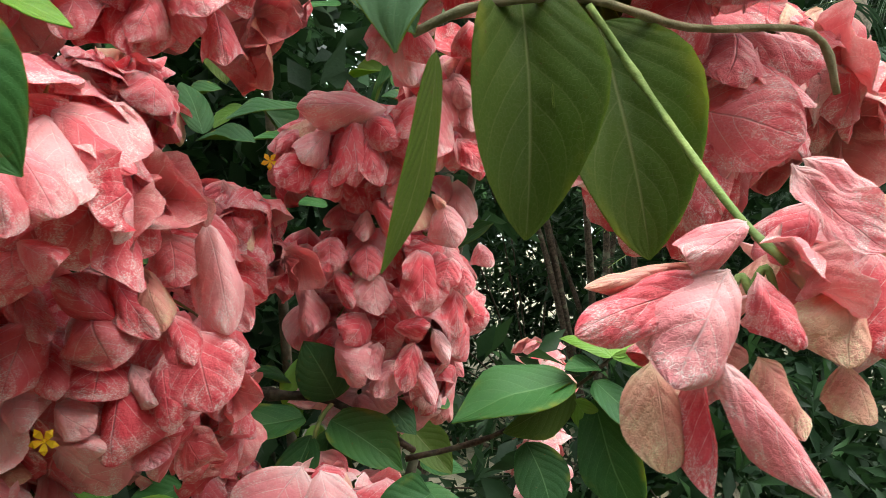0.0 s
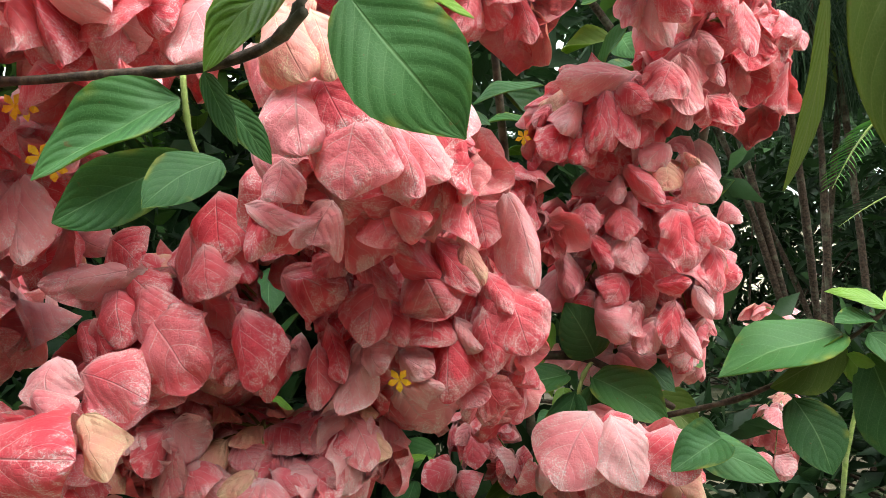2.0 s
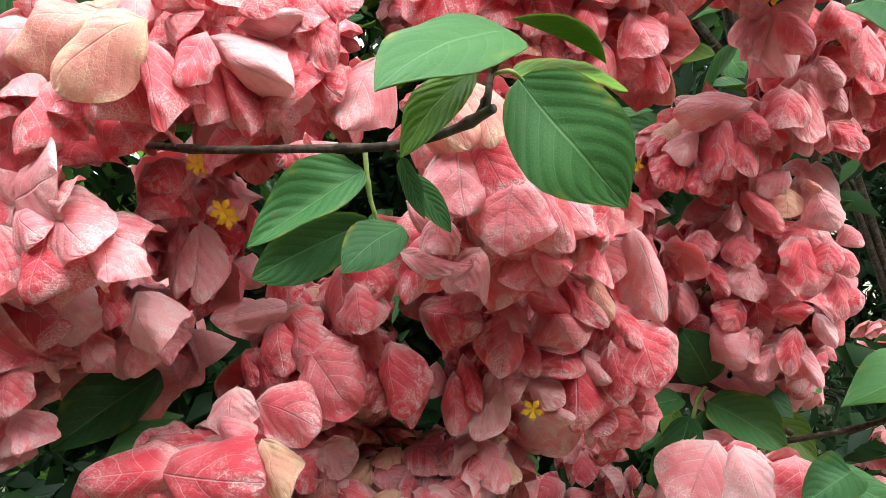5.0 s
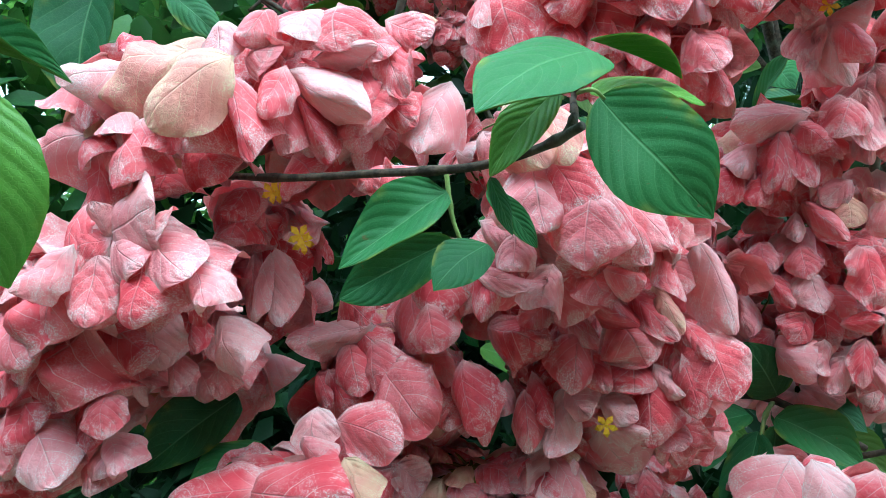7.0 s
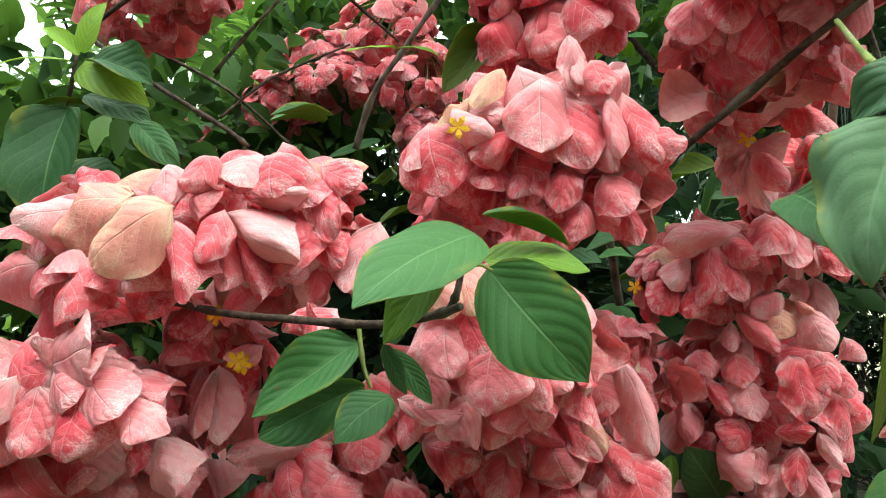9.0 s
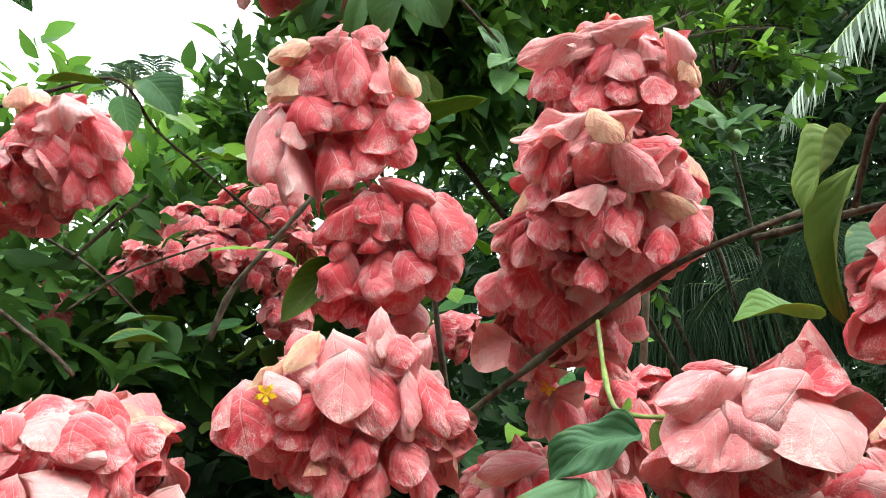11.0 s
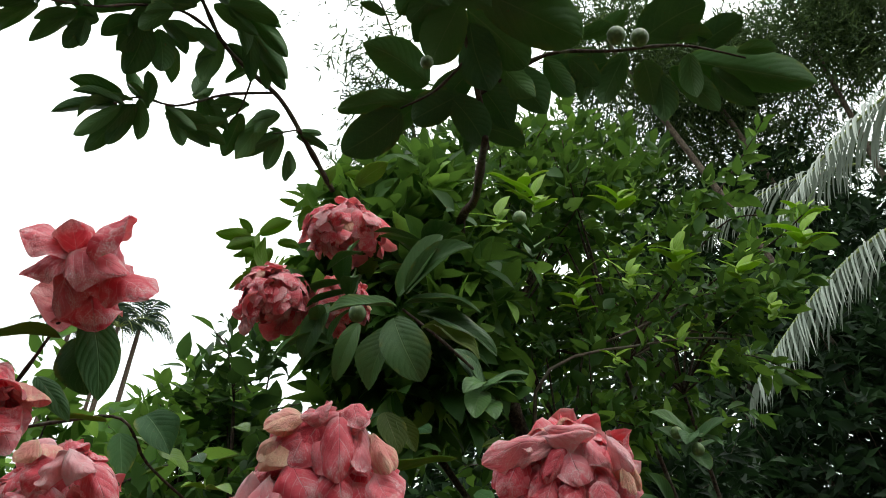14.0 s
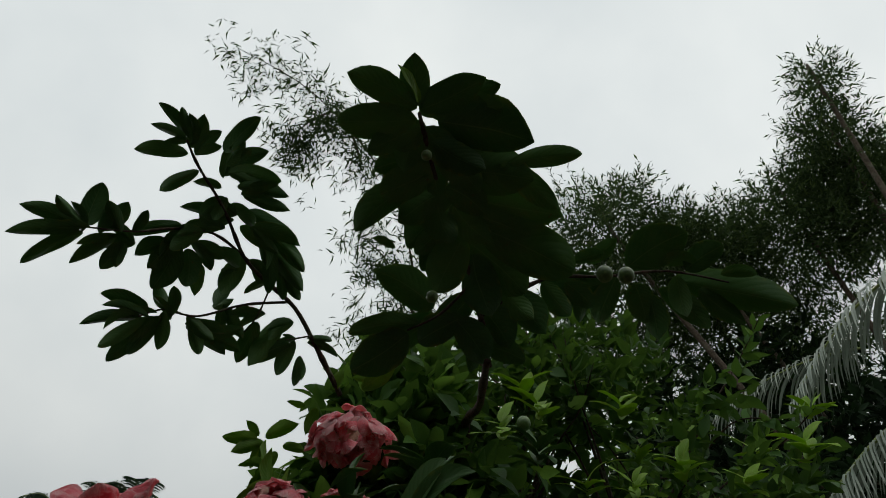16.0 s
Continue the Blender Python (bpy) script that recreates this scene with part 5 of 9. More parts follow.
petal(head_d, (-0.128, 0.877, 1.640), (-0.146, 0.850, 1.554), 0.69, "pink", 18, (-0.05, -1, 0.75))
petal(head_d, (-0.115, 0.884, 1.631), (-0.089, 0.877, 1.559), 0.53, "pink", 10, (0.40, -1, 0.40))
petal(head_d, (-0.160, 0.863, 1.625), (-0.185, 0.829, 1.580), 0.79, "pale", 18, (0.65, -1, 0.45))
petal(head_d, (-0.185, 0.854, 1.593), (-0.209, 0.820, 1.549), 0.97, "pink", 8, (0.25, -1, 0.15))
petal(head_d, (-0.149, 0.873, 1.583), (-0.169, 0.840, 1.539), 0.83, "pink", 6, (0.20, -1, 0.35))
petal(head_f, (-0.071, 0.814, 1.763), (-0.047, 0.808, 1.677), 0.60, "pale", 3, (-0.04, -1, 0.12))
petal(head_f, (-0.077, 0.811, 1.765), (-0.094, 0.781, 1.709), 0.71, "pale", 10, (0.19, -1, 0.56))
petal(head_f, (-0.071, 0.814, 1.765), (-0.099, 0.772, 1.777), 0.95, "pale", 1, (0.22, -1, 0.07))
petal(head_f, (-0.071, 0.814, 1.765), (-0.016, 0.812, 1.777), 0.70, "pale", 2, (-0.04, -1, 0.62))
petal(head_f, (-0.008, 0.892, 1.843), (0.047, 0.897, 1.789), 0.97, "pink", 8, (0.62, -1, 0.38))
petal(head_f, (-0.029, 0.898, 1.682), (-0.017, 0.885, 1.602), 0.70, "pale", 13, (-0.05, -1, 0.21))
petal(head_f, (-0.043, 0.892, 1.674), (-0.063, 0.861, 1.621), 1.07, "pink", 12, (0.02, -1, 0.59))
petal(head_f, (0.011, 0.923, 1.631), (0.052, 0.920, 1.591), 0.80, "pink", 16, (0.02, -1, 0.48))
petal(head_f, (0.019, 0.943, 1.798), (0.043, 0.933, 1.742), 1.29, "pink", 6, (0.57, -1, 0.26))
star(head_f, (-0.068, 0.772, 1.771))
petal(head_e, (-0.028, 1.068, 1.548), (-0.083, 1.017, 1.527), 0.94, "cream", 1, (-0.09, -1, 0.03))
petal(head_e, (0.007, 1.082, 1.585), (0.009, 1.064, 1.506), 0.99, "pale", 2, (0.12, -1, 0.67))
petal(head_e, (0.023, 1.090, 1.575), (0.028, 1.072, 1.514), 0.76, "pale", 13, (0.48, -1, 0.34))
petal(head_e, (-0.106, 1.032, 1.536), (-0.045, 1.040, 1.482), 0.53, "pink", 19, (0.36, -1, 0.53))
petal(head_e, (-0.163, 1.008, 1.502), (-0.153, 0.993, 1.434), 0.90, "pink", 5, (0.38, -1, 0.56))
petal(head_e, (-0.210, 0.986, 1.495), (-0.213, 0.965, 1.419), 1.00, "pink", 8, (0.46, -1, 0.70))
petal(head_e, (-0.108, 1.036, 1.489), (-0.131, 1.005, 1.414), 0.84, "pink", 8, (-0.11, -1, 0.04))
petal(head_e, (-0.088, 1.051, 1.432), (-0.103, 1.024, 1.367), 0.82, "pale", 12, (0.22, -1, 0.02))
petal(head_e, (-0.037, 1.073, 1.457), (-0.028, 1.060, 1.363), 0.64, "pink", 10, (-0.11, -1, 0.32))
petal(head_e, (0.005, 1.094, 1.455), (0.027, 1.083, 1.405), 1.14, "pale", 13, (-0.11, -1, 0.30))
petal(head_e, (0.012, 1.103, 1.399), (0.038, 1.094, 1.341), 0.61, "pale", 9, (0.33, -1, 0.69))
petal(head_e, (-0.170, 1.010, 1.446), (-0.186, 0.979, 1.408), 1.27, "pink", 15, (0.13, -1, 0.01))
petal(head_e, (-0.013, 1.096, 1.345), (-0.029, 1.070, 1.263), 0.58, "pale", 1, (0.54, -1, 0.31))
petal(head_e, (0.001, 1.106, 1.316), (0.032, 1.099, 1.269), 0.56, "pale", 11, (0.45, -1, 0.32))
petal(head_e, (-0.056, 1.079, 1.310), (-0.095, 1.038, 1.258), 0.95, "pale", 0, (0.08, -1, 0.41))
petal(head_e, (-0.120, 1.042, 1.369), (-0.122, 1.020, 1.314), 1.13, "pink", 13, (0.35, -1, 0.71))
petal(head_e, (-0.211, 0.997, 1.384), (-0.213, 0.975, 1.319), 0.98, "pale", 0, (0.12, -1, 0.71))
petal(head_e, (-0.009, 1.073, 1.593), (-0.028, 1.040, 1.567), 1.29, "pale", 12, (0.10, -1, 0.18))
petal(head_e, (0.049, 1.112, 1.488), (0.068, 1.098, 1.452), 1.16, "pale", 19, (0.65, -1, 0.54))
petal(head_e, (-0.164, 1.004, 1.537), (-0.149, 0.988, 1.501), 1.56, "pale", 15, (0.36, -1, 0.26))
petal(head_e, (-0.060, 1.070, 1.383), (-0.049, 1.054, 1.322), 0.96, "pink", 6, (0.38, -1, 0.72))
petal(head_e, (-0.172, 1.019, 1.352), (-0.166, 1.001, 1.293), 1.15, "pink", 12, (0.62, -1, 0.28))
petal(head_w, (-0.846, 0.605, 2.216), (-0.816, 0.624, 2.139), 0.88, "pink", 11, (0.05, -1, 0.42))
petal(head_w, (-0.858, 0.574, 2.271), (-0.895, 0.565, 2.213), 0.99, "pale", 9, (0.55, -1, 0.09))
petal(head_w, (-0.895, 0.591, 2.217), (-0.906, 0.599, 2.140), 1.09, "pink", 9, (-0.10, -1, 0.45))
petal(head_w, (-0.812, 0.596, 2.253), (-0.763, 0.626, 2.165), 0.65, "pink", 12, (0.22, -1, 0.71))
petal(head_w, (-0.862, 0.623, 2.171), (-0.875, 0.635, 2.086), 0.84, "pink", 13, (0.01, -1, 0.51))
petal(head_w, (-0.797, 0.633, 2.188), (-0.767, 0.652, 2.111), 0.65, "pink", 5, (0.32, -1, 0.41))
petal(head_w, (-0.912, 0.550, 2.290), (-0.933, 0.537, 2.249), 1.12, "cream", 1, (0.47, -1, 0.06))
petal(head_w, (-0.825, 0.638, 2.161), (-0.803, 0.650, 2.094), 0.94, "pink", 6, (0.51, -1, 0.25))
petal(head_w, (-0.939, 0.598, 2.179), (-0.947, 0.604, 2.108), 0.96, "pink", 7, (0.57, -1, 0.59))
petal(head_w, (-0.847, 0.574, 2.279), (-0.795, 0.584, 2.232), 1.03, "pale", 7, (0.31, -1, 0.70))
petal(head_x, (-0.517, 0.136, 2.381), (-0.434, 0.116, 2.400), 1.14, "pink", 11, (0.31, -1, 0.45))
petal(head_x, (-0.525, 0.137, 2.376), (-0.510, 0.098, 2.397), 1.15, "pink", 3, (0.59, -1, 0.13))
petal(head_x, (-0.518, 0.131, 2.370), (-0.438, 0.150, 2.328), 0.98, "pink", 0, (0.25, -1, 0.67))
petal(head_x, (-0.533, 0.135, 2.376), (-0.577, 0.088, 2.385), 1.07, "pink", 16, (0.53, -1, 0.72))
petal(head_x, (-0.533, 0.136, 2.375), (-0.585, 0.120, 2.333), 0.91, "pink", 12, (0.04, -1, 0.48))
petal(head_x, (-0.526, 0.141, 2.369), (-0.538, 0.165, 2.284), 0.88, "pink", 3, (0.03, -1, 0.05))
petal(head_x, (-0.478, 0.165, 2.352), (-0.421, 0.181, 2.307), 1.15, "pink", 8, (0.16, -1, 0.54))
petal(head_x, (-0.532, 0.177, 2.351), (-0.507, 0.200, 2.280), 1.10, "pink", 14, (0.47, -1, 0.64))
petal(head_x, (-0.540, 0.150, 2.388), (-0.502, 0.177, 2.316), 1.03, "pink", 8, (0.03, -1, 0.27))

petal(head_j, (-0.646, 0.214, 1.536), (-0.649, 0.202, 1.562), 1.00, "pale", 15, (0.09, -1, 0.36))
petal(head_j, (-0.643, 0.214, 1.536), (-0.574, 0.202, 1.553), 1.20, "pale", 11, (-0.00, -1, 0.11))
petal(head_j, (-0.648, 0.212, 1.531), (-0.682, 0.200, 1.520), 1.10, "pink", 11, (0.24, -1, 0.42))
petal(head_j, (-0.594, 0.216, 1.528), (-0.542, 0.204, 1.494), 1.00, "pale", 14, (0.38, -1, 0.40))
petal(head_j, (-0.602, 0.220, 1.528), (-0.562, 0.208, 1.547), 0.90, "pale", 17, (-0.10, -1, 0.41))
petal(head_j, (-0.637, 0.212, 1.528), (-0.589, 0.200, 1.505), 1.00, "pale", 14, (0.16, -1, 0.27))
petal(head_j, (-0.599, 0.208, 1.513), (-0.597, 0.196, 1.455), 1.50, "pink", 6, (-0.06, -1, 0.51))
petal(head_j, (-0.654, 0.205, 1.514), (-0.652, 0.193, 1.457), 1.15, "pink", 2, (0.26, -1, 0.51))
petal(head_j, (-0.561, 0.220, 1.505), (-0.531, 0.208, 1.471), 0.90, "pale", 12, (0.46, -1, 0.14))
petal(head_j, (-0.705, 0.205, 1.502), (-0.709, 0.193, 1.442), 1.25, "pink", 1, (0.47, -1, 0.43))
petal(head_j, (-0.771, 0.200, 1.483), (-0.725, 0.188, 1.423), 1.30, "pink", 7, (-0.04, -1, 0.59))
petal(head_k, (-0.719, 0.235, 1.452), (-0.742, 0.223, 1.379), 1.25, "pink", 14, (-0.02, -1, 0.31))
petal(head_k, (-0.695, 0.240, 1.389), (-0.687, 0.228, 1.353), 1.20, "pink", 4, (0.28, -1, 0.54))
petal(head_l, (-0.685, 0.300, 1.458), (-0.677, 0.288, 1.404), 1.25, "pale", 17, (0.01, -1, 0.45))
petal(head_l, (-0.647, 0.300, 1.455), (-0.634, 0.288, 1.420), 0.80, "pink", 1, (0.29, -1, 0.35))
petal(head_l, (-0.621, 0.310, 1.448), (-0.584, 0.298, 1.401), 0.90, "pale", 2, (0.18, -1, 0.31))
petal(head_l, (-0.675, 0.300, 1.418), (-0.662, 0.288, 1.381), 1.00, "pale", 19, (0.23, -1, 0.40))
petal(head_l, (-0.619, 0.320, 1.416), (-0.626, 0.308, 1.373), 0.90, "pale", 17, (-0.08, -1, 0.46))
petal(head_l, (-0.709, 0.290, 1.417), (-0.732, 0.278, 1.378), 1.00, "pink", 6, (0.58, -1, 0.43))
petal(head_k, (-0.801, 0.240, 1.353), (-0.752, 0.228, 1.306), 1.00, "pale", 11, (0.56, -1, 0.53))
petal(head_k, (-0.713, 0.250, 1.348), (-0.684, 0.238, 1.319), 1.00, "pale", 12, (0.37, -1, 0.16))
petal(head_k, (-0.809, 0.235, 1.379), (-0.825, 0.223, 1.330), 1.10, "pink", 7, (0.13, -1, 0.29))
petal(head_m, (-0.657, 0.400, 1.507), (-0.650, 0.388, 1.437), 0.50, "pale", 18, (0.47, -1, 0.35))
petal(head_m, (-0.623, 0.400, 1.506), (-0.604, 0.388, 1.437), 0.55, "pink", 0, (0.17, -1, 0.53))
petal(head_b, (-0.544, 0.440, 1.426), (-0.629, 0.428, 1.412), 0.55, "pale", 1, (0.26, -1, 0.21))
petal(head_b, (-0.537, 0.440, 1.409), (-0.525, 0.428, 1.358), 1.25, "pink", 13, (-0.07, -1, 0.20))
petal(head_b, (-0.514, 0.440, 1.378), (-0.461, 0.428, 1.323), 1.20, "pink", 19, (-0.03, -1, 0.37))
petal(head_b, (-0.437, 0.455, 1.382), (-0.417, 0.443, 1.315), 0.95, "pink", 5, (-0.05, -1, 0.24))
petal(head_b, (-0.593, 0.440, 1.374), (-0.555, 0.428, 1.333), 1.00, "pink", 13, (0.09, -1, 0.27))
petal(head_b, (-0.465, 0.440, 1.445), (-0.452, 0.428, 1.401), 1.50, "pink", 1, (0.26, -1, 0.28))
petal(head_b, (-0.577, 0.450, 1.455), (-0.534, 0.438, 1.431), 1.20, "pink", 10, (0.10, -1, 0.34))
petal(head_b, (-0.505, 0.440, 1.359), (-0.529, 0.428, 1.319), 1.10, "pink", 15, (0.07, -1, 0.59))
petal(head_d, (-0.113, 0.875, 1.663), (-0.191, 0.863, 1.673), 0.62, "pink", 5, (0.15, -1, 0.31))
petal(head_d, (-0.106, 0.875, 1.647), (-0.070, 0.863, 1.610), 1.00, "pink", 9, (0.19, -1, 0.21))
petal(head_d, (-0.136, 0.875, 1.632), (-0.121, 0.863, 1.556), 0.85, "pink", 15, (0.38, -1, 0.36))
petal(head_d, (-0.110, 0.875, 1.624), (-0.092, 0.863, 1.559), 0.65, "pink", 16, (0.22, -1, 0.49))
petal(head_d, (-0.177, 0.875, 1.618), (-0.213, 0.863, 1.548), 1.00, "pink", 0, (0.12, -1, 0.39))
petal(head_d, (-0.144, 0.880, 1.601), (-0.176, 0.868, 1.542), 0.90, "pink", 2, (-0.01, -1, 0.48))
petal(head_d, (-0.166, 0.875, 1.624), (-0.163, 0.863, 1.576), 0.50, "pale", 7, (0.32, -1, 0.32))
petal(head_d, (-0.206, 0.875, 1.626), (-0.228, 0.863, 1.597), 0.80, "pink", 13, (0.27, -1, 0.12))
petal(head_d, (-0.054, 0.895, 1.680), (-0.058, 0.883, 1.623), 1.00, "pink", 10, (0.22, -1, 0.45))
petal(head_f, (-0.014, 0.935, 1.712), (-0.036, 0.923, 1.638), 0.95, "pale", 11, (-0.09, -1, 0.47))
petal(head_f, (-0.002, 0.935, 1.724), (0.021, 0.923, 1.677), 0.85, "pale", 2, (-0.03, -1, 0.56))
petal(head_f, (0.016, 0.935, 1.688), (0.026, 0.923, 1.643), 0.60, "pale", 14, (-0.00, -1, 0.46))
petal(head_f, (-0.068, 0.935, 1.769), (-0.046, 0.923, 1.704), 0.95, "pale", 12, (0.19, -1, 0.19))
petal(head_f, (-0.092, 0.935, 1.795), (-0.092, 0.923, 1.741), 1.00, "pale", 1, (0.18, -1, 0.51))
petal(head_f, (0.058, 0.935, 1.753), (0.064, 0.923, 1.680), 0.75, "pink", 2, (0.37, -1, 0.20))
petal(head_f, (0.004, 0.945, 1.642), (-0.000, 0.933, 1.589), 1.10, "pink", 18, (0.49, -1, 0.14))
petal(head_f, (0.039, 0.945, 1.634), (0.040, 0.933, 1.578), 0.90, "pink", 17, (0.19, -1, 0.51))
petal(head_f, (-0.025, 0.935, 1.646), (-0.020, 0.923, 1.586), 0.50, "pale", 6, (0.10, -1, 0.17))
petal(head_e, (-0.047, 0.922, 1.565), (-0.082, 0.910, 1.535), 1.00, "pale", 17, (0.15, -1, 0.28))
petal(head_e, (-0.052, 0.922, 1.545), (-0.050, 0.910, 1.502), 1.25, "cream", 14, (0.20, -1, 0.26))
petal(head_e, (-0.023, 0.922, 1.554), (-0.005, 0.910, 1.538), 0.60, "cream", 15, (0.13, -1, 0.11))
petal(head_e, (-0.008, 0.922, 1.538), (0.012, 0.910, 1.483), 0.90, "pale", 2, (-0.00, -1, 0.46))
petal(head_e, (-0.101, 0.922, 1.536), (-0.051, 0.910, 1.485), 0.65, "pink", 15, (-0.10, -1, 0.14))
petal(head_e, (-0.114, 0.922, 1.525), (-0.116, 0.910, 1.485), 0.85, "pale", 19, (0.35, -1, 0.21))
petal(head_e, (-0.164, 0.922, 1.485), (-0.157, 0.910, 1.441), 1.10, "pink", 19, (0.09, -1, 0.59))
petal(head_e, (-0.112, 0.922, 1.478), (-0.103, 0.910, 1.432), 1.20, "pink", 3, (0.01, -1, 0.19))
petal(head_e, (-0.101, 0.922, 1.436), (-0.089, 0.910, 1.385), 1.00, "pale", 11, (0.40, -1, 0.27))
petal(head_e, (-0.038, 0.922, 1.468), (-0.028, 0.910, 1.388), 0.78, "pink", 19, (0.46, -1, 0.22))
petal(head_e, (0.006, 0.922, 1.466), (-0.005, 0.910, 1.428), 1.40, "pink", 5, (-0.06, -1, 0.51))
petal(head_e, (0.021, 0.922, 1.456), (0.028, 0.910, 1.418), 1.00, "pink", 13, (0.12, -1, 0.44))
petal(head_e, (0.015, 0.932, 1.422), (0.021, 0.920, 1.359), 0.65, "pink", 16, (0.44, -1, 0.58))
petal(head_e, (-0.112, 0.922, 1.381), (-0.133, 0.910, 1.342), 1.40, "pink", 13, (0.45, -1, 0.18))
petal(head_e, (-0.063, 0.922, 1.368), (-0.017, 0.910, 1.376), 0.80, "pink", 18, (-0.09, -1, 0.27))
petal(head_e, (-0.039, 0.922, 1.341), (-0.049, 0.910, 1.281), 0.65, "pink", 16, (0.13, -1, 0.22))
petal(head_e, (-0.035, 0.922, 1.324), (-0.007, 0.910, 1.266), 0.50, "pale", 7, (-0.00, -1, 0.13))
petal(head_e, (-0.088, 0.922, 1.341), (-0.093, 0.910, 1.296), 0.90, "pale", 13, (0.36, -1, 0.34))
petal(head_e, (-0.069, 0.922, 1.317), (-0.088, 0.910, 1.272), 1.00, "pale", 9, (-0.07, -1, 0.23))
petal(head_e, (-0.200, 0.922, 1.415), (-0.184, 0.910, 1.351), 0.75, "pale", 9, (-0.08, -1, 0.22))
petal(head_e, (-0.153, 0.922, 1.439), (-0.125, 0.910, 1.392), 0.55, "pink", 12, (-0.06, -1, 0.27))
petal(head_e, (-0.220, 0.922, 1.474), (-0.231, 0.910, 1.424), 1.00, "pink", 4, (0.49, -1, 0.47))
petal(head_e, (-0.011, 0.922, 1.364), (0.009, 0.910, 1.322), 0.60, "pale", 15, (-0.07, -1, 0.17))
petal(head_e, (-0.194, 0.922, 1.474), (-0.189, 0.910, 1.429), 1.00, "pink", 16, (0.45, -1, 0.34))
petal(head_a, (-0.214, 0.612, 1.489), (-0.185, 0.600, 1.396), 0.50, "pale", 6, (0.44, -1, 0.28))
petal(head_a, (-0.213, 0.592, 1.393), (-0.189, 0.580, 1.330), 1.05, "pink", 4, (0.43, -1, 0.40))
petal(head_a, (-0.234, 0.587, 1.402), (-0.219, 0.575, 1.357), 0.85, "pink", 13, (0.19, -1, 0.55))
petal(head_a, (-0.237, 0.584, 1.367), (-0.221, 0.572, 1.313), 1.00, "pink", 15, (0.08, -1, 0.37))
petal(head_a, (-0.252, 0.612, 1.482), (-0.236, 0.600, 1.437), 1.20, "pink", 8, (-0.02, -1, 0.46))
petal(head_a, (-0.264, 0.582, 1.365), (-0.235, 0.570, 1.336), 0.80, "pale", 12, (0.31, -1, 0.58))
petal(head_s, (-0.419, 0.632, 2.326), (-0.479, 0.622, 2.307), 0.90, "cream", 18, (-0.08, -1, 0.12))
petal(head_s, (-0.410, 0.632, 2.288), (-0.482, 0.622, 2.246), 1.00, "cream", 8, (0.14, -1, 0.44))
petal(head_s, (-0.348, 0.632, 2.333), (-0.404, 0.622, 2.310), 0.75, "pink", 17, (0.44, -1, 0.09))
petal(head_s, (-0.308, 0.632, 2.331), (-0.290, 0.622, 2.285), 1.20, "pink", 19, (0.46, -1, 0.16))
petal(head_s, (-0.379, 0.632, 2.305), (-0.412, 0.622, 2.225), 1.20, "pink", 16, (0.14, -1, 0.14))
petal(head_s, (-0.367, 0.632, 2.303), (-0.306, 0.622, 2.208), 1.05, "pink", 2, (0.01, -1, 0.15))
petal(head_s, (-0.332, 0.624, 2.304), (-0.317, 0.614, 2.188), 0.75, "pink", 15, (0.43, -1, 0.37))
petal(head_s, (-0.296, 0.632, 2.291), (-0.272, 0.622, 2.206), 0.65, "pale", 13, (0.37, -1, 0.14))
petal(head_s, (-0.263, 0.632, 2.273), (-0.228, 0.622, 2.199), 0.45, "cream", 10, (0.19, -1, 0.34))
petal(head_s, (-0.416, 0.632, 2.235), (-0.362, 0.622, 2.158), 1.15, "pink", 3, (0.41, -1, 0.16))
petal(head_s, (-0.333, 0.632, 2.221), (-0.309, 0.622, 2.151), 1.15, "pink", 9, (0.50, -1, 0.50))
petal(head_s, (-0.253, 0.632, 2.201), (-0.213, 0.622, 2.139), 1.00, "pink", 2, (0.32, -1, 0.06))
petal(head_s, (-0.295, 0.642, 2.191), (-0.267, 0.632, 2.110), 1.20, "pink", 10, (0.34, -1, 0.26))
petal(head_s, (-0.460, 0.622, 2.205), (-0.472, 0.612, 2.081), 0.65, "pale", 10, (-0.20, -1, 0.26))
petal(head_s, (-0.441, 0.617, 2.170), (-0.419, 0.607, 2.056), 0.65, "pale", 9, (0.19, -1, 0.19))
petal(head_s, (-0.429, 0.632, 2.195), (-0.409, 0.622, 2.133), 0.85, "pale", 3, (0.42, -1, 0.18))
petal(head_s, (-0.373, 0.642, 2.151), (-0.331, 0.632, 2.064), 1.05, "pink", 17, (0.40, -1, 0.03))
petal(head_s, (-0.313, 0.642, 2.154), (-0.300, 0.632, 2.077), 1.00, "pink", 2, (-0.12, -1, 0.16))
petal(head_r, (-0.301, 0.668, 2.075), (-0.218, 0.658, 2.032), 0.65, "pink", 1, (0.09, -1, 0.17))
petal(head_r, (-0.346, 0.668, 2.052), (-0.400, 0.658, 1.987), 0.65, "pink", 6, (0.27, -1, 0.19))
petal(head_r, (-0.300, 0.668, 2.057), (-0.273, 0.658, 1.984), 0.90, "pink", 19, (0.13, -1, 0.18))
petal(head_r, (-0.318, 0.668, 2.031), (-0.296, 0.658, 1.965), 1.30, "pink", 17, (0.12, -1, 0.43))
petal(head_r, (-0.243, 0.668, 2.033), (-0.210, 0.658, 1.951), 0.90, "pink", 15, (-0.15, -1, 0.24))
petal(head_r, (-0.207, 0.668, 2.034), (-0.157, 0.658, 1.955), 0.90, "pink", 12, (0.33, -1, 0.18))
petal(head_r, (-0.305, 0.668, 1.960), (-0.289, 0.658, 1.893), 1.40, "pink", 7, (-0.19, -1, 0.27))
petal(head_r, (-0.351, 0.668, 1.972), (-0.382, 0.658, 1.899), 1.00, "pink", 14, (0.31, -1, 0.44))
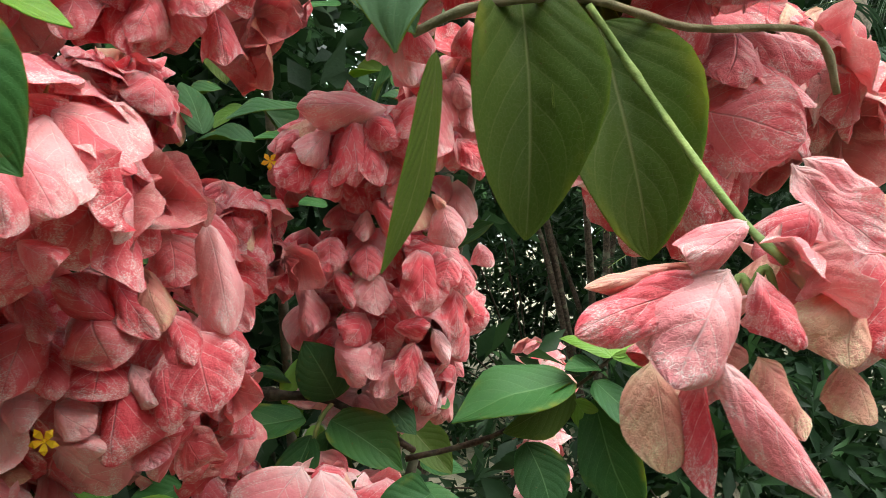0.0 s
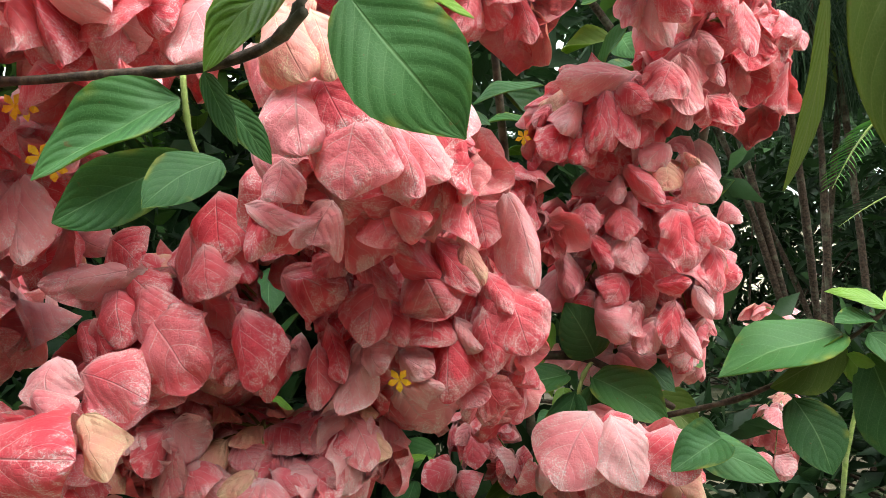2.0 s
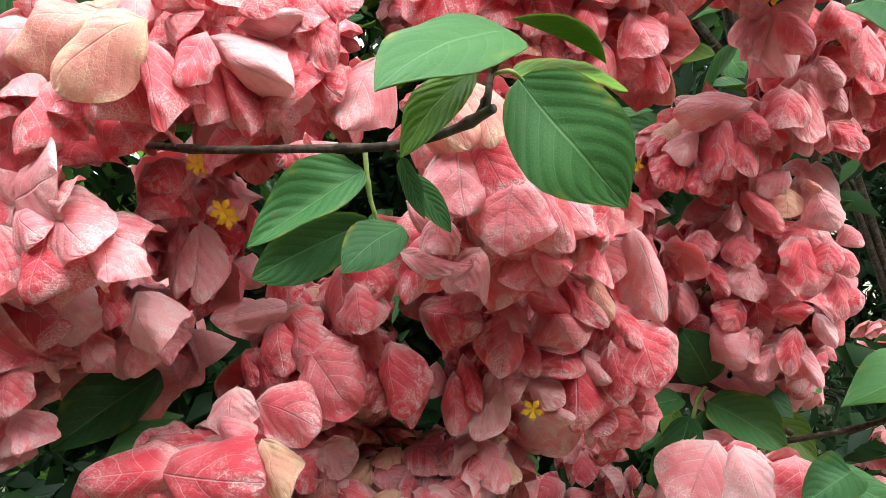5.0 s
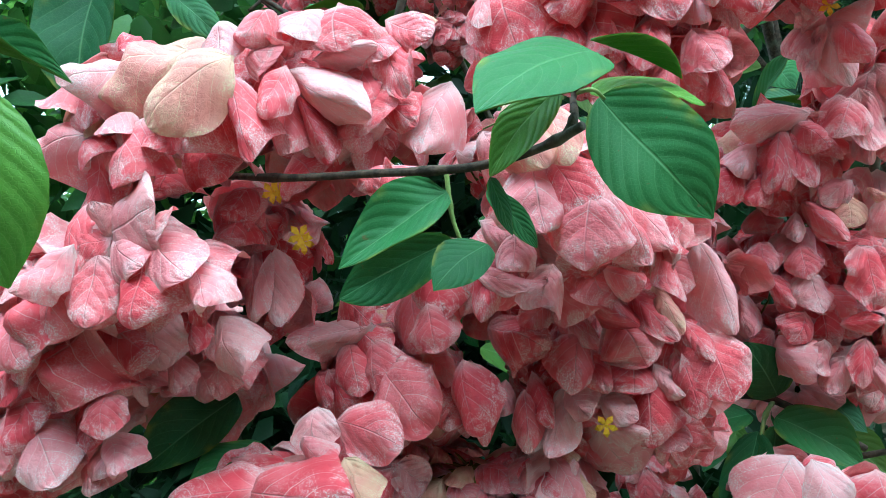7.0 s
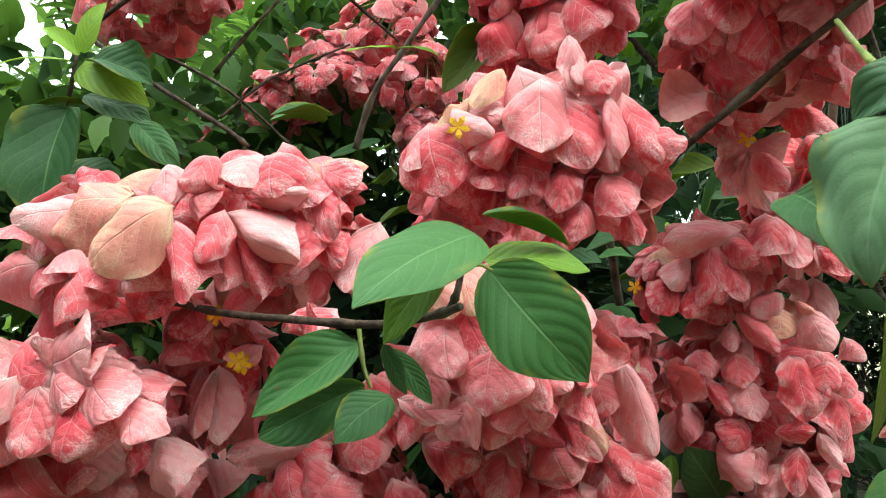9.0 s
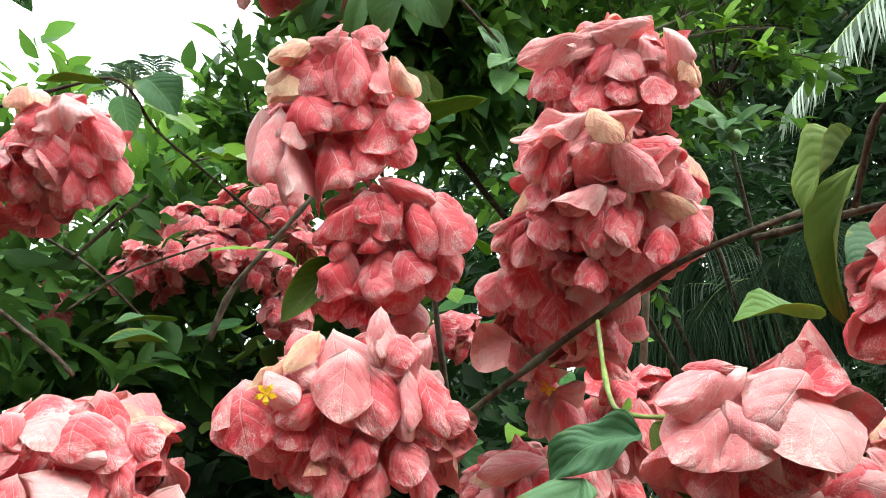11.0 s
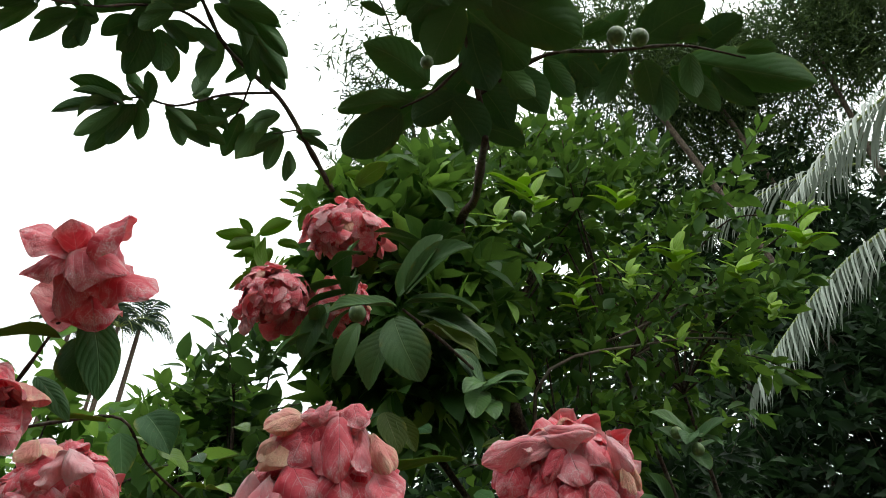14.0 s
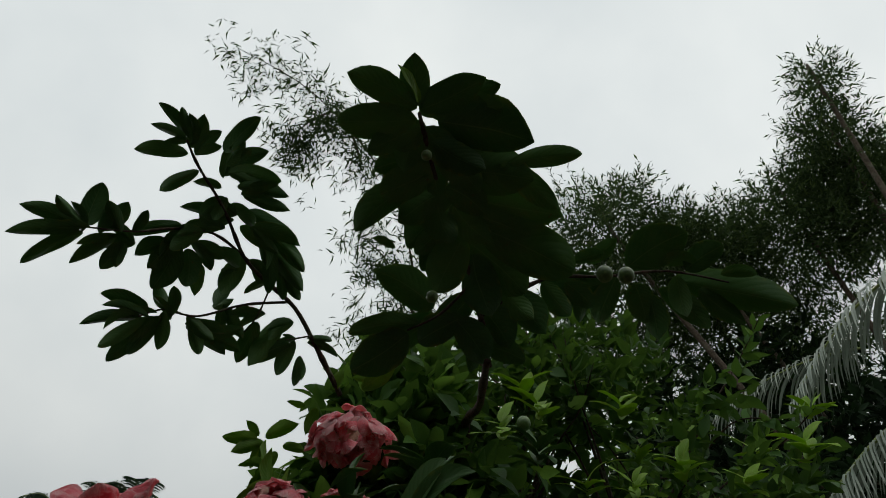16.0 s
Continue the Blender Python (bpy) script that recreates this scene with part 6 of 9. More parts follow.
petal(head_r, (-0.260, 0.668, 1.965), (-0.217, 0.658, 1.914), 1.15, "pink", 5, (0.44, -1, 0.36))
petal(head_u, (0.043, 0.603, 2.245), (0.122, 0.593, 2.228), 0.50, "pale", 15, (-0.18, -1, 0.04))
petal(head_u, (0.008, 0.603, 2.236), (-0.055, 0.593, 2.199), 0.60, "pale", 19, (0.45, -1, 0.14))
petal(head_u, (0.032, 0.603, 2.236), (0.011, 0.593, 2.201), 0.90, "pale", 8, (0.10, -1, 0.25))
petal(head_u, (0.074, 0.603, 2.225), (0.087, 0.593, 2.148), 1.15, "pink", 8, (0.13, -1, 0.31))
petal(head_u, (-0.014, 0.603, 2.207), (-0.022, 0.593, 2.137), 1.20, "pink", 15, (0.07, -1, 0.38))
petal(head_u, (0.046, 0.603, 2.173), (0.023, 0.593, 2.113), 1.00, "pink", 10, (0.36, -1, 0.16))
petal(head_u, (0.083, 0.603, 2.159), (0.071, 0.593, 2.116), 1.20, "pink", 3, (0.47, -1, 0.46))
petal(head_u, (0.114, 0.603, 2.154), (0.125, 0.593, 2.108), 1.00, "pink", 10, (0.24, -1, 0.14))
petal(head_u, (0.138, 0.603, 2.223), (0.167, 0.593, 2.164), 0.55, "pale", 19, (-0.08, -1, 0.36))
petal(head_u, (0.155, 0.603, 2.175), (0.165, 0.593, 2.130), 0.45, "cream", 11, (0.38, -1, 0.22))
petal(head_t, (0.024, 0.572, 2.101), (-0.057, 0.562, 2.071), 0.50, "pale", 10, (0.45, -1, 0.43))
petal(head_t, (0.039, 0.572, 2.094), (0.076, 0.562, 2.045), 0.75, "cream", 18, (0.26, -1, 0.02))
petal(head_t, (0.033, 0.572, 2.098), (0.098, 0.562, 2.087), 0.40, "pale", 0, (-0.04, -1, 0.05))
petal(head_t, (0.019, 0.572, 2.074), (0.029, 0.562, 2.027), 1.10, "pale", 8, (0.39, -1, 0.04))
petal(head_t, (-0.011, 0.572, 2.064), (-0.049, 0.562, 2.012), 0.85, "pale", 3, (-0.06, -1, 0.09))
petal(head_t, (-0.001, 0.572, 2.055), (-0.012, 0.562, 1.993), 0.90, "pink", 19, (-0.15, -1, 0.46))
petal(head_t, (0.045, 0.572, 2.066), (0.063, 0.562, 2.001), 0.55, "pale", 0, (0.20, -1, 0.50))
petal(head_t, (0.019, 0.572, 2.029), (-0.001, 0.562, 1.962), 1.20, "pink", 11, (-0.20, -1, 0.47))
petal(head_t, (0.073, 0.572, 2.046), (0.117, 0.562, 1.988), 0.85, "pale", 13, (-0.18, -1, 0.04))
petal(head_t, (0.102, 0.572, 1.990), (0.146, 0.562, 1.951), 0.50, "cream", 4, (0.12, -1, 0.39))
petal(head_t, (0.132, 0.572, 2.009), (0.151, 0.562, 1.963), 0.80, "pink", 18, (0.35, -1, 0.40))
petal(head_t, (0.146, 0.572, 1.964), (0.152, 0.562, 1.909), 0.70, "pink", 7, (0.27, -1, 0.17))
petal(head_t, (0.067, 0.567, 1.992), (0.066, 0.557, 1.914), 0.85, "pink", 2, (0.36, -1, 0.37))
petal(head_t, (0.045, 0.572, 1.988), (0.024, 0.562, 1.918), 0.80, "pink", 9, (0.48, -1, 0.38))
petal(head_t, (-0.059, 0.592, 1.972), (-0.104, 0.582, 1.932), 0.75, "pink", 0, (0.36, -1, 0.25))
petal(head_t, (-0.056, 0.592, 1.964), (-0.072, 0.582, 1.907), 0.75, "pink", 9, (0.23, -1, 0.16))
petal(head_t, (-0.031, 0.582, 1.975), (-0.024, 0.572, 1.923), 0.90, "pink", 4, (0.30, -1, 0.05))
petal(head_t, (0.109, 0.572, 1.939), (0.099, 0.562, 1.892), 0.85, "pink", 12, (0.15, -1, 0.22))
petal(head_t, (0.022, 0.582, 1.912), (0.027, 0.572, 1.865), 1.00, "pink", 6, (0.41, -1, 0.26))
petal(head_q, (-0.280, 0.492, 1.818), (-0.247, 0.482, 1.729), 0.95, "pale", 4, (-0.02, -1, 0.09))
petal(head_q, (-0.232, 0.492, 1.777), (-0.208, 0.482, 1.701), 0.75, "pink", 16, (-0.11, -1, 0.40))
petal(head_q, (-0.370, 0.482, 1.766), (-0.341, 0.472, 1.676), 0.95, "pink", 17, (0.12, -1, 0.16))
petal(head_q, (-0.406, 0.492, 1.763), (-0.404, 0.482, 1.690), 0.55, "pink", 7, (-0.19, -1, 0.01))
petal(head_q, (-0.341, 0.482, 1.790), (-0.296, 0.472, 1.762), 1.00, "pale", 4, (0.04, -1, 0.18))
petal(head_q, (-0.336, 0.502, 1.829), (-0.316, 0.492, 1.779), 1.10, "pink", 8, (-0.03, -1, 0.31))
petal(head_q, (-0.279, 0.492, 1.748), (-0.336, 0.482, 1.728), 0.65, "pink", 0, (0.15, -1, 0.30))
petal(head_q, (-0.187, 0.492, 1.773), (-0.178, 0.482, 1.706), 0.45, "pale", 18, (-0.00, -1, 0.36))
petal(head_q, (-0.172, 0.512, 1.775), (-0.143, 0.502, 1.700), 0.70, "pink", 7, (0.33, -1, 0.14))
petal(head_q, (-0.166, 0.512, 1.737), (-0.118, 0.502, 1.712), 0.80, "pink", 12, (0.48, -1, 0.17))
petal(head_q, (-0.202, 0.502, 1.815), (-0.185, 0.492, 1.776), 1.15, "pink", 3, (0.37, -1, 0.09))
petal(head_q, (-0.225, 0.492, 1.843), (-0.214, 0.482, 1.789), 0.50, "pale", 12, (0.03, -1, 0.40))
petal(head_q, (-0.281, 0.492, 1.722), (-0.292, 0.482, 1.667), 0.70, "pink", 1, (0.40, -1, 0.34))
petal(head_q, (-0.233, 0.492, 1.707), (-0.244, 0.482, 1.660), 0.80, "pink", 4, (0.16, -1, 0.39))
petal(head_q, (-0.197, 0.502, 1.694), (-0.175, 0.492, 1.652), 1.00, "pink", 12, (0.23, -1, 0.38))
petal(head_q, (-0.277, 0.502, 1.678), (-0.281, 0.492, 1.630), 1.10, "pink", 19, (0.15, -1, 0.39))
petal(head_q, (-0.224, 0.502, 1.670), (-0.234, 0.492, 1.630), 1.00, "pink", 13, (0.40, -1, 0.35))
petal(head_v, (-0.073, 0.785, 1.750), (-0.094, 0.775, 1.699), 0.65, "pale", 9, (0.31, -1, 0.45))
petal(head_v, (-0.059, 0.785, 1.751), (-0.029, 0.775, 1.696), 0.80, "pink", 13, (-0.04, -1, 0.33))
petal(head_v, (-0.080, 0.785, 1.764), (-0.104, 0.775, 1.769), 0.80, "pale", 12, (0.36, -1, 0.22))

head_y = flower_head(shrub, (0.172, 0.435, 1.720), 0.052, 0.033, 165, clusters=10, pale=0.5)
head_z = flower_head(shrub, (0.186, 0.505, 1.596), 0.060, 0.065, 166, clusters=13, pale=0.4)
petal(head_y, (0.150, 0.376, 1.755), (0.082, 0.331, 1.724), 0.53, "pale", 16, (0.39, -1, 0.59))
petal(head_y, (0.130, 0.364, 1.720), (0.089, 0.330, 1.681), 0.82, "pale", 11, (-0.05, -1, 0.15))
petal(head_y, (0.139, 0.366, 1.727), (0.169, 0.357, 1.692), 0.89, "pale", 4, (0.65, -1, 0.22))
petal(head_y, (0.129, 0.390, 1.692), (0.117, 0.370, 1.636), 0.86, "pink", 13, (0.33, -1, 0.08))
petal(head_y, (0.109, 0.371, 1.756), (0.145, 0.359, 1.754), 0.58, "pink", 3, (0.11, -1, 0.20))
petal(head_z, (0.163, 0.419, 1.661), (0.145, 0.395, 1.614), 1.20, "pink", 0, (0.47, -1, 0.67))
petal(head_z, (0.133, 0.415, 1.621), (0.160, 0.407, 1.576), 0.73, "pale", 2, (0.31, -1, 0.15))
petal(head_z, (0.131, 0.413, 1.631), (0.113, 0.389, 1.581), 0.50, "pale", 14, (0.59, -1, 0.09))
petal(head_z, (0.134, 0.424, 1.573), (0.136, 0.406, 1.531), 1.03, "pink", 3, (0.16, -1, 0.55))
petal(head_z, (0.185, 0.430, 1.700), (0.167, 0.406, 1.654), 1.37, "pink", 13, (0.18, -1, 0.07))
petal(head_z, (0.149, 0.442, 1.564), (0.166, 0.428, 1.533), 1.05, "pale", 9, (0.45, -1, 0.30))


def leaf(base, tip, up=(0, -0.5, 1), kind=LEAVES, which=0, broad=1.0, label="", owner=None):
    return blade("leaf", kind[which % len(kind)], base, tip, up, owner or shrub, label, broad)


def hollow(start, end, radius):
    """Keeps a dark gap open between neighbouring heads."""
    a, b = Vector(start), Vector(end)
    for head in [o for o in shrub.children if o.name.startswith("flower_head")]:
        for ob in list(head.children):
            p = ob.matrix_basis @ Vector((0, 0.5, 0))
            t = min(1.0, max(0.0, (p - a).dot(b - a) / (b - a).length_squared))
            if (p - a.lerp(b, t)).length < radius:
                bpy.data.objects.remove(ob)


hollow((-0.334, 0.331, 1.438), (-0.639, 0.844, 1.373), 0.036)
hollow((-0.334, 0.328, 1.416), (-0.642, 0.837, 1.333), 0.03)


# twig with broad leaves in front of the heads
stick("branch", ((-0.620, 0.330, 1.590), (-0.520, 0.300, 1.575), (-0.420, 0.275, 1.566), (-0.330, 0.258, 1.559), (-0.276, 0.245, 1.563), (-0.236, 0.215, 1.569)), 0.0036, 0.0030, TWIG, shrub)
stick("branch", ((-0.250, 0.226, 1.566), (-0.243, 0.226, 1.578), (-0.250, 0.254, 1.597), (-0.232, 0.235, 1.612)), 0.0026, 0.002, TWIG, shrub)
stick("stalk", ((-0.250, 0.254, 1.597), (-0.238, 0.255, 1.598), (-0.234, 0.268, 1.594)), 0.0015, 0.0013, TWIG_GREEN, shrub, 6)
leaf((-0.233, 0.240, 1.618), (-0.273, 0.146, 1.571), (0.15, -1, 0.45), LEAVES, 0, 1.1)
leaf((-0.238, 0.271, 1.596), (-0.175, 0.291, 1.512), (0.3, -1, 0.25), LEAVES, 1, 1.3, "broad green leaf with yellowing tip")
leaf((-0.248, 0.290, 1.604), (-0.178, 0.330, 1.592), (0.1, -0.6, 1), LEAVES_YOUNG, 0, 1.5)
leaf((-0.243, 0.279, 1.637), (-0.192, 0.327, 1.612), (0, -0.3, 1), LEAVES, 2, 0.7)
leaf((-0.352, 0.270, 1.545), (-0.414, 0.217, 1.494), (0.2, -1, 0.35), LEAVES, 3, 0.85)
leaf((-0.320, 0.264, 1.505), (-0.344, 0.224, 1.476), (0.2, -0.9, 0.5), LEAVES, 4, 1.2)
leaf((-0.359, 0.289, 1.510), (-0.444, 0.258, 1.470), (0.2, -0.9, -0.2), LEAVES, 5, 0.8)
leaf((-0.257, 0.240, 1.599), (-0.297, 0.219, 1.546), (0.1, -1, 0.1), LEAVES_YOUNG, 0, 0.95, "twisted yellow-green leaf")
leaf((-0.297, 0.219, 1.546), (-0.292, 0.240, 1.509), (0.8, -0.8, 0.2), LEAVES, 4, 0.6)
leaf((-0.311, 0.247, 1.541), (-0.282, 0.258, 1.500), (0.5, -0.8, 0.4), LEAVES, 6, 0.7)
stick("stalk", ((-0.356, 0.279, 1.563), (-0.354, 0.280, 1.529), (-0.349, 0.283, 1.508)), 0.002, 0.0015, TWIG_GREEN, shrub, 6)
leaf((-0.694, 0.403, 1.355), (-0.748, 0.310, 1.293), (0.3, -1, 0.25), LEAVES, 7, 1.05)
leaf((-0.655, 0.400, 1.301), (-0.687, 0.318, 1.283), (0.1, -0.7, 0.7), LEAVES, 1, 1.2)
leaf((-0.496, 0.023, 1.598), (-0.488, 0.036, 1.496), (0.6, -0.9, 0.1), LEAVES_YOUNG, 2, 1.35, "broad yellow-green leaf close by")
leaf((-0.527, 0.014, 1.630), (-0.476, 0.069, 1.605), (0.2, -0.5, 0.9), LEAVES, 3, 0.24)

# leafy whorl under the heads
stick("branch", ((-0.310, 0.984, 1.252), (-0.235, 0.970, 1.253), (-0.160, 0.988, 1.243), (-0.039, 1.032, 1.164)), 0.009, 0.005, TWIG, shrub)
stick("stalk", ((-0.160, 0.988, 1.243), (-0.175, 0.960, 1.218), (-0.186, 0.943, 1.153)), 0.004, 0.003, TWIG_GREEN, shrub)
leaf((-0.155, 0.980, 1.251), (-0.194, 0.925, 1.342), (0.1, -1, 0.3), LEAVES, 0, 1.35)
leaf((-0.195, 0.952, 1.228), (-0.316, 0.852, 1.208), (0.1, -0.6, 0.9), LEAVES, 1, 0.95)
leaf((-0.159, 0.966, 1.222), (-0.048, 0.942, 1.163), (-0.1, -0.8, 0.7), LEAVES, 3, 1.0)
leaf((-0.103, 1.043, 1.261), (-0.036, 1.023, 1.191), (0.2, -0.8, 0.5), LEAVES, 4, 1.1)
leaf((-0.162, 0.997, 1.201), (-0.056, 1.081, 1.228), (0, -0.6, 0.8), LEAVES, 5, 1.2)
leaf((-0.184, 0.956, 1.201), (-0.228, 0.881, 1.077), (-0.4, -0.8, 0.3), LEAVES, 6, 1.1)
leaf((-0.160, 0.976, 1.206), (-0.178, 0.943, 1.075), (0.4, -0.6, 0.3), LEAVES, 2, 1.0)
leaf((0.002, 0.728, 1.214), (-0.054, 0.652, 1.198), (0.2, -0.6, 0.8), LEAVES, 7, 1.0)
leaf((-0.042, 0.764, 1.198), (0.067, 0.761, 1.157), (0.1, -0.5, 0.9), LEAVES, 0, 1.0)

# spray of leaves over the dark gap
stick("branch", ((-0.053, 1.048, 1.145), (0.082, 1.046, 1.190), (0.203, 1.034, 1.276), (0.257, 1.032, 1.327)), 0.005, 0.0025, TWIG, shrub)
leaf((0.196, 1.023, 1.291), (0.018, 0.938, 1.236), (0.1, -0.5, 0.9), LEAVES, 1, 1.05)
leaf((0.203, 1.034, 1.276), (0.094, 0.988, 1.213), (0, -0.8, -0.5), LEAVES_BELOW, 1, 1.0)
leaf((0.231, 1.027, 1.290), (0.314, 0.966, 1.221), (0.2, -0.7, 0.8), LEAVES, 4, 1.0)
leaf((0.204, 1.033, 1.258), (0.257, 1.049, 1.207), (0.2, -0.7, -0.4), LEAVES_YOUNG, 1, 1.3)
leaf((0.234, 1.037, 1.259), (0.300, 0.991, 1.091), (-0.5, -0.8, 0.2), LEAVES, 5, 0.95)
leaf((0.133, 1.032, 1.188), (0.172, 0.975, 1.095), (0, -1, 0.3), LEAVES, 6, 1.45)
leaf((0.257, 1.032, 1.327), (0.177, 1.042, 1.349), (0, -0.5, 1), LEAVES_YOUNG, 2, 1.0)
leaf((0.257, 1.032, 1.327), (0.352, 1.003, 1.293), (0, -0.5, 1), LEAVES_YOUNG, 3, 0.9)
leaf((0.257, 1.032, 1.327), (0.327, 1.101, 1.334), (0, -0.6, 1), LEAVES_YOUNG, 4, 1.0)
leaf((0.239, 1.029, 1.309), (0.181, 1.001, 1.309), (0, -0.6, 1), LEAVES, 2, 1.1)

# overhanging branch close to the camera
stick("branch", ((-0.006, 0.351, 1.602), (0.029, 0.353, 1.619), (0.086, 0.355, 1.625), (0.144, 0.367, 1.616), (0.216, 0.380, 1.620), (0.238, 0.391, 1.589)), 0.0025, 0.0021, TWIG_TAN, shrub)
stick("stalk", ((0.087, 0.355, 1.622), (0.120, 0.346, 1.573), (0.140, 0.286, 1.515), (0.152, 0.256, 1.491)), 0.0022, 0.0016, TWIG_GREEN, shrub)
leaf((0.049, 0.369, 1.644), (0.060, 0.352, 1.495), (0.0, -1, 0.1), LEAVES_BELOW, 2, 0.7, "large leaf seen from its pale underside, torn at the tip")
leaf((0.097, 0.381, 1.622), (0.128, 0.360, 1.488), (-0.1, -1, 0.1), LEAVES_BELOW, 3, 0.98, "large leaf seen from its pale underside")
leaf((0.011, 0.295, 1.577), (-0.009, 0.295, 1.476), (0.88, -0.46, 0.1), LEAF_THIN, 0, 0.72, "hanging leaf seen edge-on")
leaf((-0.035, 0.351, 1.637), (0.001, 0.291, 1.584), (0, -1, 0.3), LEAVES, 3, 1.0)
leaf((0.349, 0.706, 1.678), (0.416, 0.708, 1.622), (0, -0.7, 0.7), LEAVES, 5, 1.2)
leaf((0.397, 0.708, 1.657), (0.460, 0.690, 1.673), (0, -0.7, 0.7), LEAVES, 6, 1.3)
leaf((0.394, 0.707, 1.610), (0.476, 0.710, 1.602), (0, -0.5, 0.8), LEAVES_YOUNG, 1, 1.5)
leaf((0.025, 0.295, 1.672), (-0.004, 0.265, 1.568), (-0.35, -0.9, 0.35), LEAVES_DUSTY, 2, 1.0, "broad hanging leaf with eaten edges")
leaf((0.068, 0.320, 1.704), (-0.001, 0.301, 1.668), (-0.1, -0.8, 0.6), LEAVES_DUSTY, 1, 0.75)
leaf((0.060, 0.377, 1.733), (0.050, 0.372, 1.712), (0.6, -0.8, 0.2), LEAVES_YOUNG, 1, 0.7)
leaf((0.077, 0.445, 1.713), (0.138, 0.461, 1.628), (0.1, -1, 0.0), LEAVES_BELOW, 0, 0.8)
stick("stalk", ((0.024, 0.567, 1.831), (0.038, 0.448, 1.742), (0.058, 0.415, 1.720), (0.110, 0.413, 1.717)), 0.0028, 0.0022, TWIG_GREEN, shrub, 6)
# leaves above the upper heads
leaf((-0.831, 0.367, 1.905), (-0.885, 0.298, 1.887), (0, -0.5, 1), LEAVES_LIME, 0, 0.75)
leaf((-0.823, 0.370, 1.914), (-0.863, 0.347, 1.951), (0.2, -0.8, 0.8), LEAVES_LIME, 1, 1.1)
leaf((-0.826, 0.379, 1.920), (-0.802, 0.395, 1.989), (0.2, -0.9, 0.2), LEAVES_LIME, 2, 1.2)
leaf((-0.808, 0.378, 1.908), (-0.709, 0.386, 1.857), (0.2, -0.7, 0.7), LEAVES, 3, 0.8)
leaf((-0.834, 0.377, 1.901), (-0.732, 0.400, 1.838), (0.1, -0.9, 0.4), LEAVES_LIME, 4, 1.1)
leaf((-0.844, 0.409, 1.864), (-0.871, 0.332, 1.844), (0, -0.5, 0.8), LEAVES, 5, 1.0)
leaf((-0.839, 0.389, 1.869), (-0.732, 0.402, 1.818), (0.1, -0.7, 0.8), LEAVES, 6, 0.8)
leaf((-0.842, 0.367, 1.849), (-0.832, 0.322, 1.688), (0.4, -0.9, 0.3), LEAVES, 7, 1.0, "large dark leaf hanging in shade")
leaf((-0.749, 0.393, 1.819), (-0.672, 0.393, 1.748), (0.3, -0.8, 0.5), LEAVES, 0, 0.7)
leaf((-0.903, 0.390, 1.769), (-0.787, 0.405, 1.744), (0, -0.7, 0.7), LEAVES, 1, 1.2)
leaf((-0.561, 0.549, 1.833), (-0.610, 0.482, 1.826), (0, -0.6, 0.8), LEAVES, 2, 0.8)
leaf((-0.668, 0.920, 2.076), (-0.728, 0.837, 2.054), (0, -0.4, 1), LEAVES_LIME, 3, 0.7)
leaf((-0.668, 0.920, 2.073), (-0.572, 0.914, 2.034), (0, -0.4, 1), LEAVES_LIME, 4, 0.7)
leaf((-0.396, 0.726, 1.981), (-0.447, 0.656, 1.872), (0.5, -0.7, 0.3), LEAVES_BELOW, 2, 0.7)
stick("branch", ((-0.894, 0.429, 1.980), (-0.774, 0.441, 1.888), (-0.666, 0.456, 1.814), (-0.625, 0.457, 1.782)), 0.0035, 0.003, TWIG, shrub)
stick("branch", ((-0.780, 0.939, 1.897), (-0.740, 0.948, 2.002), (-0.671, 0.972, 2.100), (-0.590, 1.000, 2.209)), 0.007, 0.005, BARK, shrub)
stick("branch", ((-0.911, 0.705, 1.927), (-0.856, 0.779, 2.010), (-0.746, 0.881, 2.086)), 0.003, 0.002, TWIG, shrub)
stick("branch", ((-0.985, 0.769, 2.044), (-0.920, 0.793, 2.117), (-0.861, 0.816, 2.179)), 0.004, 0.003, TWIG, shrub)
stick("branch", ((-0.825, 0.457, 2.032), (-0.894, 0.429, 1.980), (-0.836, 0.375, 1.910), (-0.851, 0.374, 1.852)), 0.004, 0.002, TWIG, shrub)

# leaves on the branch to the upper side
stick("branch", ((0.198, 0.532, 1.906), (0.226, 0.517, 1.907), (0.301, 0.487, 1.915), (0.379, 0.482, 1.923)), 0.0045, 0.0035, TWIG, shrub)
stick("branch", ((0.284, 0.482, 1.915), (0.301, 0.429, 1.986), (0.328, 0.411, 1.991), (0.360, 0.409, 1.966)), 0.0032, 0.0024, TWIG, shrub)
stick("branch", ((-0.182, 0.712, 1.728), (-0.040, 0.668, 1.817), (0.028, 0.620, 1.850), (0.133, 0.601, 1.907), (0.261, 0.594, 1.949)), 0.005, 0.004, TWIG, shrub)
leaf((0.274, 0.427, 1.973), (0.218, 0.387, 1.885), (-0.5, -0.7, 0.4), LEAVES_OLIVE, 1, 0.42, "drooping curled olive-green leaf")
leaf((0.283, 0.444, 1.945), (0.258, 0.465, 1.797), (-0.6, -0.8, 0.1), LEAVES_OLIVE, 2, 0.32, "long drooping olive-green leaf")
leaf((0.305, 0.410, 1.979), (0.290, 0.410, 1.879), (0.5, -0.8, 0.2), LEAVES_OLIVE, 3, 0.48)
leaf((0.312, 0.407, 1.988), (0.400, 0.463, 2.019), (0, -0.3, 1), LEAVES_YOUNG, 2, 1.8)
leaf((0.247, 0.522, 1.814), (0.158, 0.456, 1.806), (0, -0.5, 1), LEAVES_YOUNG, 3, 0.9)
leaf((0.365, 0.571, 1.897), (0.281, 0.530, 1.865), (0, -0.8, 0.5), LEAVES, 4, 1.4)
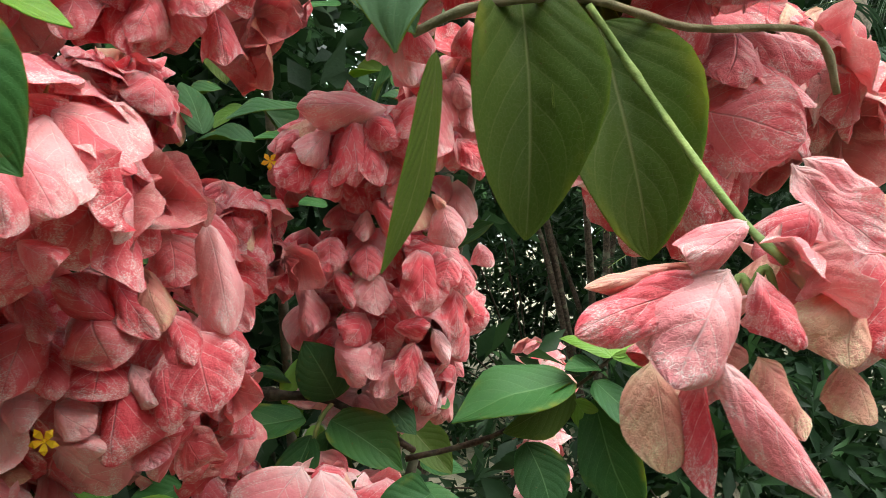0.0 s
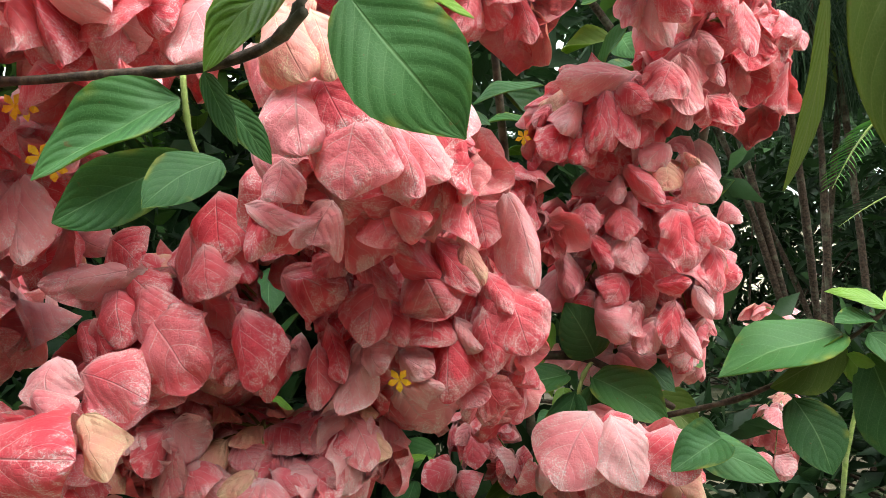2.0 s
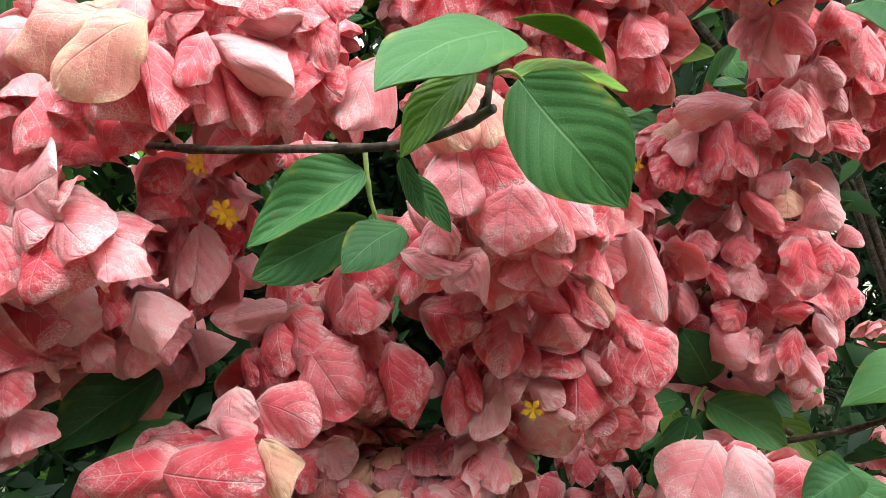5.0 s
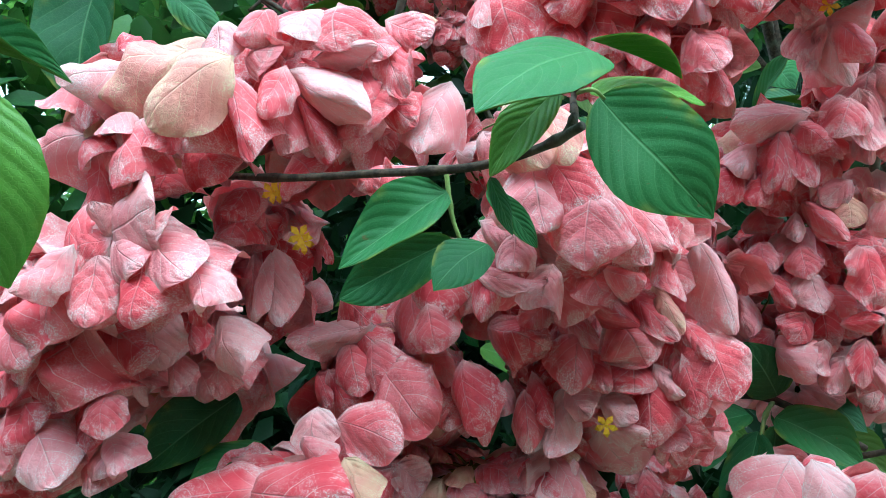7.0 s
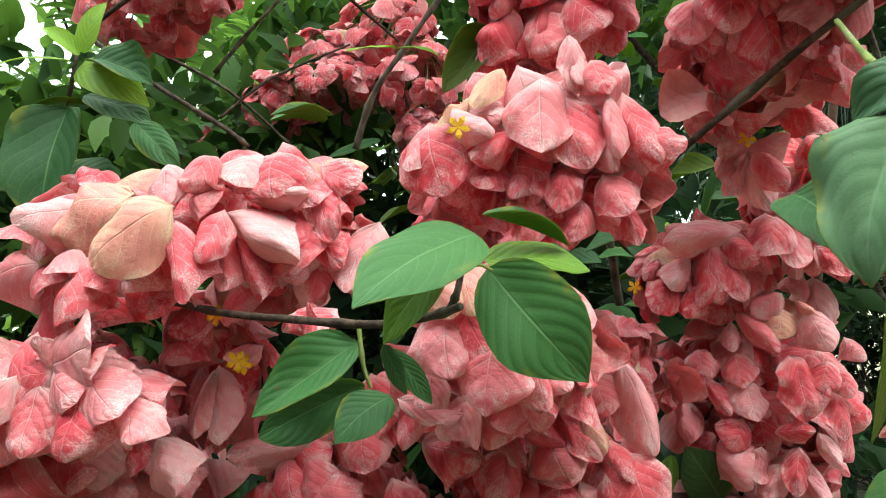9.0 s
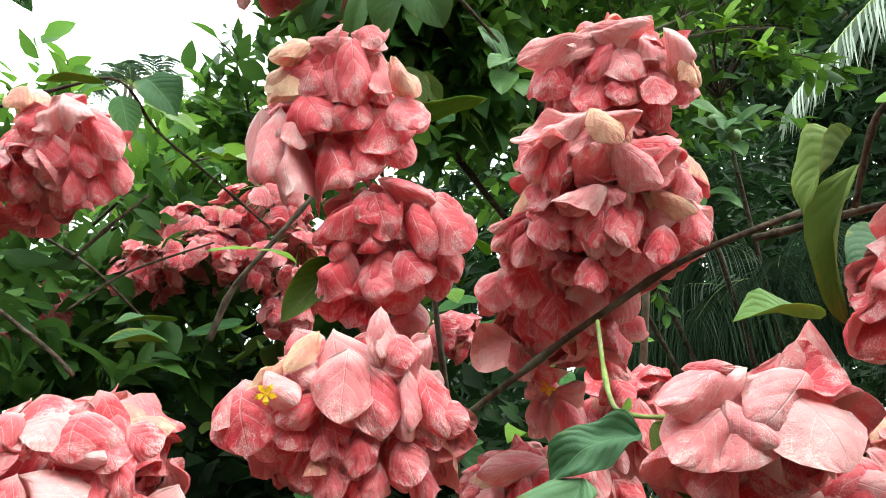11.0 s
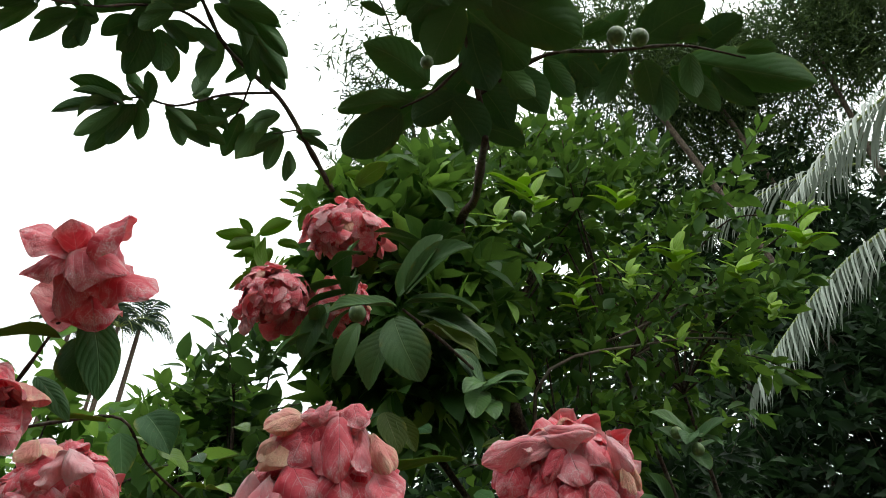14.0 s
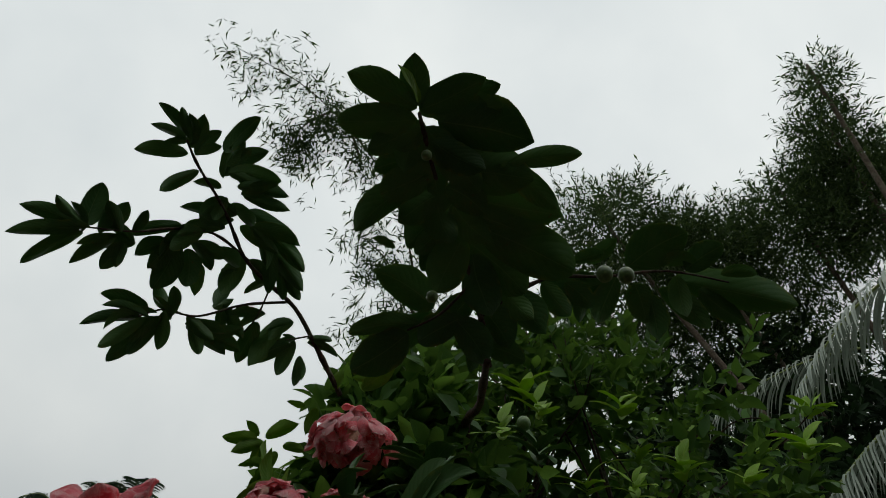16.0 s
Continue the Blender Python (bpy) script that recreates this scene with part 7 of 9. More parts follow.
stick("branch", ((-0.751, 0.295, 2.198), (-0.639, 0.242, 2.286), (-0.557, 0.196, 2.352)), 0.003, 0.002, TWIG, shrub)
leaf((-0.566, 0.230, 2.296), (-0.531, 0.246, 2.211), (0.3, -0.8, 0.3), LEAVES, 5, 1.2)
leaf((-0.538, 0.207, 2.324), (-0.518, 0.254, 2.205), (0.8, -0.6, 0.2), LEAVES, 6, 0.9)
leaf((-0.589, 0.224, 2.296), (-0.660, 0.171, 2.275), (0, -0.4, 1), LEAVES, 7, 1.2)
leaf((-0.644, 0.259, 2.258), (-0.590, 0.290, 2.196), (0.5, -0.7, 0.5), LEAVES, 0, 0.7)
stick("branch", ((-1.323, 0.811, 2.444), (-1.084, 0.768, 2.432), (-0.921, 0.762, 2.419), (-0.902, 0.859, 2.350), (-0.866, 1.012, 2.293), (-0.806, 1.185, 2.211)), 0.004, 0.003, TWIG, shrub)
stick("branch", ((-1.243, 0.853, 2.173), (-1.110, 0.936, 2.081), (-1.007, 1.027, 1.954)), 0.004, 0.003, TWIG, shrub)
leaf((-0.951, 0.756, 2.413), (-1.032, 0.685, 2.397), (0, -0.4, 1), LEAVES, 1, 1.1)
leaf((-0.925, 0.775, 2.391), (-0.889, 0.778, 2.289), (0.6, -0.7, 0.2), LEAVES, 2, 1.0)
leaf((-0.900, 0.811, 2.447), (-0.819, 0.824, 2.351), (0.2, -0.8, 0.5), LEAVES, 3, 1.2)
leaf((-0.868, 0.854, 2.378), (-0.783, 0.850, 2.318), (0, -0.5, 1), LEAVES_YOUNG, 1, 1.2)
leaf((-0.874, 0.853, 2.379), (-0.937, 0.823, 2.402), (0, -0.5, 1), LEAVES_YOUNG, 2, 1.2)
leaf((-0.835, 1.003, 2.329), (-0.862, 0.944, 2.317), (0, -0.3, 1), LEAVES_YOUNG, 3, 1.0)
leaf((-0.829, 1.005, 2.329), (-0.745, 0.983, 2.304), (0, -0.3, 1), LEAVES_YOUNG, 4, 1.0)
leaf((-0.338, 0.923, 2.303), (-0.165, 0.857, 2.300), (0, -0.4, 1), LEAVES, 4, 1.0)
leaf((-0.365, 0.954, 2.457), (-0.326, 0.958, 2.356), (0.4, -0.6, 0.3), LEAVES_BELOW, 0, 1.2)
leaf((-0.337, 0.967, 2.445), (-0.304, 1.011, 2.377), (0.4, -0.6, 0.3), LEAVES_BELOW, 1, 1.0)
leaf((-0.738, 0.778, 1.910), (-0.767, 0.666, 1.889), (0, -0.6, 0.8), LEAVES, 5, 1.2)


def trunk_and_limbs():
    foot = Vector((-0.25, 1.5, -0.05))
    for n, (tip, r) in enumerate((((-0.05, 1.25, 1.45), 0.022), ((-0.6, 1.2, 1.5), 0.024), ((-0.35, 1.1, 2.0), 0.020), ((0.1, 1.1, 2.1), 0.018), ((-0.9, 1.3, 2.2), 0.018), ((-0.9, 2.0, 3.0), 0.016))):
        tip = Vector(tip)
        mid = foot.lerp(tip, 0.5) + Vector((0.06 * math.sin(n * 2.1), 0.25, -0.05))
        stick("branch", (foot + Vector((0.05 * math.cos(n), 0.05 * math.sin(n), 0)), mid, tip), r, 0.006, BARK, shrub, 9)


trunk_and_limbs()


def inner_leaves():
    """Leaves that fill the shrub between and behind the heads."""
    rng = random.Random(77)
    for k in range(190):
        low = k < 120
        if low:
            p = Vector((rng.uniform(-1.25, 0.02), rng.uniform(1.05, 1.6), rng.uniform(0.85, 2.05)))
        else:
            p = Vector((rng.uniform(-1.5, -0.1), rng.uniform(1.35, 2.0), rng.uniform(1.9, 2.75)))
        way = Vector((rng.gauss(0, 0.6), rng.gauss(-0.5, 0.4), rng.gauss(-0.25, 0.4))).normalized()
        kind = rng.choice((LEAVES, LEAVES, LEAVES, LEAVES_BELOW, LEAVES_YOUNG))
        leaf(p, p + way * rng.uniform(0.09, 0.14), (rng.gauss(0, 0.4), -0.6, 0.8), kind, rng.randrange(8))


inner_leaves()
rs = np.random.RandomState(5)
# fill inside and low in the shrub, its shade carried by the leaf colour
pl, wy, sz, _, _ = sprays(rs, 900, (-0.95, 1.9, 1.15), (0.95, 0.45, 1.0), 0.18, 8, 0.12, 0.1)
crowd("inner_foliage", pl, wy, sz, CROWD_SHADE, shrub, 0.5, "dense green foliage inside the shrub, shade put into its colour", seed=1)
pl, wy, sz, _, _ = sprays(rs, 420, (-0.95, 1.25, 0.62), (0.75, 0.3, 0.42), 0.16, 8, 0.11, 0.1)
crowd("low_foliage", pl, wy, sz, CROWD_SHADE, shrub, 0.5, "dense green foliage low in the shrub, shade put into its colour", seed=3)
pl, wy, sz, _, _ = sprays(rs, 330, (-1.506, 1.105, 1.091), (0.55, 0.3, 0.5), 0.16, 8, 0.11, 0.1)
crowd("low_foliage", pl, wy, sz, CROWD_SHADE, shrub, 0.5, "dense green foliage low in the shrub, shade put into its colour", seed=6)
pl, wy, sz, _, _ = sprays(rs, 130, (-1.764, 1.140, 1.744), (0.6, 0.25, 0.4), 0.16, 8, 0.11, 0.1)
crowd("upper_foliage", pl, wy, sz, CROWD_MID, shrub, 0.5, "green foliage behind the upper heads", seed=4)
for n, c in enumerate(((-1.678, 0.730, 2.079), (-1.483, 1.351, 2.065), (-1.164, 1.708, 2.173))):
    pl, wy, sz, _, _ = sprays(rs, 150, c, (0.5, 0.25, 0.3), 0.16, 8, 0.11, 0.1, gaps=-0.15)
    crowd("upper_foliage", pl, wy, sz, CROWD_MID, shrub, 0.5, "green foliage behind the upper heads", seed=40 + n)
grown(shrub)

# ---- the guava tree ----
guava = thing("guava_tree", (-0.15, 3.0, 0.0), "guava tree with leathery dark leaves and small green fruit", "tree")


def whorl(owner, at, way, n, size, kind, seed, broad=1.0, open_by=0.9):
    rng = random.Random(seed)
    at, way = Vector(at), Vector(way).normalized()
    x = way.orthogonal().normalized()
    y = way.cross(x)
    for k in range(n):
        a = k * 2.2 + rng.uniform(-0.4, 0.4)
        ray = x * math.cos(a) + y * math.sin(a)
        d = (ray * open_by + way * rng.uniform(0.2, 0.8) + Vector((0, 0, -0.25))).normalized()
        s = size * rng.uniform(0.75, 1.15)
        p = at - way * 0.012 * k
        leaf(p, p + d * s, way + Vector((0, 0, 0.4)), kind, rng.randrange(8), broad, "", owner)


# tall shoot against the sky
stick("branch", ((-0.103, 0.983, 3.270), (-0.095, 0.838, 3.352), (-0.096, 0.699, 3.410), (-0.118, 0.512, 3.461), (-0.112, 0.318, 3.467), (-0.101, 0.172, 3.456)), 0.01, 0.005, TWIG, guava)
stick("branch", ((-0.098, 0.852, 3.366), (0.109, 0.849, 3.478), (0.302, 0.882, 3.475), (0.499, 0.939, 3.509), (0.686, 1.024, 3.496)), 0.007, 0.003, TWIG, guava)
stick("branch", ((-0.096, 0.732, 3.395), (-0.200, 0.762, 3.315), (-0.306, 0.768, 3.275)), 0.005, 0.003, TWIG, guava)
leaf((-0.102, 0.156, 3.463), (-0.075, 0.035, 3.516), (-0.22, 0.18, 1.31), LEAVES_GUAVA, 4, 1.30, "", guava)
leaf((-0.104, 0.161, 3.461), (-0.237, 0.007, 3.430), (-0.13, 0.48, 1.00), LEAVES_GUAVA, 5, 1.00, "", guava)
leaf((-0.099, 0.166, 3.459), (0.087, 0.141, 3.503), (-0.05, 0.14, 1.11), LEAVES_GUAVA, 6, 1.15, "", guava)
leaf((-0.107, 0.190, 3.491), (0.117, 0.191, 3.545), (-0.16, 0.42, 1.02), LEAVES_GUAVA, 7, 0.90, "", guava)
leaf((-0.110, 0.185, 3.447), (-0.299, 0.112, 3.397), (-0.40, 0.34, 1.33), LEAVES_GUAVA, 0, 1.05, "", guava)
leaf((-0.123, 0.243, 3.483), (-0.312, 0.184, 3.476), (0.06, 0.30, 1.25), LEAVES_GUAVA, 1, 1.20, "", guava)
leaf((-0.108, 0.213, 3.456), (-0.246, 0.202, 3.372), (-0.28, 0.41, 1.25), LEAVES_GUAVA, 2, 1.10, "", guava)
leaf((-0.079, 0.214, 3.506), (0.114, 0.238, 3.506), (-0.40, 0.24, 1.05), LEAVES_GUAVA, 3, 1.00, "", guava)
leaf((-0.067, 0.231, 3.500), (0.175, 0.325, 3.440), (0.11, 0.22, 1.31), LEAVES_GUAVA, 4, 1.30, "", guava)
leaf((-0.086, 0.270, 3.499), (0.123, 0.407, 3.496), (-0.43, 0.31, 1.15), LEAVES_GUAVA, 5, 1.30, "", guava)
leaf((-0.091, 0.262, 3.456), (0.039, 0.330, 3.368), (-0.17, 0.52, 0.99), LEAVES_GUAVA, 6, 1.20, "", guava)
leaf((-0.105, 0.313, 3.471), (-0.271, 0.304, 3.449), (-0.39, 0.40, 1.30), LEAVES_GUAVA, 7, 1.40, "", guava)
leaf((-0.110, 0.357, 3.468), (-0.263, 0.351, 3.390), (-0.47, 0.22, 1.15), LEAVES_GUAVA, 0, 1.40, "", guava)
leaf((-0.128, 0.366, 3.458), (-0.341, 0.396, 3.305), (-0.42, 0.39, 1.30), LEAVES_GUAVA, 1, 0.85, "", guava)
leaf((0.094, 0.383, 3.456), (0.293, 0.393, 3.440), (-0.12, 0.45, 0.97), LEAVES_GUAVA, 2, 0.75, "", guava)
leaf((0.070, 0.389, 3.474), (0.201, 0.528, 3.396), (-0.28, 0.44, 1.32), LEAVES_GUAVA, 3, 0.80, "", guava)
leaf((-0.067, 0.380, 3.485), (0.155, 0.425, 3.415), (-0.07, 0.43, 0.99), LEAVES_GUAVA, 4, 1.30, "", guava)
leaf((-0.072, 0.432, 3.476), (-0.242, 0.454, 3.386), (0.24, 0.60, 0.97), LEAVES_GUAVA, 5, 1.40, "", guava)
leaf((-0.056, 0.468, 3.478), (0.211, 0.588, 3.445), (0.21, 0.31, 1.16), LEAVES_GUAVA, 6, 1.35, "", guava)
leaf((-0.039, 0.572, 3.457), (0.214, 0.690, 3.309), (-0.19, 0.52, 1.13), LEAVES_GUAVA, 7, 1.30, "", guava)
leaf((-0.062, 0.527, 3.461), (0.107, 0.645, 3.433), (-0.39, 0.37, 1.25), LEAVES_GUAVA, 0, 1.40, "", guava)
leaf((-0.099, 0.504, 3.471), (-0.251, 0.562, 3.404), (-0.15, 0.38, 1.30), LEAVES_GUAVA, 1, 1.40, "", guava)
leaf((-0.096, 0.558, 3.457), (-0.228, 0.635, 3.377), (-0.45, 0.56, 1.03), LEAVES_GUAVA, 2, 1.40, "", guava)
leaf((-0.077, 0.623, 3.450), (0.060, 0.764, 3.337), (-0.31, 0.44, 1.01), LEAVES_GUAVA, 3, 1.40, "", guava)
leaf((-0.086, 0.588, 3.437), (-0.188, 0.657, 3.291), (-0.02, 0.29, 1.20), LEAVES_GUAVA, 4, 1.50, "", guava)
leaf((-0.077, 0.657, 3.436), (-0.046, 0.764, 3.268), (0.09, 0.59, 1.08), LEAVES_GUAVA, 5, 1.50, "", guava)
leaf((-0.219, 0.751, 3.334), (-0.378, 0.631, 3.419), (-0.33, 0.60, 1.01), LEAVES_GUAVA, 6, 1.35, "", guava)
leaf((-0.264, 0.772, 3.300), (-0.465, 0.702, 3.239), (0.15, 0.47, 0.97), LEAVES_GUAVA, 7, 0.85, "", guava)
leaf((-0.307, 0.781, 3.276), (-0.498, 0.829, 3.207), (-0.28, 0.58, 0.88), LEAVES_GUAVA, 0, 1.40, "", guava)
leaf((-0.210, 0.795, 3.338), (-0.391, 0.869, 3.258), (-0.32, 0.33, 1.22), LEAVES_GUAVA, 1, 1.20, "", guava)
leaf((-0.180, 0.817, 3.352), (-0.097, 0.909, 3.219), (0.17, 0.71, 1.07), LEAVES_GUAVA, 2, 1.50, "", guava)
leaf((-0.146, 0.826, 3.352), (-0.280, 0.801, 3.253), (-0.43, 0.40, 0.99), LEAVES_GUAVA, 3, 1.40, "", guava)
leaf((-0.091, 0.827, 3.391), (-0.023, 0.951, 3.296), (0.22, 0.45, 0.90), LEAVES_GUAVA, 4, 1.40, "", guava)
leaf((-0.099, 0.785, 3.401), (-0.230, 0.872, 3.294), (-0.36, 0.34, 1.07), LEAVES_GUAVA, 5, 1.40, "", guava)
leaf((-0.091, 0.474, 3.456), (-0.005, 0.603, 3.404), (-0.42, 0.40, 1.19), LEAVES_GUAVA, 6, 1.50, "", guava)
leaf((-0.073, 0.286, 3.458), (0.002, 0.430, 3.418), (-0.20, 0.52, 1.01), LEAVES_GUAVA, 7, 1.50, "", guava)
leaf((-0.089, 0.404, 3.442), (0.000, 0.509, 3.417), (0.07, 0.55, 1.12), LEAVES_GUAVA, 0, 1.50, "", guava)
leaf((-0.128, 0.422, 3.483), (-0.105, 0.533, 3.350), (-0.45, 0.41, 0.99), LEAVES_GUAVA, 1, 1.40, "", guava)
leaf((-0.094, 0.141, 3.450), (-0.121, 0.043, 3.488), (0.9, -0.6, 0), LEAVES_YOUNG, 1, 0.8, "yellow-green young leaf", guava)
leaf((0.386, 0.977, 3.599), (0.597, 0.905, 3.639), (-0.22, 0.59, 0.96), LEAVES_GUAVA, 3, 1.50, "", guava)
leaf((0.293, 0.974, 3.545), (0.112, 0.957, 3.486), (-0.18, 0.47, 1.09), LEAVES_GUAVA, 4, 1.50, "", guava)
leaf((0.251, 0.988, 3.535), (0.195, 1.053, 3.459), (-0.20, 0.49, 1.24), LEAVES_GUAVA, 5, 1.20, "", guava)
leaf((0.261, 0.920, 3.593), (0.371, 0.866, 3.631), (0.34, 0.29, 1.28), LEAVES_GUAVA, 6, 1.10, "", guava)
leaf((0.574, 1.024, 3.591), (0.713, 0.992, 3.643), (0.16, 0.50, 1.07), LEAVES_GUAVA, 7, 1.60, "", guava)
leaf((0.395, 0.984, 3.526), (0.414, 1.116, 3.466), (-0.23, 0.55, 1.07), LEAVES_GUAVA, 0, 1.50, "", guava)
leaf((0.530, 1.086, 3.614), (0.881, 1.118, 3.435), (0.27, 0.58, 0.89), LEAVES_GUAVA, 1, 0.80, "", guava)
leaf((0.482, 1.069, 3.571), (0.614, 1.186, 3.459), (0.07, 0.50, 1.10), LEAVES_GUAVA, 2, 1.00, "", guava)
leaf((0.690, 1.085, 3.601), (0.784, 1.044, 3.533), (0.24, 0.44, 1.19), LEAVES_GUAVA, 3, 0.90, "", guava)
leaf((0.442, 1.047, 3.529), (0.436, 1.133, 3.399), (0.32, 0.60, 1.10), LEAVES_GUAVA, 4, 1.20, "", guava)
leaf((0.611, 1.109, 3.574), (0.739, 1.221, 3.488), (-0.18, 0.54, 1.08), LEAVES_GUAVA, 5, 1.00, "", guava)
leaf((0.241, 0.927, 3.550), (0.170, 1.008, 3.509), (-0.04, 0.31, 0.95), LEAVES_GUAVA, 6, 1.20, "", guava)
leaf((0.098, 0.923, 3.553), (0.234, 1.010, 3.493), (-0.25, 0.31, 1.02), LEAVES_GUAVA, 7, 1.30, "", guava)
leaf((0.497, 1.003, 3.626), (0.613, 1.000, 3.598), (0.13, 0.29, 1.18), LEAVES_GUAVA, 0, 1.20, "", guava)
leaf((0.212, 0.892, 3.579), (0.318, 0.866, 3.568), (0.21, 0.27, 1.26), LEAVES_GUAVA, 1, 1.20, "", guava)
leaf((0.106, 0.877, 3.565), (0.186, 0.841, 3.608), (0.31, 0.66, 1.22), LEAVES_GUAVA, 2, 1.20, "", guava)
leaf((0.344, 0.962, 3.551), (0.253, 1.034, 3.428), (-0.05, 0.38, 1.18), LEAVES_GUAVA, 3, 1.20, "", guava)
leaf((0.541, 1.040, 3.584), (0.542, 1.115, 3.462), (-0.07, 0.34, 0.90), LEAVES_GUAVA, 4, 1.20, "", guava)
leaf((-0.104, 0.225, 3.474), (-0.048, 0.341, 3.418), (-0.28, 0.34, 1.05), LEAVES_GUAVA, 0, 1.40, "", guava)
leaf((-0.107, 0.206, 3.483), (-0.182, 0.309, 3.409), (-0.10, 0.34, 1.06), LEAVES_GUAVA, 1, 1.30, "", guava)
leaf((-0.116, 0.303, 3.498), (-0.118, 0.423, 3.424), (-0.21, 0.36, 1.04), LEAVES_GUAVA, 2, 1.40, "", guava)
leaf((-0.110, 0.238, 3.454), (-0.187, 0.245, 3.433), (-0.07, 0.35, 1.05), LEAVES_GUAVA, 3, 1.40, "", guava)
leaf((0.001, 0.829, 3.432), (0.088, 0.942, 3.329), (0.00, 0.51, 0.95), LEAVES_GUAVA, 4, 1.40, "", guava)
leaf((-0.027, 0.789, 3.437), (0.064, 0.890, 3.352), (-0.34, 0.50, 0.96), LEAVES_GUAVA, 5, 1.40, "", guava)
leaf((-0.081, 0.935, 3.342), (-0.168, 0.987, 3.264), (-0.39, 0.54, 0.91), LEAVES_GUAVA, 6, 1.30, "", guava)
leaf((-0.125, 0.538, 3.441), (-0.228, 0.576, 3.387), (0.08, 0.44, 1.00), LEAVES_GUAVA, 7, 1.40, "", guava)
leaf((-0.119, 0.939, 3.330), (0.011, 1.001, 3.285), (-0.26, 0.54, 0.91), LEAVES_GUAVA, 0, 1.20, "", guava)
leaf((0.107, 0.869, 3.487), (0.174, 0.958, 3.403), (-0.19, 0.51, 0.95), LEAVES_GUAVA, 1, 1.30, "", guava)
leaf((-0.285, 0.558, 3.409), (-0.342, 0.512, 3.424), (0.11, 0.44, 0.98), LEAVES_GUAVA, 2, 1.00, "", guava)
leaf((0.177, 0.880, 3.480), (0.249, 0.948, 3.413), (-0.03, 0.51, 0.95), LEAVES_GUAVA, 3, 1.30, "", guava)
# twig to the open sky
stick("branch", ((-0.841, 1.467, 3.673), (-0.885, 1.278, 3.772), (-0.920, 1.087, 3.840), (-0.980, 0.927, 3.850), (-1.009, 0.791, 3.852), (-1.000, 0.582, 3.886), (-1.011, 0.401, 3.901), (-1.007, 0.296, 3.915)), 0.011, 0.004, TWIG, guava)
stick("branch", ((-1.001, 0.815, 3.853), (-1.066, 0.660, 3.850), (-1.148, 0.555, 3.779), (-1.228, 0.481, 3.694), (-1.318, 0.372, 3.612)), 0.006, 0.003, TWIG, guava)
stick("branch", ((-0.936, 1.053, 3.846), (-1.071, 0.958, 3.768), (-1.201, 0.890, 3.671), (-1.274, 0.793, 3.630), (-1.329, 0.752, 3.568)), 0.006, 0.003, TWIG, guava)
stick("branch", ((-0.968, 0.953, 3.851), (-1.040, 1.024, 3.762), (-1.097, 1.047, 3.704)), 0.004, 0.002, TWIG, guava)
stick("branch", ((-0.895, 1.207, 3.789), (-0.951, 1.183, 3.764), (-1.008, 1.155, 3.740)), 0.004, 0.002, TWIG, guava)
leaf((-1.000, 0.285, 3.924), (-1.073, 0.171, 3.991), (-0.02, 0.21, 1.20), LEAVES_GUAVA, 3, 0.70, "", guava)
leaf((-1.006, 0.291, 3.918), (-1.087, 0.201, 3.901), (-0.34, 0.21, 1.16), LEAVES_GUAVA, 4, 0.70, "", guava)
leaf((-1.025, 0.344, 3.908), (-1.149, 0.245, 3.831), (-0.53, 0.29, 0.97), LEAVES_GUAVA, 5, 0.84, "", guava)
leaf((-1.002, 0.324, 3.905), (-0.929, 0.244, 3.973), (-0.05, 0.09, 0.94), LEAVES_GUAVA, 6, 1.14, "", guava)
leaf((-0.917, 0.391, 3.947), (-0.789, 0.348, 4.074), (-0.64, 0.19, 1.25), LEAVES_GUAVA, 7, 0.92, "", guava)
leaf((-0.997, 0.350, 3.896), (-0.904, 0.322, 3.977), (-0.55, 0.11, 1.01), LEAVES_GUAVA, 0, 0.97, "", guava)
leaf((-1.014, 0.411, 3.894), (-1.128, 0.401, 3.794), (-0.14, 0.49, 1.20), LEAVES_GUAVA, 1, 0.79, "", guava)
leaf((-0.938, 0.441, 3.948), (-0.810, 0.480, 4.052), (-0.03, 0.46, 1.27), LEAVES_GUAVA, 2, 0.97, "", guava)
leaf((-0.936, 0.468, 3.935), (-0.799, 0.593, 4.007), (-0.61, 0.24, 1.00), LEAVES_GUAVA, 3, 0.88, "", guava)
leaf((-0.931, 0.528, 3.931), (-0.777, 0.639, 3.961), (-0.33, 0.27, 1.23), LEAVES_GUAVA, 4, 0.70, "", guava)
leaf((-0.925, 0.567, 3.925), (-0.780, 0.673, 3.920), (-0.53, 0.25, 1.07), LEAVES_GUAVA, 5, 0.70, "", guava)
leaf((-0.932, 0.632, 3.921), (-0.794, 0.820, 3.887), (-0.27, 0.33, 0.95), LEAVES_GUAVA, 6, 0.70, "", guava)
leaf((-0.913, 0.691, 3.921), (-0.797, 0.898, 3.821), (-0.44, 0.23, 1.09), LEAVES_GUAVA, 7, 0.66, "", guava)
leaf((-0.945, 0.681, 3.883), (-0.778, 0.777, 3.858), (-0.18, 0.43, 0.92), LEAVES_GUAVA, 0, 0.79, "", guava)
leaf((-0.916, 0.760, 3.900), (-0.832, 0.977, 3.804), (-0.43, 0.36, 1.11), LEAVES_GUAVA, 1, 0.70, "", guava)
leaf((-0.921, 0.812, 3.902), (-0.877, 1.017, 3.811), (-0.04, 0.49, 0.94), LEAVES_GUAVA, 2, 0.79, "", guava)
leaf((-0.951, 0.472, 3.924), (-0.845, 0.432, 4.007), (-0.45, 0.12, 1.11), LEAVES_GUAVA, 3, 0.79, "", guava)
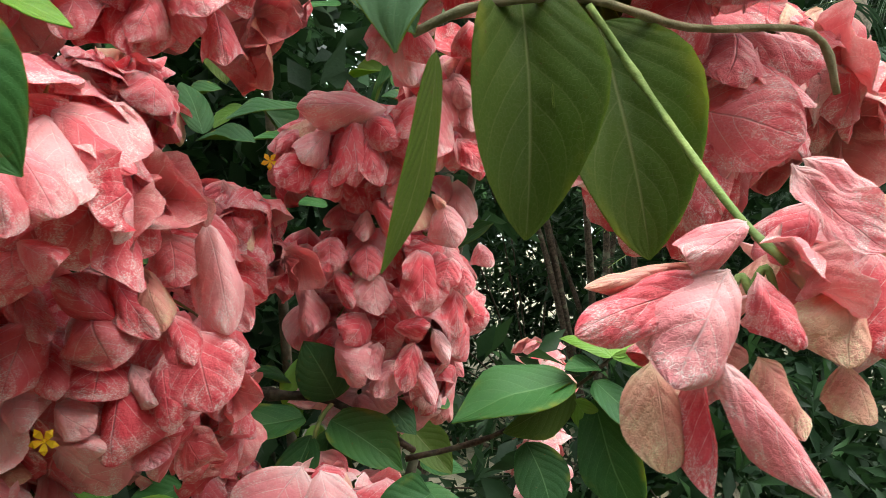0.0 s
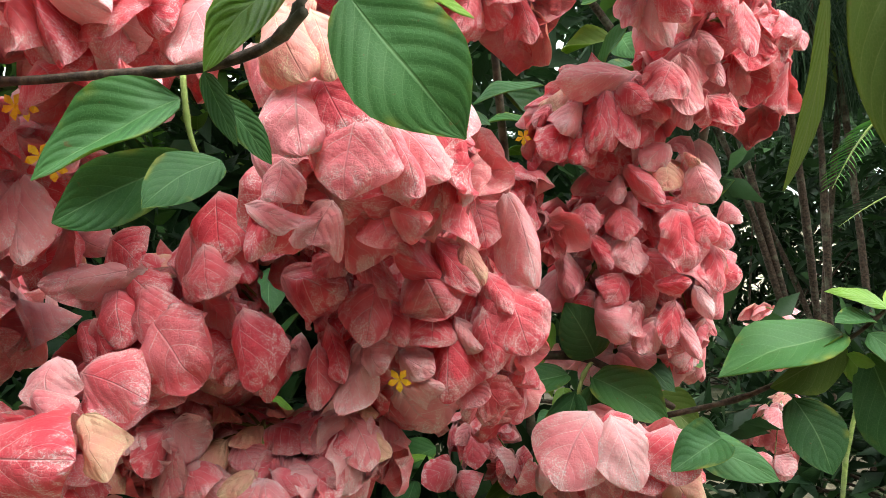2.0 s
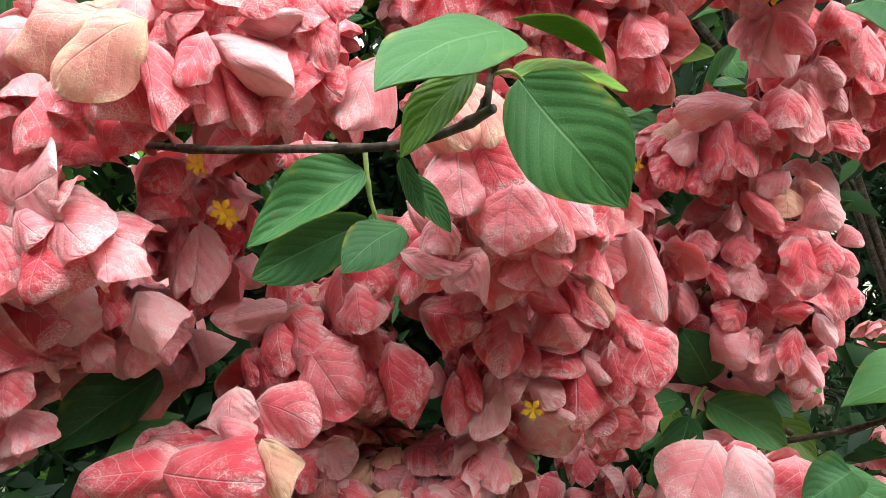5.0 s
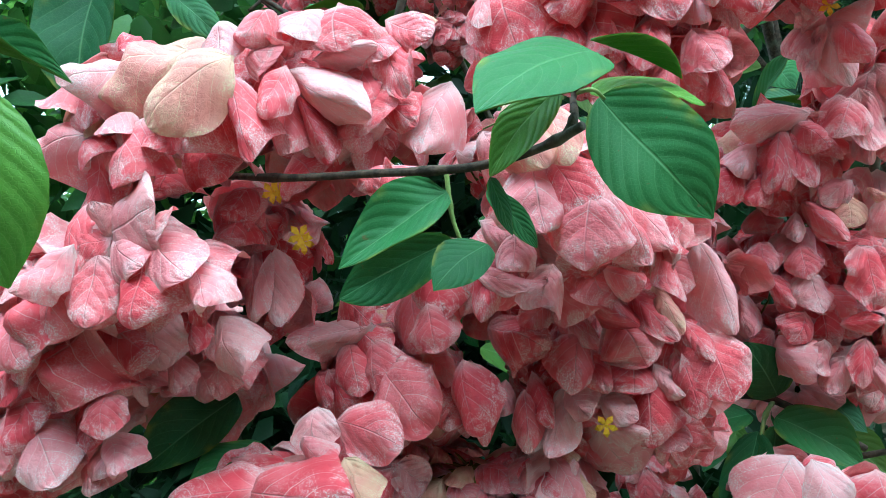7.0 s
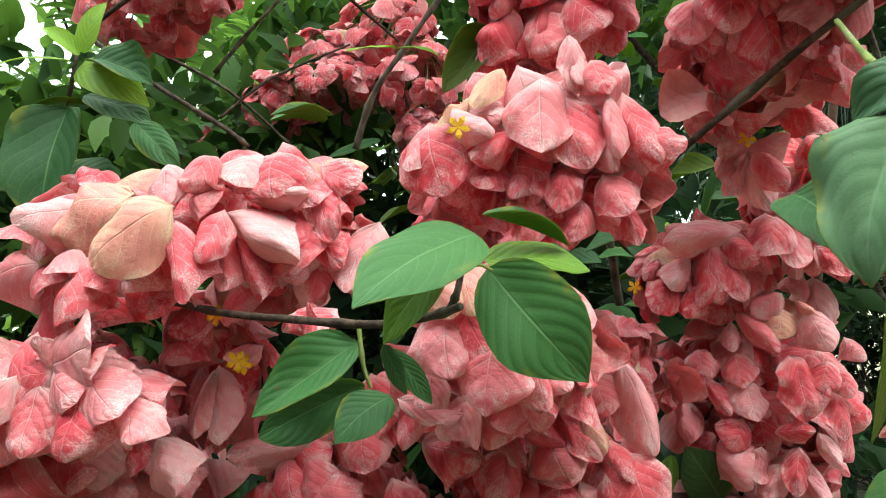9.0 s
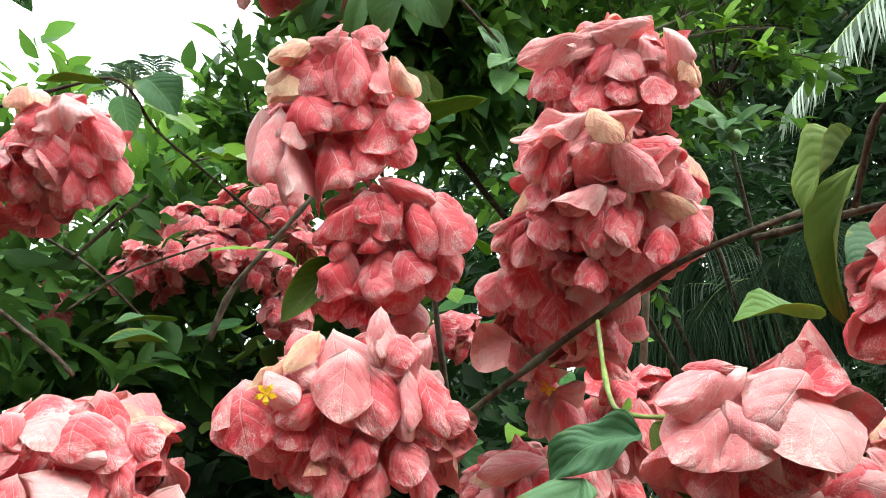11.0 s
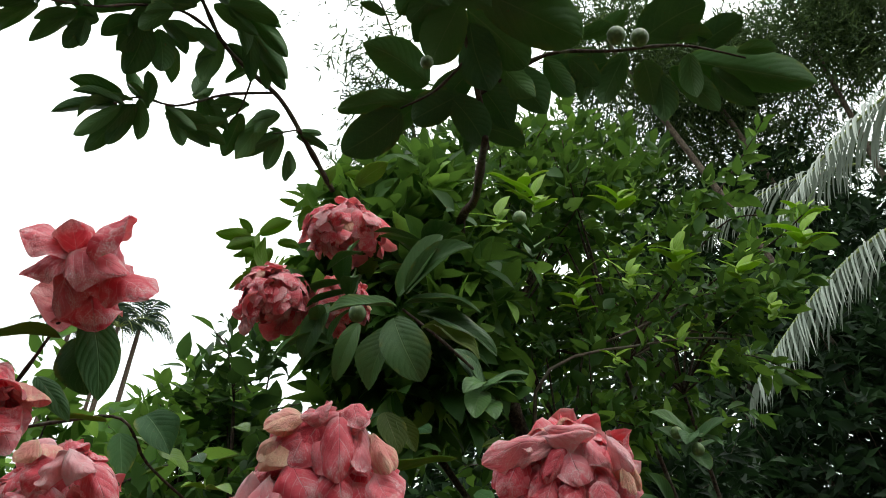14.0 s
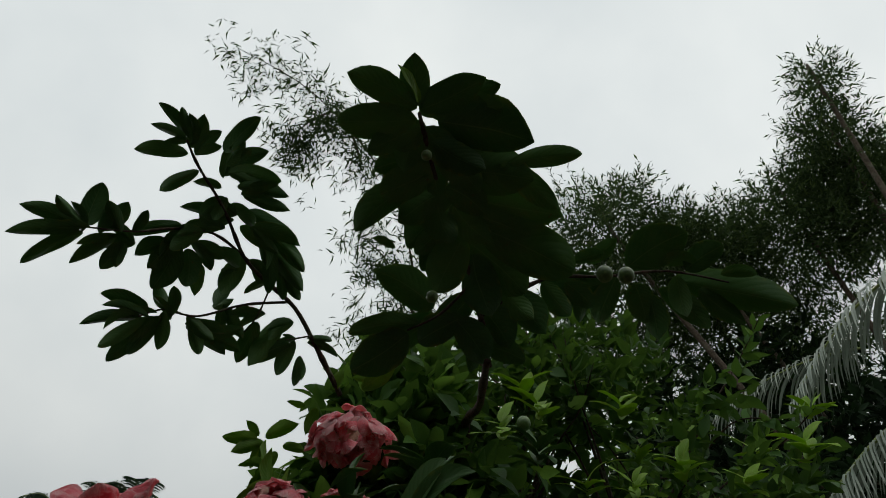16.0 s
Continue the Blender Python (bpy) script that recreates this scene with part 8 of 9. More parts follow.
leaf((-0.971, 0.500, 3.898), (-1.048, 0.441, 3.879), (-0.08, 0.25, 1.22), LEAVES_GUAVA, 4, 0.97, "", guava)
leaf((-1.126, 0.555, 3.794), (-1.283, 0.498, 3.714), (-0.66, 0.42, 0.97), LEAVES_GUAVA, 5, 0.70, "", guava)
leaf((-1.006, 0.623, 3.884), (-1.140, 0.520, 3.864), (-0.64, 0.15, 1.24), LEAVES_GUAVA, 6, 0.79, "", guava)
leaf((-1.031, 0.643, 3.855), (-1.115, 0.557, 3.780), (-0.60, 0.22, 0.90), LEAVES_GUAVA, 7, 1.06, "", guava)
leaf((-1.159, 0.597, 3.758), (-1.279, 0.703, 3.648), (-0.04, 0.41, 1.00), LEAVES_GUAVA, 0, 1.23, "", guava)
leaf((-1.171, 0.587, 3.742), (-1.302, 0.584, 3.708), (-0.39, 0.20, 1.11), LEAVES_GUAVA, 1, 1.23, "", guava)
leaf((-1.130, 0.639, 3.793), (-1.035, 0.726, 3.775), (-0.54, 0.28, 1.00), LEAVES_GUAVA, 2, 1.14, "", guava)
leaf((-1.147, 0.648, 3.775), (-1.156, 0.731, 3.656), (-0.30, 0.50, 1.07), LEAVES_GUAVA, 3, 1.32, "", guava)
leaf((-1.073, 0.702, 3.817), (-0.986, 0.763, 3.750), (-0.23, 0.18, 1.04), LEAVES_GUAVA, 4, 1.06, "", guava)
leaf((-1.134, 0.716, 3.766), (-1.191, 0.821, 3.710), (-0.25, 0.54, 1.13), LEAVES_GUAVA, 5, 1.06, "", guava)
leaf((-0.979, 0.549, 3.904), (-1.062, 0.548, 3.818), (-0.59, 0.31, 1.15), LEAVES_GUAVA, 6, 1.06, "", guava)
leaf((-0.971, 0.628, 3.901), (-1.036, 0.560, 3.861), (-0.45, 0.45, 1.01), LEAVES_GUAVA, 7, 1.14, "", guava)
leaf((-0.980, 0.675, 3.893), (-0.920, 0.785, 3.870), (-0.30, 0.53, 0.88), LEAVES_GUAVA, 0, 1.06, "", guava)
leaf((-0.980, 0.587, 3.921), (-0.910, 0.668, 3.861), (-0.14, 0.41, 0.92), LEAVES_GUAVA, 1, 1.06, "", guava)
leaf((-1.079, 0.616, 3.815), (-1.165, 0.589, 3.711), (-0.57, 0.37, 1.21), LEAVES_GUAVA, 2, 1.14, "", guava)
leaf((-1.010, 0.781, 3.858), (-1.089, 0.839, 3.715), (-0.54, 0.46, 1.02), LEAVES_GUAVA, 3, 1.06, "", guava)
leaf((-1.005, 0.817, 3.863), (-0.963, 0.941, 3.853), (0.02, 0.57, 1.13), LEAVES_GUAVA, 4, 0.88, "", guava)
leaf((-1.320, 0.368, 3.613), (-1.439, 0.221, 3.580), (-0.76, 0.42, 0.98), LEAVES_GUAVA, 5, 0.75, "", guava)
leaf((-1.329, 0.370, 3.603), (-1.483, 0.266, 3.507), (-0.36, 0.48, 1.04), LEAVES_GUAVA, 6, 0.66, "", guava)
leaf((-1.326, 0.380, 3.600), (-1.510, 0.384, 3.497), (-0.13, 0.13, 0.96), LEAVES_GUAVA, 7, 0.66, "", guava)
leaf((-1.317, 0.370, 3.614), (-1.270, 0.301, 3.754), (-0.27, 0.48, 0.89), LEAVES_GUAVA, 0, 1.14, "", guava)
leaf((-1.293, 0.414, 3.638), (-1.209, 0.382, 3.729), (-0.14, 0.32, 1.09), LEAVES_GUAVA, 1, 1.14, "", guava)
leaf((-1.264, 0.453, 3.640), (-1.424, 0.470, 3.570), (-0.66, 0.14, 1.16), LEAVES_GUAVA, 2, 0.75, "", guava)
leaf((-1.250, 0.483, 3.647), (-1.334, 0.517, 3.568), (-0.64, 0.46, 0.94), LEAVES_GUAVA, 3, 1.14, "", guava)
leaf((-1.255, 0.453, 3.662), (-1.235, 0.332, 3.682), (-0.57, 0.13, 0.99), LEAVES_GUAVA, 4, 0.88, "", guava)
leaf((-1.231, 0.506, 3.663), (-1.386, 0.433, 3.623), (-0.45, 0.51, 0.84), LEAVES_GUAVA, 5, 0.79, "", guava)
leaf((-1.236, 0.483, 3.687), (-1.159, 0.426, 3.724), (-0.67, 0.35, 0.91), LEAVES_GUAVA, 6, 0.88, "", guava)
leaf((-1.279, 0.792, 3.596), (-1.393, 0.843, 3.479), (-0.40, 0.43, 1.12), LEAVES_GUAVA, 7, 0.97, "", guava)
leaf((-1.294, 0.783, 3.590), (-1.459, 0.830, 3.449), (-0.12, 0.25, 0.93), LEAVES_GUAVA, 0, 0.70, "", guava)
leaf((-1.320, 0.764, 3.567), (-1.514, 0.697, 3.521), (-0.50, 0.30, 0.97), LEAVES_GUAVA, 1, 0.57, "", guava)
leaf((-1.310, 0.767, 3.573), (-1.422, 0.737, 3.428), (-0.18, 0.44, 0.82), LEAVES_GUAVA, 2, 0.70, "", guava)
leaf((-1.305, 0.752, 3.606), (-1.453, 0.660, 3.627), (-0.41, 0.28, 1.03), LEAVES_GUAVA, 3, 0.79, "", guava)
leaf((-1.273, 0.790, 3.633), (-1.313, 0.729, 3.728), (-0.52, 0.20, 0.87), LEAVES_GUAVA, 4, 0.97, "", guava)
leaf((-1.258, 0.822, 3.619), (-1.203, 0.721, 3.664), (-0.39, 0.32, 1.13), LEAVES_GUAVA, 5, 0.97, "", guava)
leaf((-1.229, 0.865, 3.654), (-1.142, 0.953, 3.593), (-0.73, 0.39, 0.84), LEAVES_GUAVA, 6, 0.88, "", guava)
leaf((-1.215, 0.887, 3.648), (-1.199, 0.972, 3.549), (-0.58, 0.28, 1.04), LEAVES_GUAVA, 7, 1.06, "", guava)
leaf((-1.210, 0.936, 3.640), (-1.118, 1.090, 3.651), (-0.48, 0.48, 0.91), LEAVES_GUAVA, 0, 0.88, "", guava)
leaf((-1.239, 0.893, 3.638), (-1.161, 1.066, 3.622), (-0.36, 0.22, 1.08), LEAVES_GUAVA, 1, 0.97, "", guava)
leaf((-1.010, 1.032, 3.775), (-1.117, 0.950, 3.721), (-0.64, 0.25, 1.15), LEAVES_GUAVA, 2, 0.88, "", guava)
leaf((-1.043, 1.040, 3.747), (-1.146, 1.128, 3.630), (-0.43, 0.47, 1.09), LEAVES_GUAVA, 3, 0.88, "", guava)
leaf((-0.967, 1.093, 3.792), (-1.088, 1.127, 3.601), (-0.17, 0.54, 1.19), LEAVES_GUAVA, 4, 0.84, "", guava)
leaf((-0.933, 1.124, 3.800), (-1.011, 1.098, 3.695), (-0.25, 0.46, 1.15), LEAVES_GUAVA, 5, 0.97, "", guava)
leaf((-0.957, 1.177, 3.736), (-1.096, 1.152, 3.641), (-0.19, 0.63, 0.93), LEAVES_GUAVA, 6, 1.06, "", guava)
leaf((-0.943, 1.245, 3.724), (-0.980, 1.316, 3.629), (-0.03, 0.30, 1.17), LEAVES_GUAVA, 7, 0.88, "", guava)
leaf((-0.901, 1.225, 3.784), (-0.799, 1.299, 3.734), (-0.32, 0.39, 1.12), LEAVES_GUAVA, 0, 0.62, "", guava)
leaf((-0.909, 1.228, 3.777), (-0.822, 1.258, 3.803), (-0.12, 0.32, 1.15), LEAVES_GUAVA, 1, 0.62, "", guava)
leaf((-0.947, 1.188, 3.762), (-1.033, 1.187, 3.767), (-0.18, 0.36, 0.90), LEAVES_GUAVA, 2, 0.79, "", guava)
leaf((-0.920, 0.926, 3.887), (-0.871, 1.033, 3.820), (-0.61, 0.60, 1.01), LEAVES_GUAVA, 3, 0.79, "", guava)
leaf((-1.148, 0.894, 3.723), (-1.102, 0.890, 3.837), (-0.59, 0.47, 1.13), LEAVES_GUAVA, 4, 0.97, "", guava)
leaf((-1.123, 0.932, 3.739), (-1.094, 1.054, 3.679), (-0.41, 0.23, 0.98), LEAVES_GUAVA, 5, 0.97, "", guava)
leaf((-1.038, 0.813, 3.817), (-1.104, 0.813, 3.755), (-0.03, 0.58, 1.22), LEAVES_GUAVA, 6, 1.06, "", guava)
leaf((-0.981, 0.931, 3.847), (-1.087, 0.960, 3.840), (-0.55, 0.23, 0.95), LEAVES_GUAVA, 7, 0.88, "", guava)
leaf((-0.861, 1.435, 3.682), (-0.811, 1.397, 3.751), (0.4, -1, 0.2), LEAVES_YOUNG, 2, 1.1, "", guava)
leaf((-1.231, 1.535, 3.573), (-1.325, 1.425, 3.519), (-0.62, 0.55, 0.79), LEAVES_YOUNG, 1, 0.90, "", guava)
leaf((-1.225, 1.534, 3.580), (-1.271, 1.480, 3.631), (-0.43, 0.43, 1.10), LEAVES_YOUNG, 2, 0.90, "", guava)
leaf((-1.201, 1.551, 3.579), (-1.053, 1.551, 3.626), (-0.07, 0.53, 0.98), LEAVES_YOUNG, 3, 0.90, "", guava)
leaf((-1.206, 1.562, 3.559), (-1.308, 1.489, 3.485), (-0.17, 0.68, 0.79), LEAVES_YOUNG, 4, 0.90, "", guava)
leaf((-1.223, 1.554, 3.556), (-1.264, 1.592, 3.463), (-0.24, 0.51, 1.01), LEAVES_YOUNG, 5, 0.90, "", guava)
leaf((-1.039, 1.544, 3.708), (-1.114, 1.509, 3.726), (-0.43, 0.59, 1.05), LEAVES_YOUNG, 6, 0.90, "", guava)
leaf((-0.976, 1.531, 3.681), (-1.029, 1.576, 3.582), (-0.23, 0.58, 0.94), LEAVES_YOUNG, 7, 0.90, "", guava)
leaf((-1.163, 1.606, 3.539), (-1.218, 1.591, 3.416), (-0.40, 0.65, 0.99), LEAVES_YOUNG, 0, 0.90, "", guava)
leaf((-1.119, 1.567, 3.534), (-1.016, 1.582, 3.500), (-0.34, 0.57, 0.92), LEAVES_YOUNG, 1, 0.90, "", guava)
leaf((-0.738, 1.449, 3.669), (-0.581, 1.408, 3.725), (-0.14, 0.61, 0.98), LEAVES_YOUNG, 2, 0.90, "", guava)
leaf((-0.691, 1.451, 3.691), (-0.789, 1.439, 3.738), (-0.18, 0.34, 0.89), LEAVES_YOUNG, 3, 0.90, "", guava)
leaf((-0.991, 0.300, 3.915), (-0.983, 0.193, 3.956), (-0.50, 0.26, 0.99), LEAVES_GUAVA, 0, 0.70, "", guava)
leaf((-0.996, 0.302, 3.920), (-1.072, 0.270, 3.888), (-0.63, 0.64, 1.49), LEAVES_GUAVA, 4, 0.70, "", guava)
leaf((-0.995, 0.317, 3.911), (-0.970, 0.221, 3.958), (0.30, -0.04, 1.28), LEAVES_GUAVA, 5, 1.14, "", guava)
leaf((-0.989, 0.348, 3.903), (-0.917, 0.366, 3.948), (-0.23, 0.55, 1.35), LEAVES_GUAVA, 0, 0.97, "", guava)
leaf((-0.944, 0.439, 3.943), (-0.861, 0.405, 4.021), (0.07, 0.39, 0.93), LEAVES_GUAVA, 4, 0.97, "", guava)
leaf((-0.922, 0.480, 3.942), (-0.848, 0.616, 3.958), (-0.59, 0.39, 1.20), LEAVES_GUAVA, 2, 0.88, "", guava)
leaf((-0.931, 0.563, 3.925), (-0.786, 0.567, 3.951), (-0.85, 0.19, 1.16), LEAVES_GUAVA, 3, 0.70, "", guava)
leaf((-0.914, 0.690, 3.921), (-0.929, 0.844, 3.810), (-0.08, -0.15, 1.52), LEAVES_GUAVA, 4, 0.66, "", guava)
leaf((-0.930, 0.690, 3.881), (-0.859, 0.792, 3.829), (-0.39, 0.61, 0.75), LEAVES_GUAVA, 5, 0.79, "", guava)
leaf((-0.909, 0.779, 3.892), (-0.956, 0.934, 3.777), (-0.31, 0.68, 0.90), LEAVES_GUAVA, 3, 0.70, "", guava)
leaf((-0.958, 0.475, 3.918), (-0.890, 0.385, 3.975), (-0.94, -0.34, 0.78), LEAVES_GUAVA, 5, 0.79, "", guava)
leaf((-1.111, 0.561, 3.802), (-1.213, 0.608, 3.703), (-1.10, -0.02, 0.64), LEAVES_GUAVA, 2, 0.70, "", guava)
leaf((-0.987, 0.638, 3.887), (-1.107, 0.622, 3.840), (-0.31, -0.06, 1.74), LEAVES_GUAVA, 3, 0.79, "", guava)
leaf((-1.023, 0.651, 3.862), (-1.060, 0.549, 3.824), (-0.66, 0.37, 0.83), LEAVES_GUAVA, 3, 1.06, "", guava)
leaf((-1.157, 0.595, 3.760), (-1.274, 0.637, 3.686), (0.23, 0.33, 0.76), LEAVES_GUAVA, 5, 1.23, "", guava)
leaf((-1.165, 0.587, 3.744), (-1.269, 0.650, 3.695), (0.01, 0.35, 1.40), LEAVES_GUAVA, 0, 1.23, "", guava)
leaf((-1.131, 0.638, 3.793), (-1.088, 0.742, 3.740), (-0.10, -0.05, 0.80), LEAVES_GUAVA, 7, 1.14, "", guava)
leaf((-0.977, 0.549, 3.906), (-1.027, 0.586, 3.830), (-0.23, 0.09, 1.28), LEAVES_GUAVA, 3, 1.06, "", guava)
leaf((-0.975, 0.624, 3.898), (-0.996, 0.553, 3.886), (-0.08, 0.64, 0.97), LEAVES_GUAVA, 7, 1.14, "", guava)
leaf((-1.079, 0.616, 3.815), (-1.135, 0.565, 3.748), (-0.81, 0.27, 1.48), LEAVES_GUAVA, 6, 1.14, "", guava)
leaf((-1.003, 0.824, 3.862), (-1.009, 0.931, 3.839), (0.08, 0.85, 1.55), LEAVES_GUAVA, 7, 0.88, "", guava)
leaf((-1.319, 0.369, 3.613), (-1.348, 0.245, 3.632), (-1.00, 0.69, 0.52), LEAVES_GUAVA, 1, 0.75, "", guava)
leaf((-1.302, 0.379, 3.614), (-1.432, 0.318, 3.542), (0.33, 0.08, 0.67), LEAVES_GUAVA, 4, 0.66, "", guava)
leaf((-1.323, 0.379, 3.596), (-1.352, 0.301, 3.673), (0.15, 0.78, 0.76), LEAVES_GUAVA, 6, 1.14, "", guava)
leaf((-1.301, 0.417, 3.629), (-1.249, 0.360, 3.703), (-0.34, 0.66, 1.01), LEAVES_GUAVA, 2, 1.14, "", guava)
leaf((-1.260, 0.453, 3.642), (-1.368, 0.415, 3.590), (-0.82, 0.18, 1.56), LEAVES_GUAVA, 2, 0.75, "", guava)
leaf((-1.254, 0.485, 3.643), (-1.292, 0.534, 3.580), (-0.54, 0.49, 0.96), LEAVES_GUAVA, 6, 1.14, "", guava)
leaf((-1.234, 0.505, 3.662), (-1.313, 0.384, 3.682), (-0.34, 0.32, 1.25), LEAVES_GUAVA, 7, 0.79, "", guava)
leaf((-1.266, 0.786, 3.609), (-1.306, 0.878, 3.513), (-0.13, 0.29, 1.28), LEAVES_GUAVA, 2, 0.97, "", guava)
leaf((-1.281, 0.779, 3.601), (-1.434, 0.731, 3.510), (0.32, -0.05, 1.22), LEAVES_GUAVA, 1, 0.70, "", guava)
leaf((-1.299, 0.771, 3.572), (-1.416, 0.662, 3.558), (-0.12, 0.40, 0.99), LEAVES_GUAVA, 1, 0.57, "", guava)
leaf((-1.265, 0.835, 3.613), (-1.276, 0.722, 3.630), (0.04, 0.81, 0.80), LEAVES_GUAVA, 7, 0.97, "", guava)
leaf((-1.204, 0.947, 3.641), (-1.079, 1.011, 3.692), (-0.74, 0.47, 0.63), LEAVES_GUAVA, 5, 0.88, "", guava)
leaf((-1.242, 0.887, 3.639), (-1.120, 0.979, 3.646), (-0.06, 0.23, 1.55), LEAVES_GUAVA, 5, 0.97, "", guava)
leaf((-1.018, 1.026, 3.771), (-1.107, 1.020, 3.705), (-0.68, 0.31, 1.48), LEAVES_GUAVA, 6, 0.88, "", guava)
leaf((-0.934, 1.124, 3.799), (-1.004, 1.060, 3.719), (-0.40, 0.76, 1.56), LEAVES_GUAVA, 4, 0.97, "", guava)
leaf((-0.941, 1.180, 3.747), (-1.021, 1.233, 3.627), (-0.45, 0.43, 1.38), LEAVES_GUAVA, 2, 1.06, "", guava)
leaf((-0.944, 1.248, 3.720), (-0.946, 1.305, 3.644), (-0.32, 0.75, 0.75), LEAVES_GUAVA, 4, 0.88, "", guava)
leaf((-0.912, 1.217, 3.789), (-0.802, 1.234, 3.767), (-0.67, 0.30, 0.75), LEAVES_GUAVA, 1, 0.62, "", guava)
leaf((-0.911, 1.227, 3.776), (-0.863, 1.287, 3.772), (-0.47, 0.66, 1.13), LEAVES_GUAVA, 1, 0.62, "", guava)
leaf((-0.943, 1.188, 3.762), (-0.991, 1.153, 3.769), (0.00, 0.72, 0.73), LEAVES_GUAVA, 6, 0.79, "", guava)
leaf((-0.924, 0.918, 3.892), (-0.927, 1.003, 3.804), (-0.32, 0.19, 0.63), LEAVES_GUAVA, 0, 0.79, "", guava)
leaf((-1.153, 0.894, 3.711), (-1.100, 0.929, 3.781), (-0.26, 0.97, 1.34), LEAVES_GUAVA, 6, 0.97, "", guava)
leaf((-1.127, 0.917, 3.746), (-1.168, 0.999, 3.671), (-0.29, 0.64, 0.79), LEAVES_GUAVA, 6, 0.97, "", guava)
leaf((-1.038, 0.813, 3.817), (-1.087, 0.787, 3.784), (0.27, 0.67, 1.50), LEAVES_GUAVA, 7, 1.06, "", guava)
# broad leaves above the heads
for base, tip, up, broad in (
    ((-0.331, 0.883, 2.664), (-0.265, 0.912, 2.504), (0.1, -1, 0.2), 1.5), ((-0.337, 0.907, 2.660), (-0.398, 0.923, 2.501), (-0.2, -1, 0.2), 1.2),
    ((-0.330, 0.897, 2.706), (-0.482, 0.819, 2.663), (0, -0.8, 0.6), 0.85), ((-0.310, 0.899, 2.713), (-0.121, 0.916, 2.667), (0, -0.8, 0.6), 0.75),
    ((-0.282, 0.918, 2.691), (-0.097, 0.968, 2.576), (0.1, -0.9, 0.5), 0.85), ((-0.332, 0.912, 2.744), (-0.213, 0.890, 2.900), (-0.4, -1, 0.0), 1.0),
    ((-0.308, 0.898, 2.739), (-0.136, 0.908, 2.861), (0.2, -1, 0.3), 0.9), ((-0.626, 1.125, 2.893), (-0.694, 1.133, 2.723), (0.3, -1, 0.2), 1.0),
    ((-0.511, 1.092, 2.793), (-0.570, 1.110, 2.630), (0.4, -1, 0.2), 0.8), ((-0.623, 1.080, 2.985), (-0.497, 1.046, 3.006), (0, -0.8, 0.7), 0.8),
    ((-0.738, 1.164, 2.985), (-0.758, 1.083, 3.019), (0, -1, 0.4), 1.3)):
    leaf(base, tip, up, LEAVES_GUAVA, len(guava.children), broad * 0.92, "", guava)
leaf((-0.286, 0.976, 2.688), (-0.147, 1.005, 2.591), (0, -0.8, 0.5), LEAVES_OLIVE, 1, 0.7, "browned guava leaf", guava)
stick("branch", ((-0.251, 1.405, 2.769), (-0.304, 1.164, 2.763), (-0.318, 0.913, 2.704)), 0.005, 0.003, TWIG, guava)
whorl(guava, (-0.300, 1.049, 2.994), (0.1, -0.4, 0.8), 8, 0.17, LEAVES_GUAVA, 211, 1.1)
whorl(guava, (-0.620, 1.180, 3.016), (-0.3, -0.5, 0.7), 8, 0.15, LEAVES_GUAVA, 212, 1.1)
whorl(guava, (-0.664, 1.149, 2.824), (-0.4, -0.5, 0.4), 7, 0.15, LEAVES_GUAVA, 213, 1.1)
whorl(guava, (-0.241, 1.521, 2.773), (0.3, -0.6, 0.3), 7, 0.16, LEAVES_GUAVA, 214, 1.1)
whorl(guava, (-0.063, 1.779, 3.508), (0.2, -0.5, 0.6), 8, 0.17, LEAVES_GUAVA, 215, 1.0)
whorl(guava, (0.426, 2.261, 2.813), (0.1, -0.7, 0.5), 8, 0.17, LEAVES_GUAVA, 216, 1.1)
whorl(guava, (0.309, 2.345, 2.578), (0.1, -0.7, 0.3), 6, 0.16, LEAVES_GUAVA, 217, 1.1)
whorl(guava, (-0.910, 1.182, 3.084), (-0.6, -0.3, 0.5), 8, 0.12, LEAVES_YOUNG, 218)
whorl(guava, (-1.036, 1.287, 3.265), (-0.7, -0.2, 0.4), 7, 0.11, LEAVES_YOUNG, 219)
stick("trunk", ((-0.15, 3.0, -0.05), (-0.12, 2.95, 1.2), (-0.1, 2.9, 2.2), (-0.403, 2.003, 3.563), (-0.241, 1.485, 3.538), (-0.074, 0.809, 3.139)), 0.045, 0.009, TWIG, guava, 10)
stick("branch", ((-0.1, 2.9, 2.1), (-0.872, 2.388, 3.225), (-0.925, 2.047, 3.649), (-0.796, 1.432, 3.580)), 0.018, 0.008, TWIG, guava, 9)
stick("branch", ((-0.1, 2.9, 2.2), (-0.173, 2.309, 3.077), (0.389, 2.547, 3.373), (0.789, 2.739, 3.441)), 0.010, 0.004, BARK, guava, 9)


def fruit(at, size):
    bm = bmesh.new()
    bmesh.ops.create_uvsphere(bm, u_segments=14, v_segments=10, radius=size)
    for v in bm.verts:
        v.co.z *= 1.1
        if v.co.z < -size * 0.95:
            v.co.z += size * 0.12
    mesh = bpy.data.meshes.new("fruit")
    bm.to_mesh(mesh)
    bm.free()
    ob = link("fruit", smooth(mesh), guava, "", FRUIT)
    ob.location = at
    return ob


fruit((0.286, 0.606, 3.188), 0.022)
fruit((0.341, 0.637, 3.202), 0.022)
fruit((-0.157, 0.533, 3.142), 0.016)
fruit((-0.092, 0.229, 3.331), 0.014)
fruit((-0.111, 1.726, 3.588), 0.03)
fruit((-0.477, 0.999, 2.766), 0.024)
fruit((0.369, 2.194, 2.801), 0.024)
fruit((0.432, 2.189, 2.730), 0.024)
rs = np.random.RandomState(6)
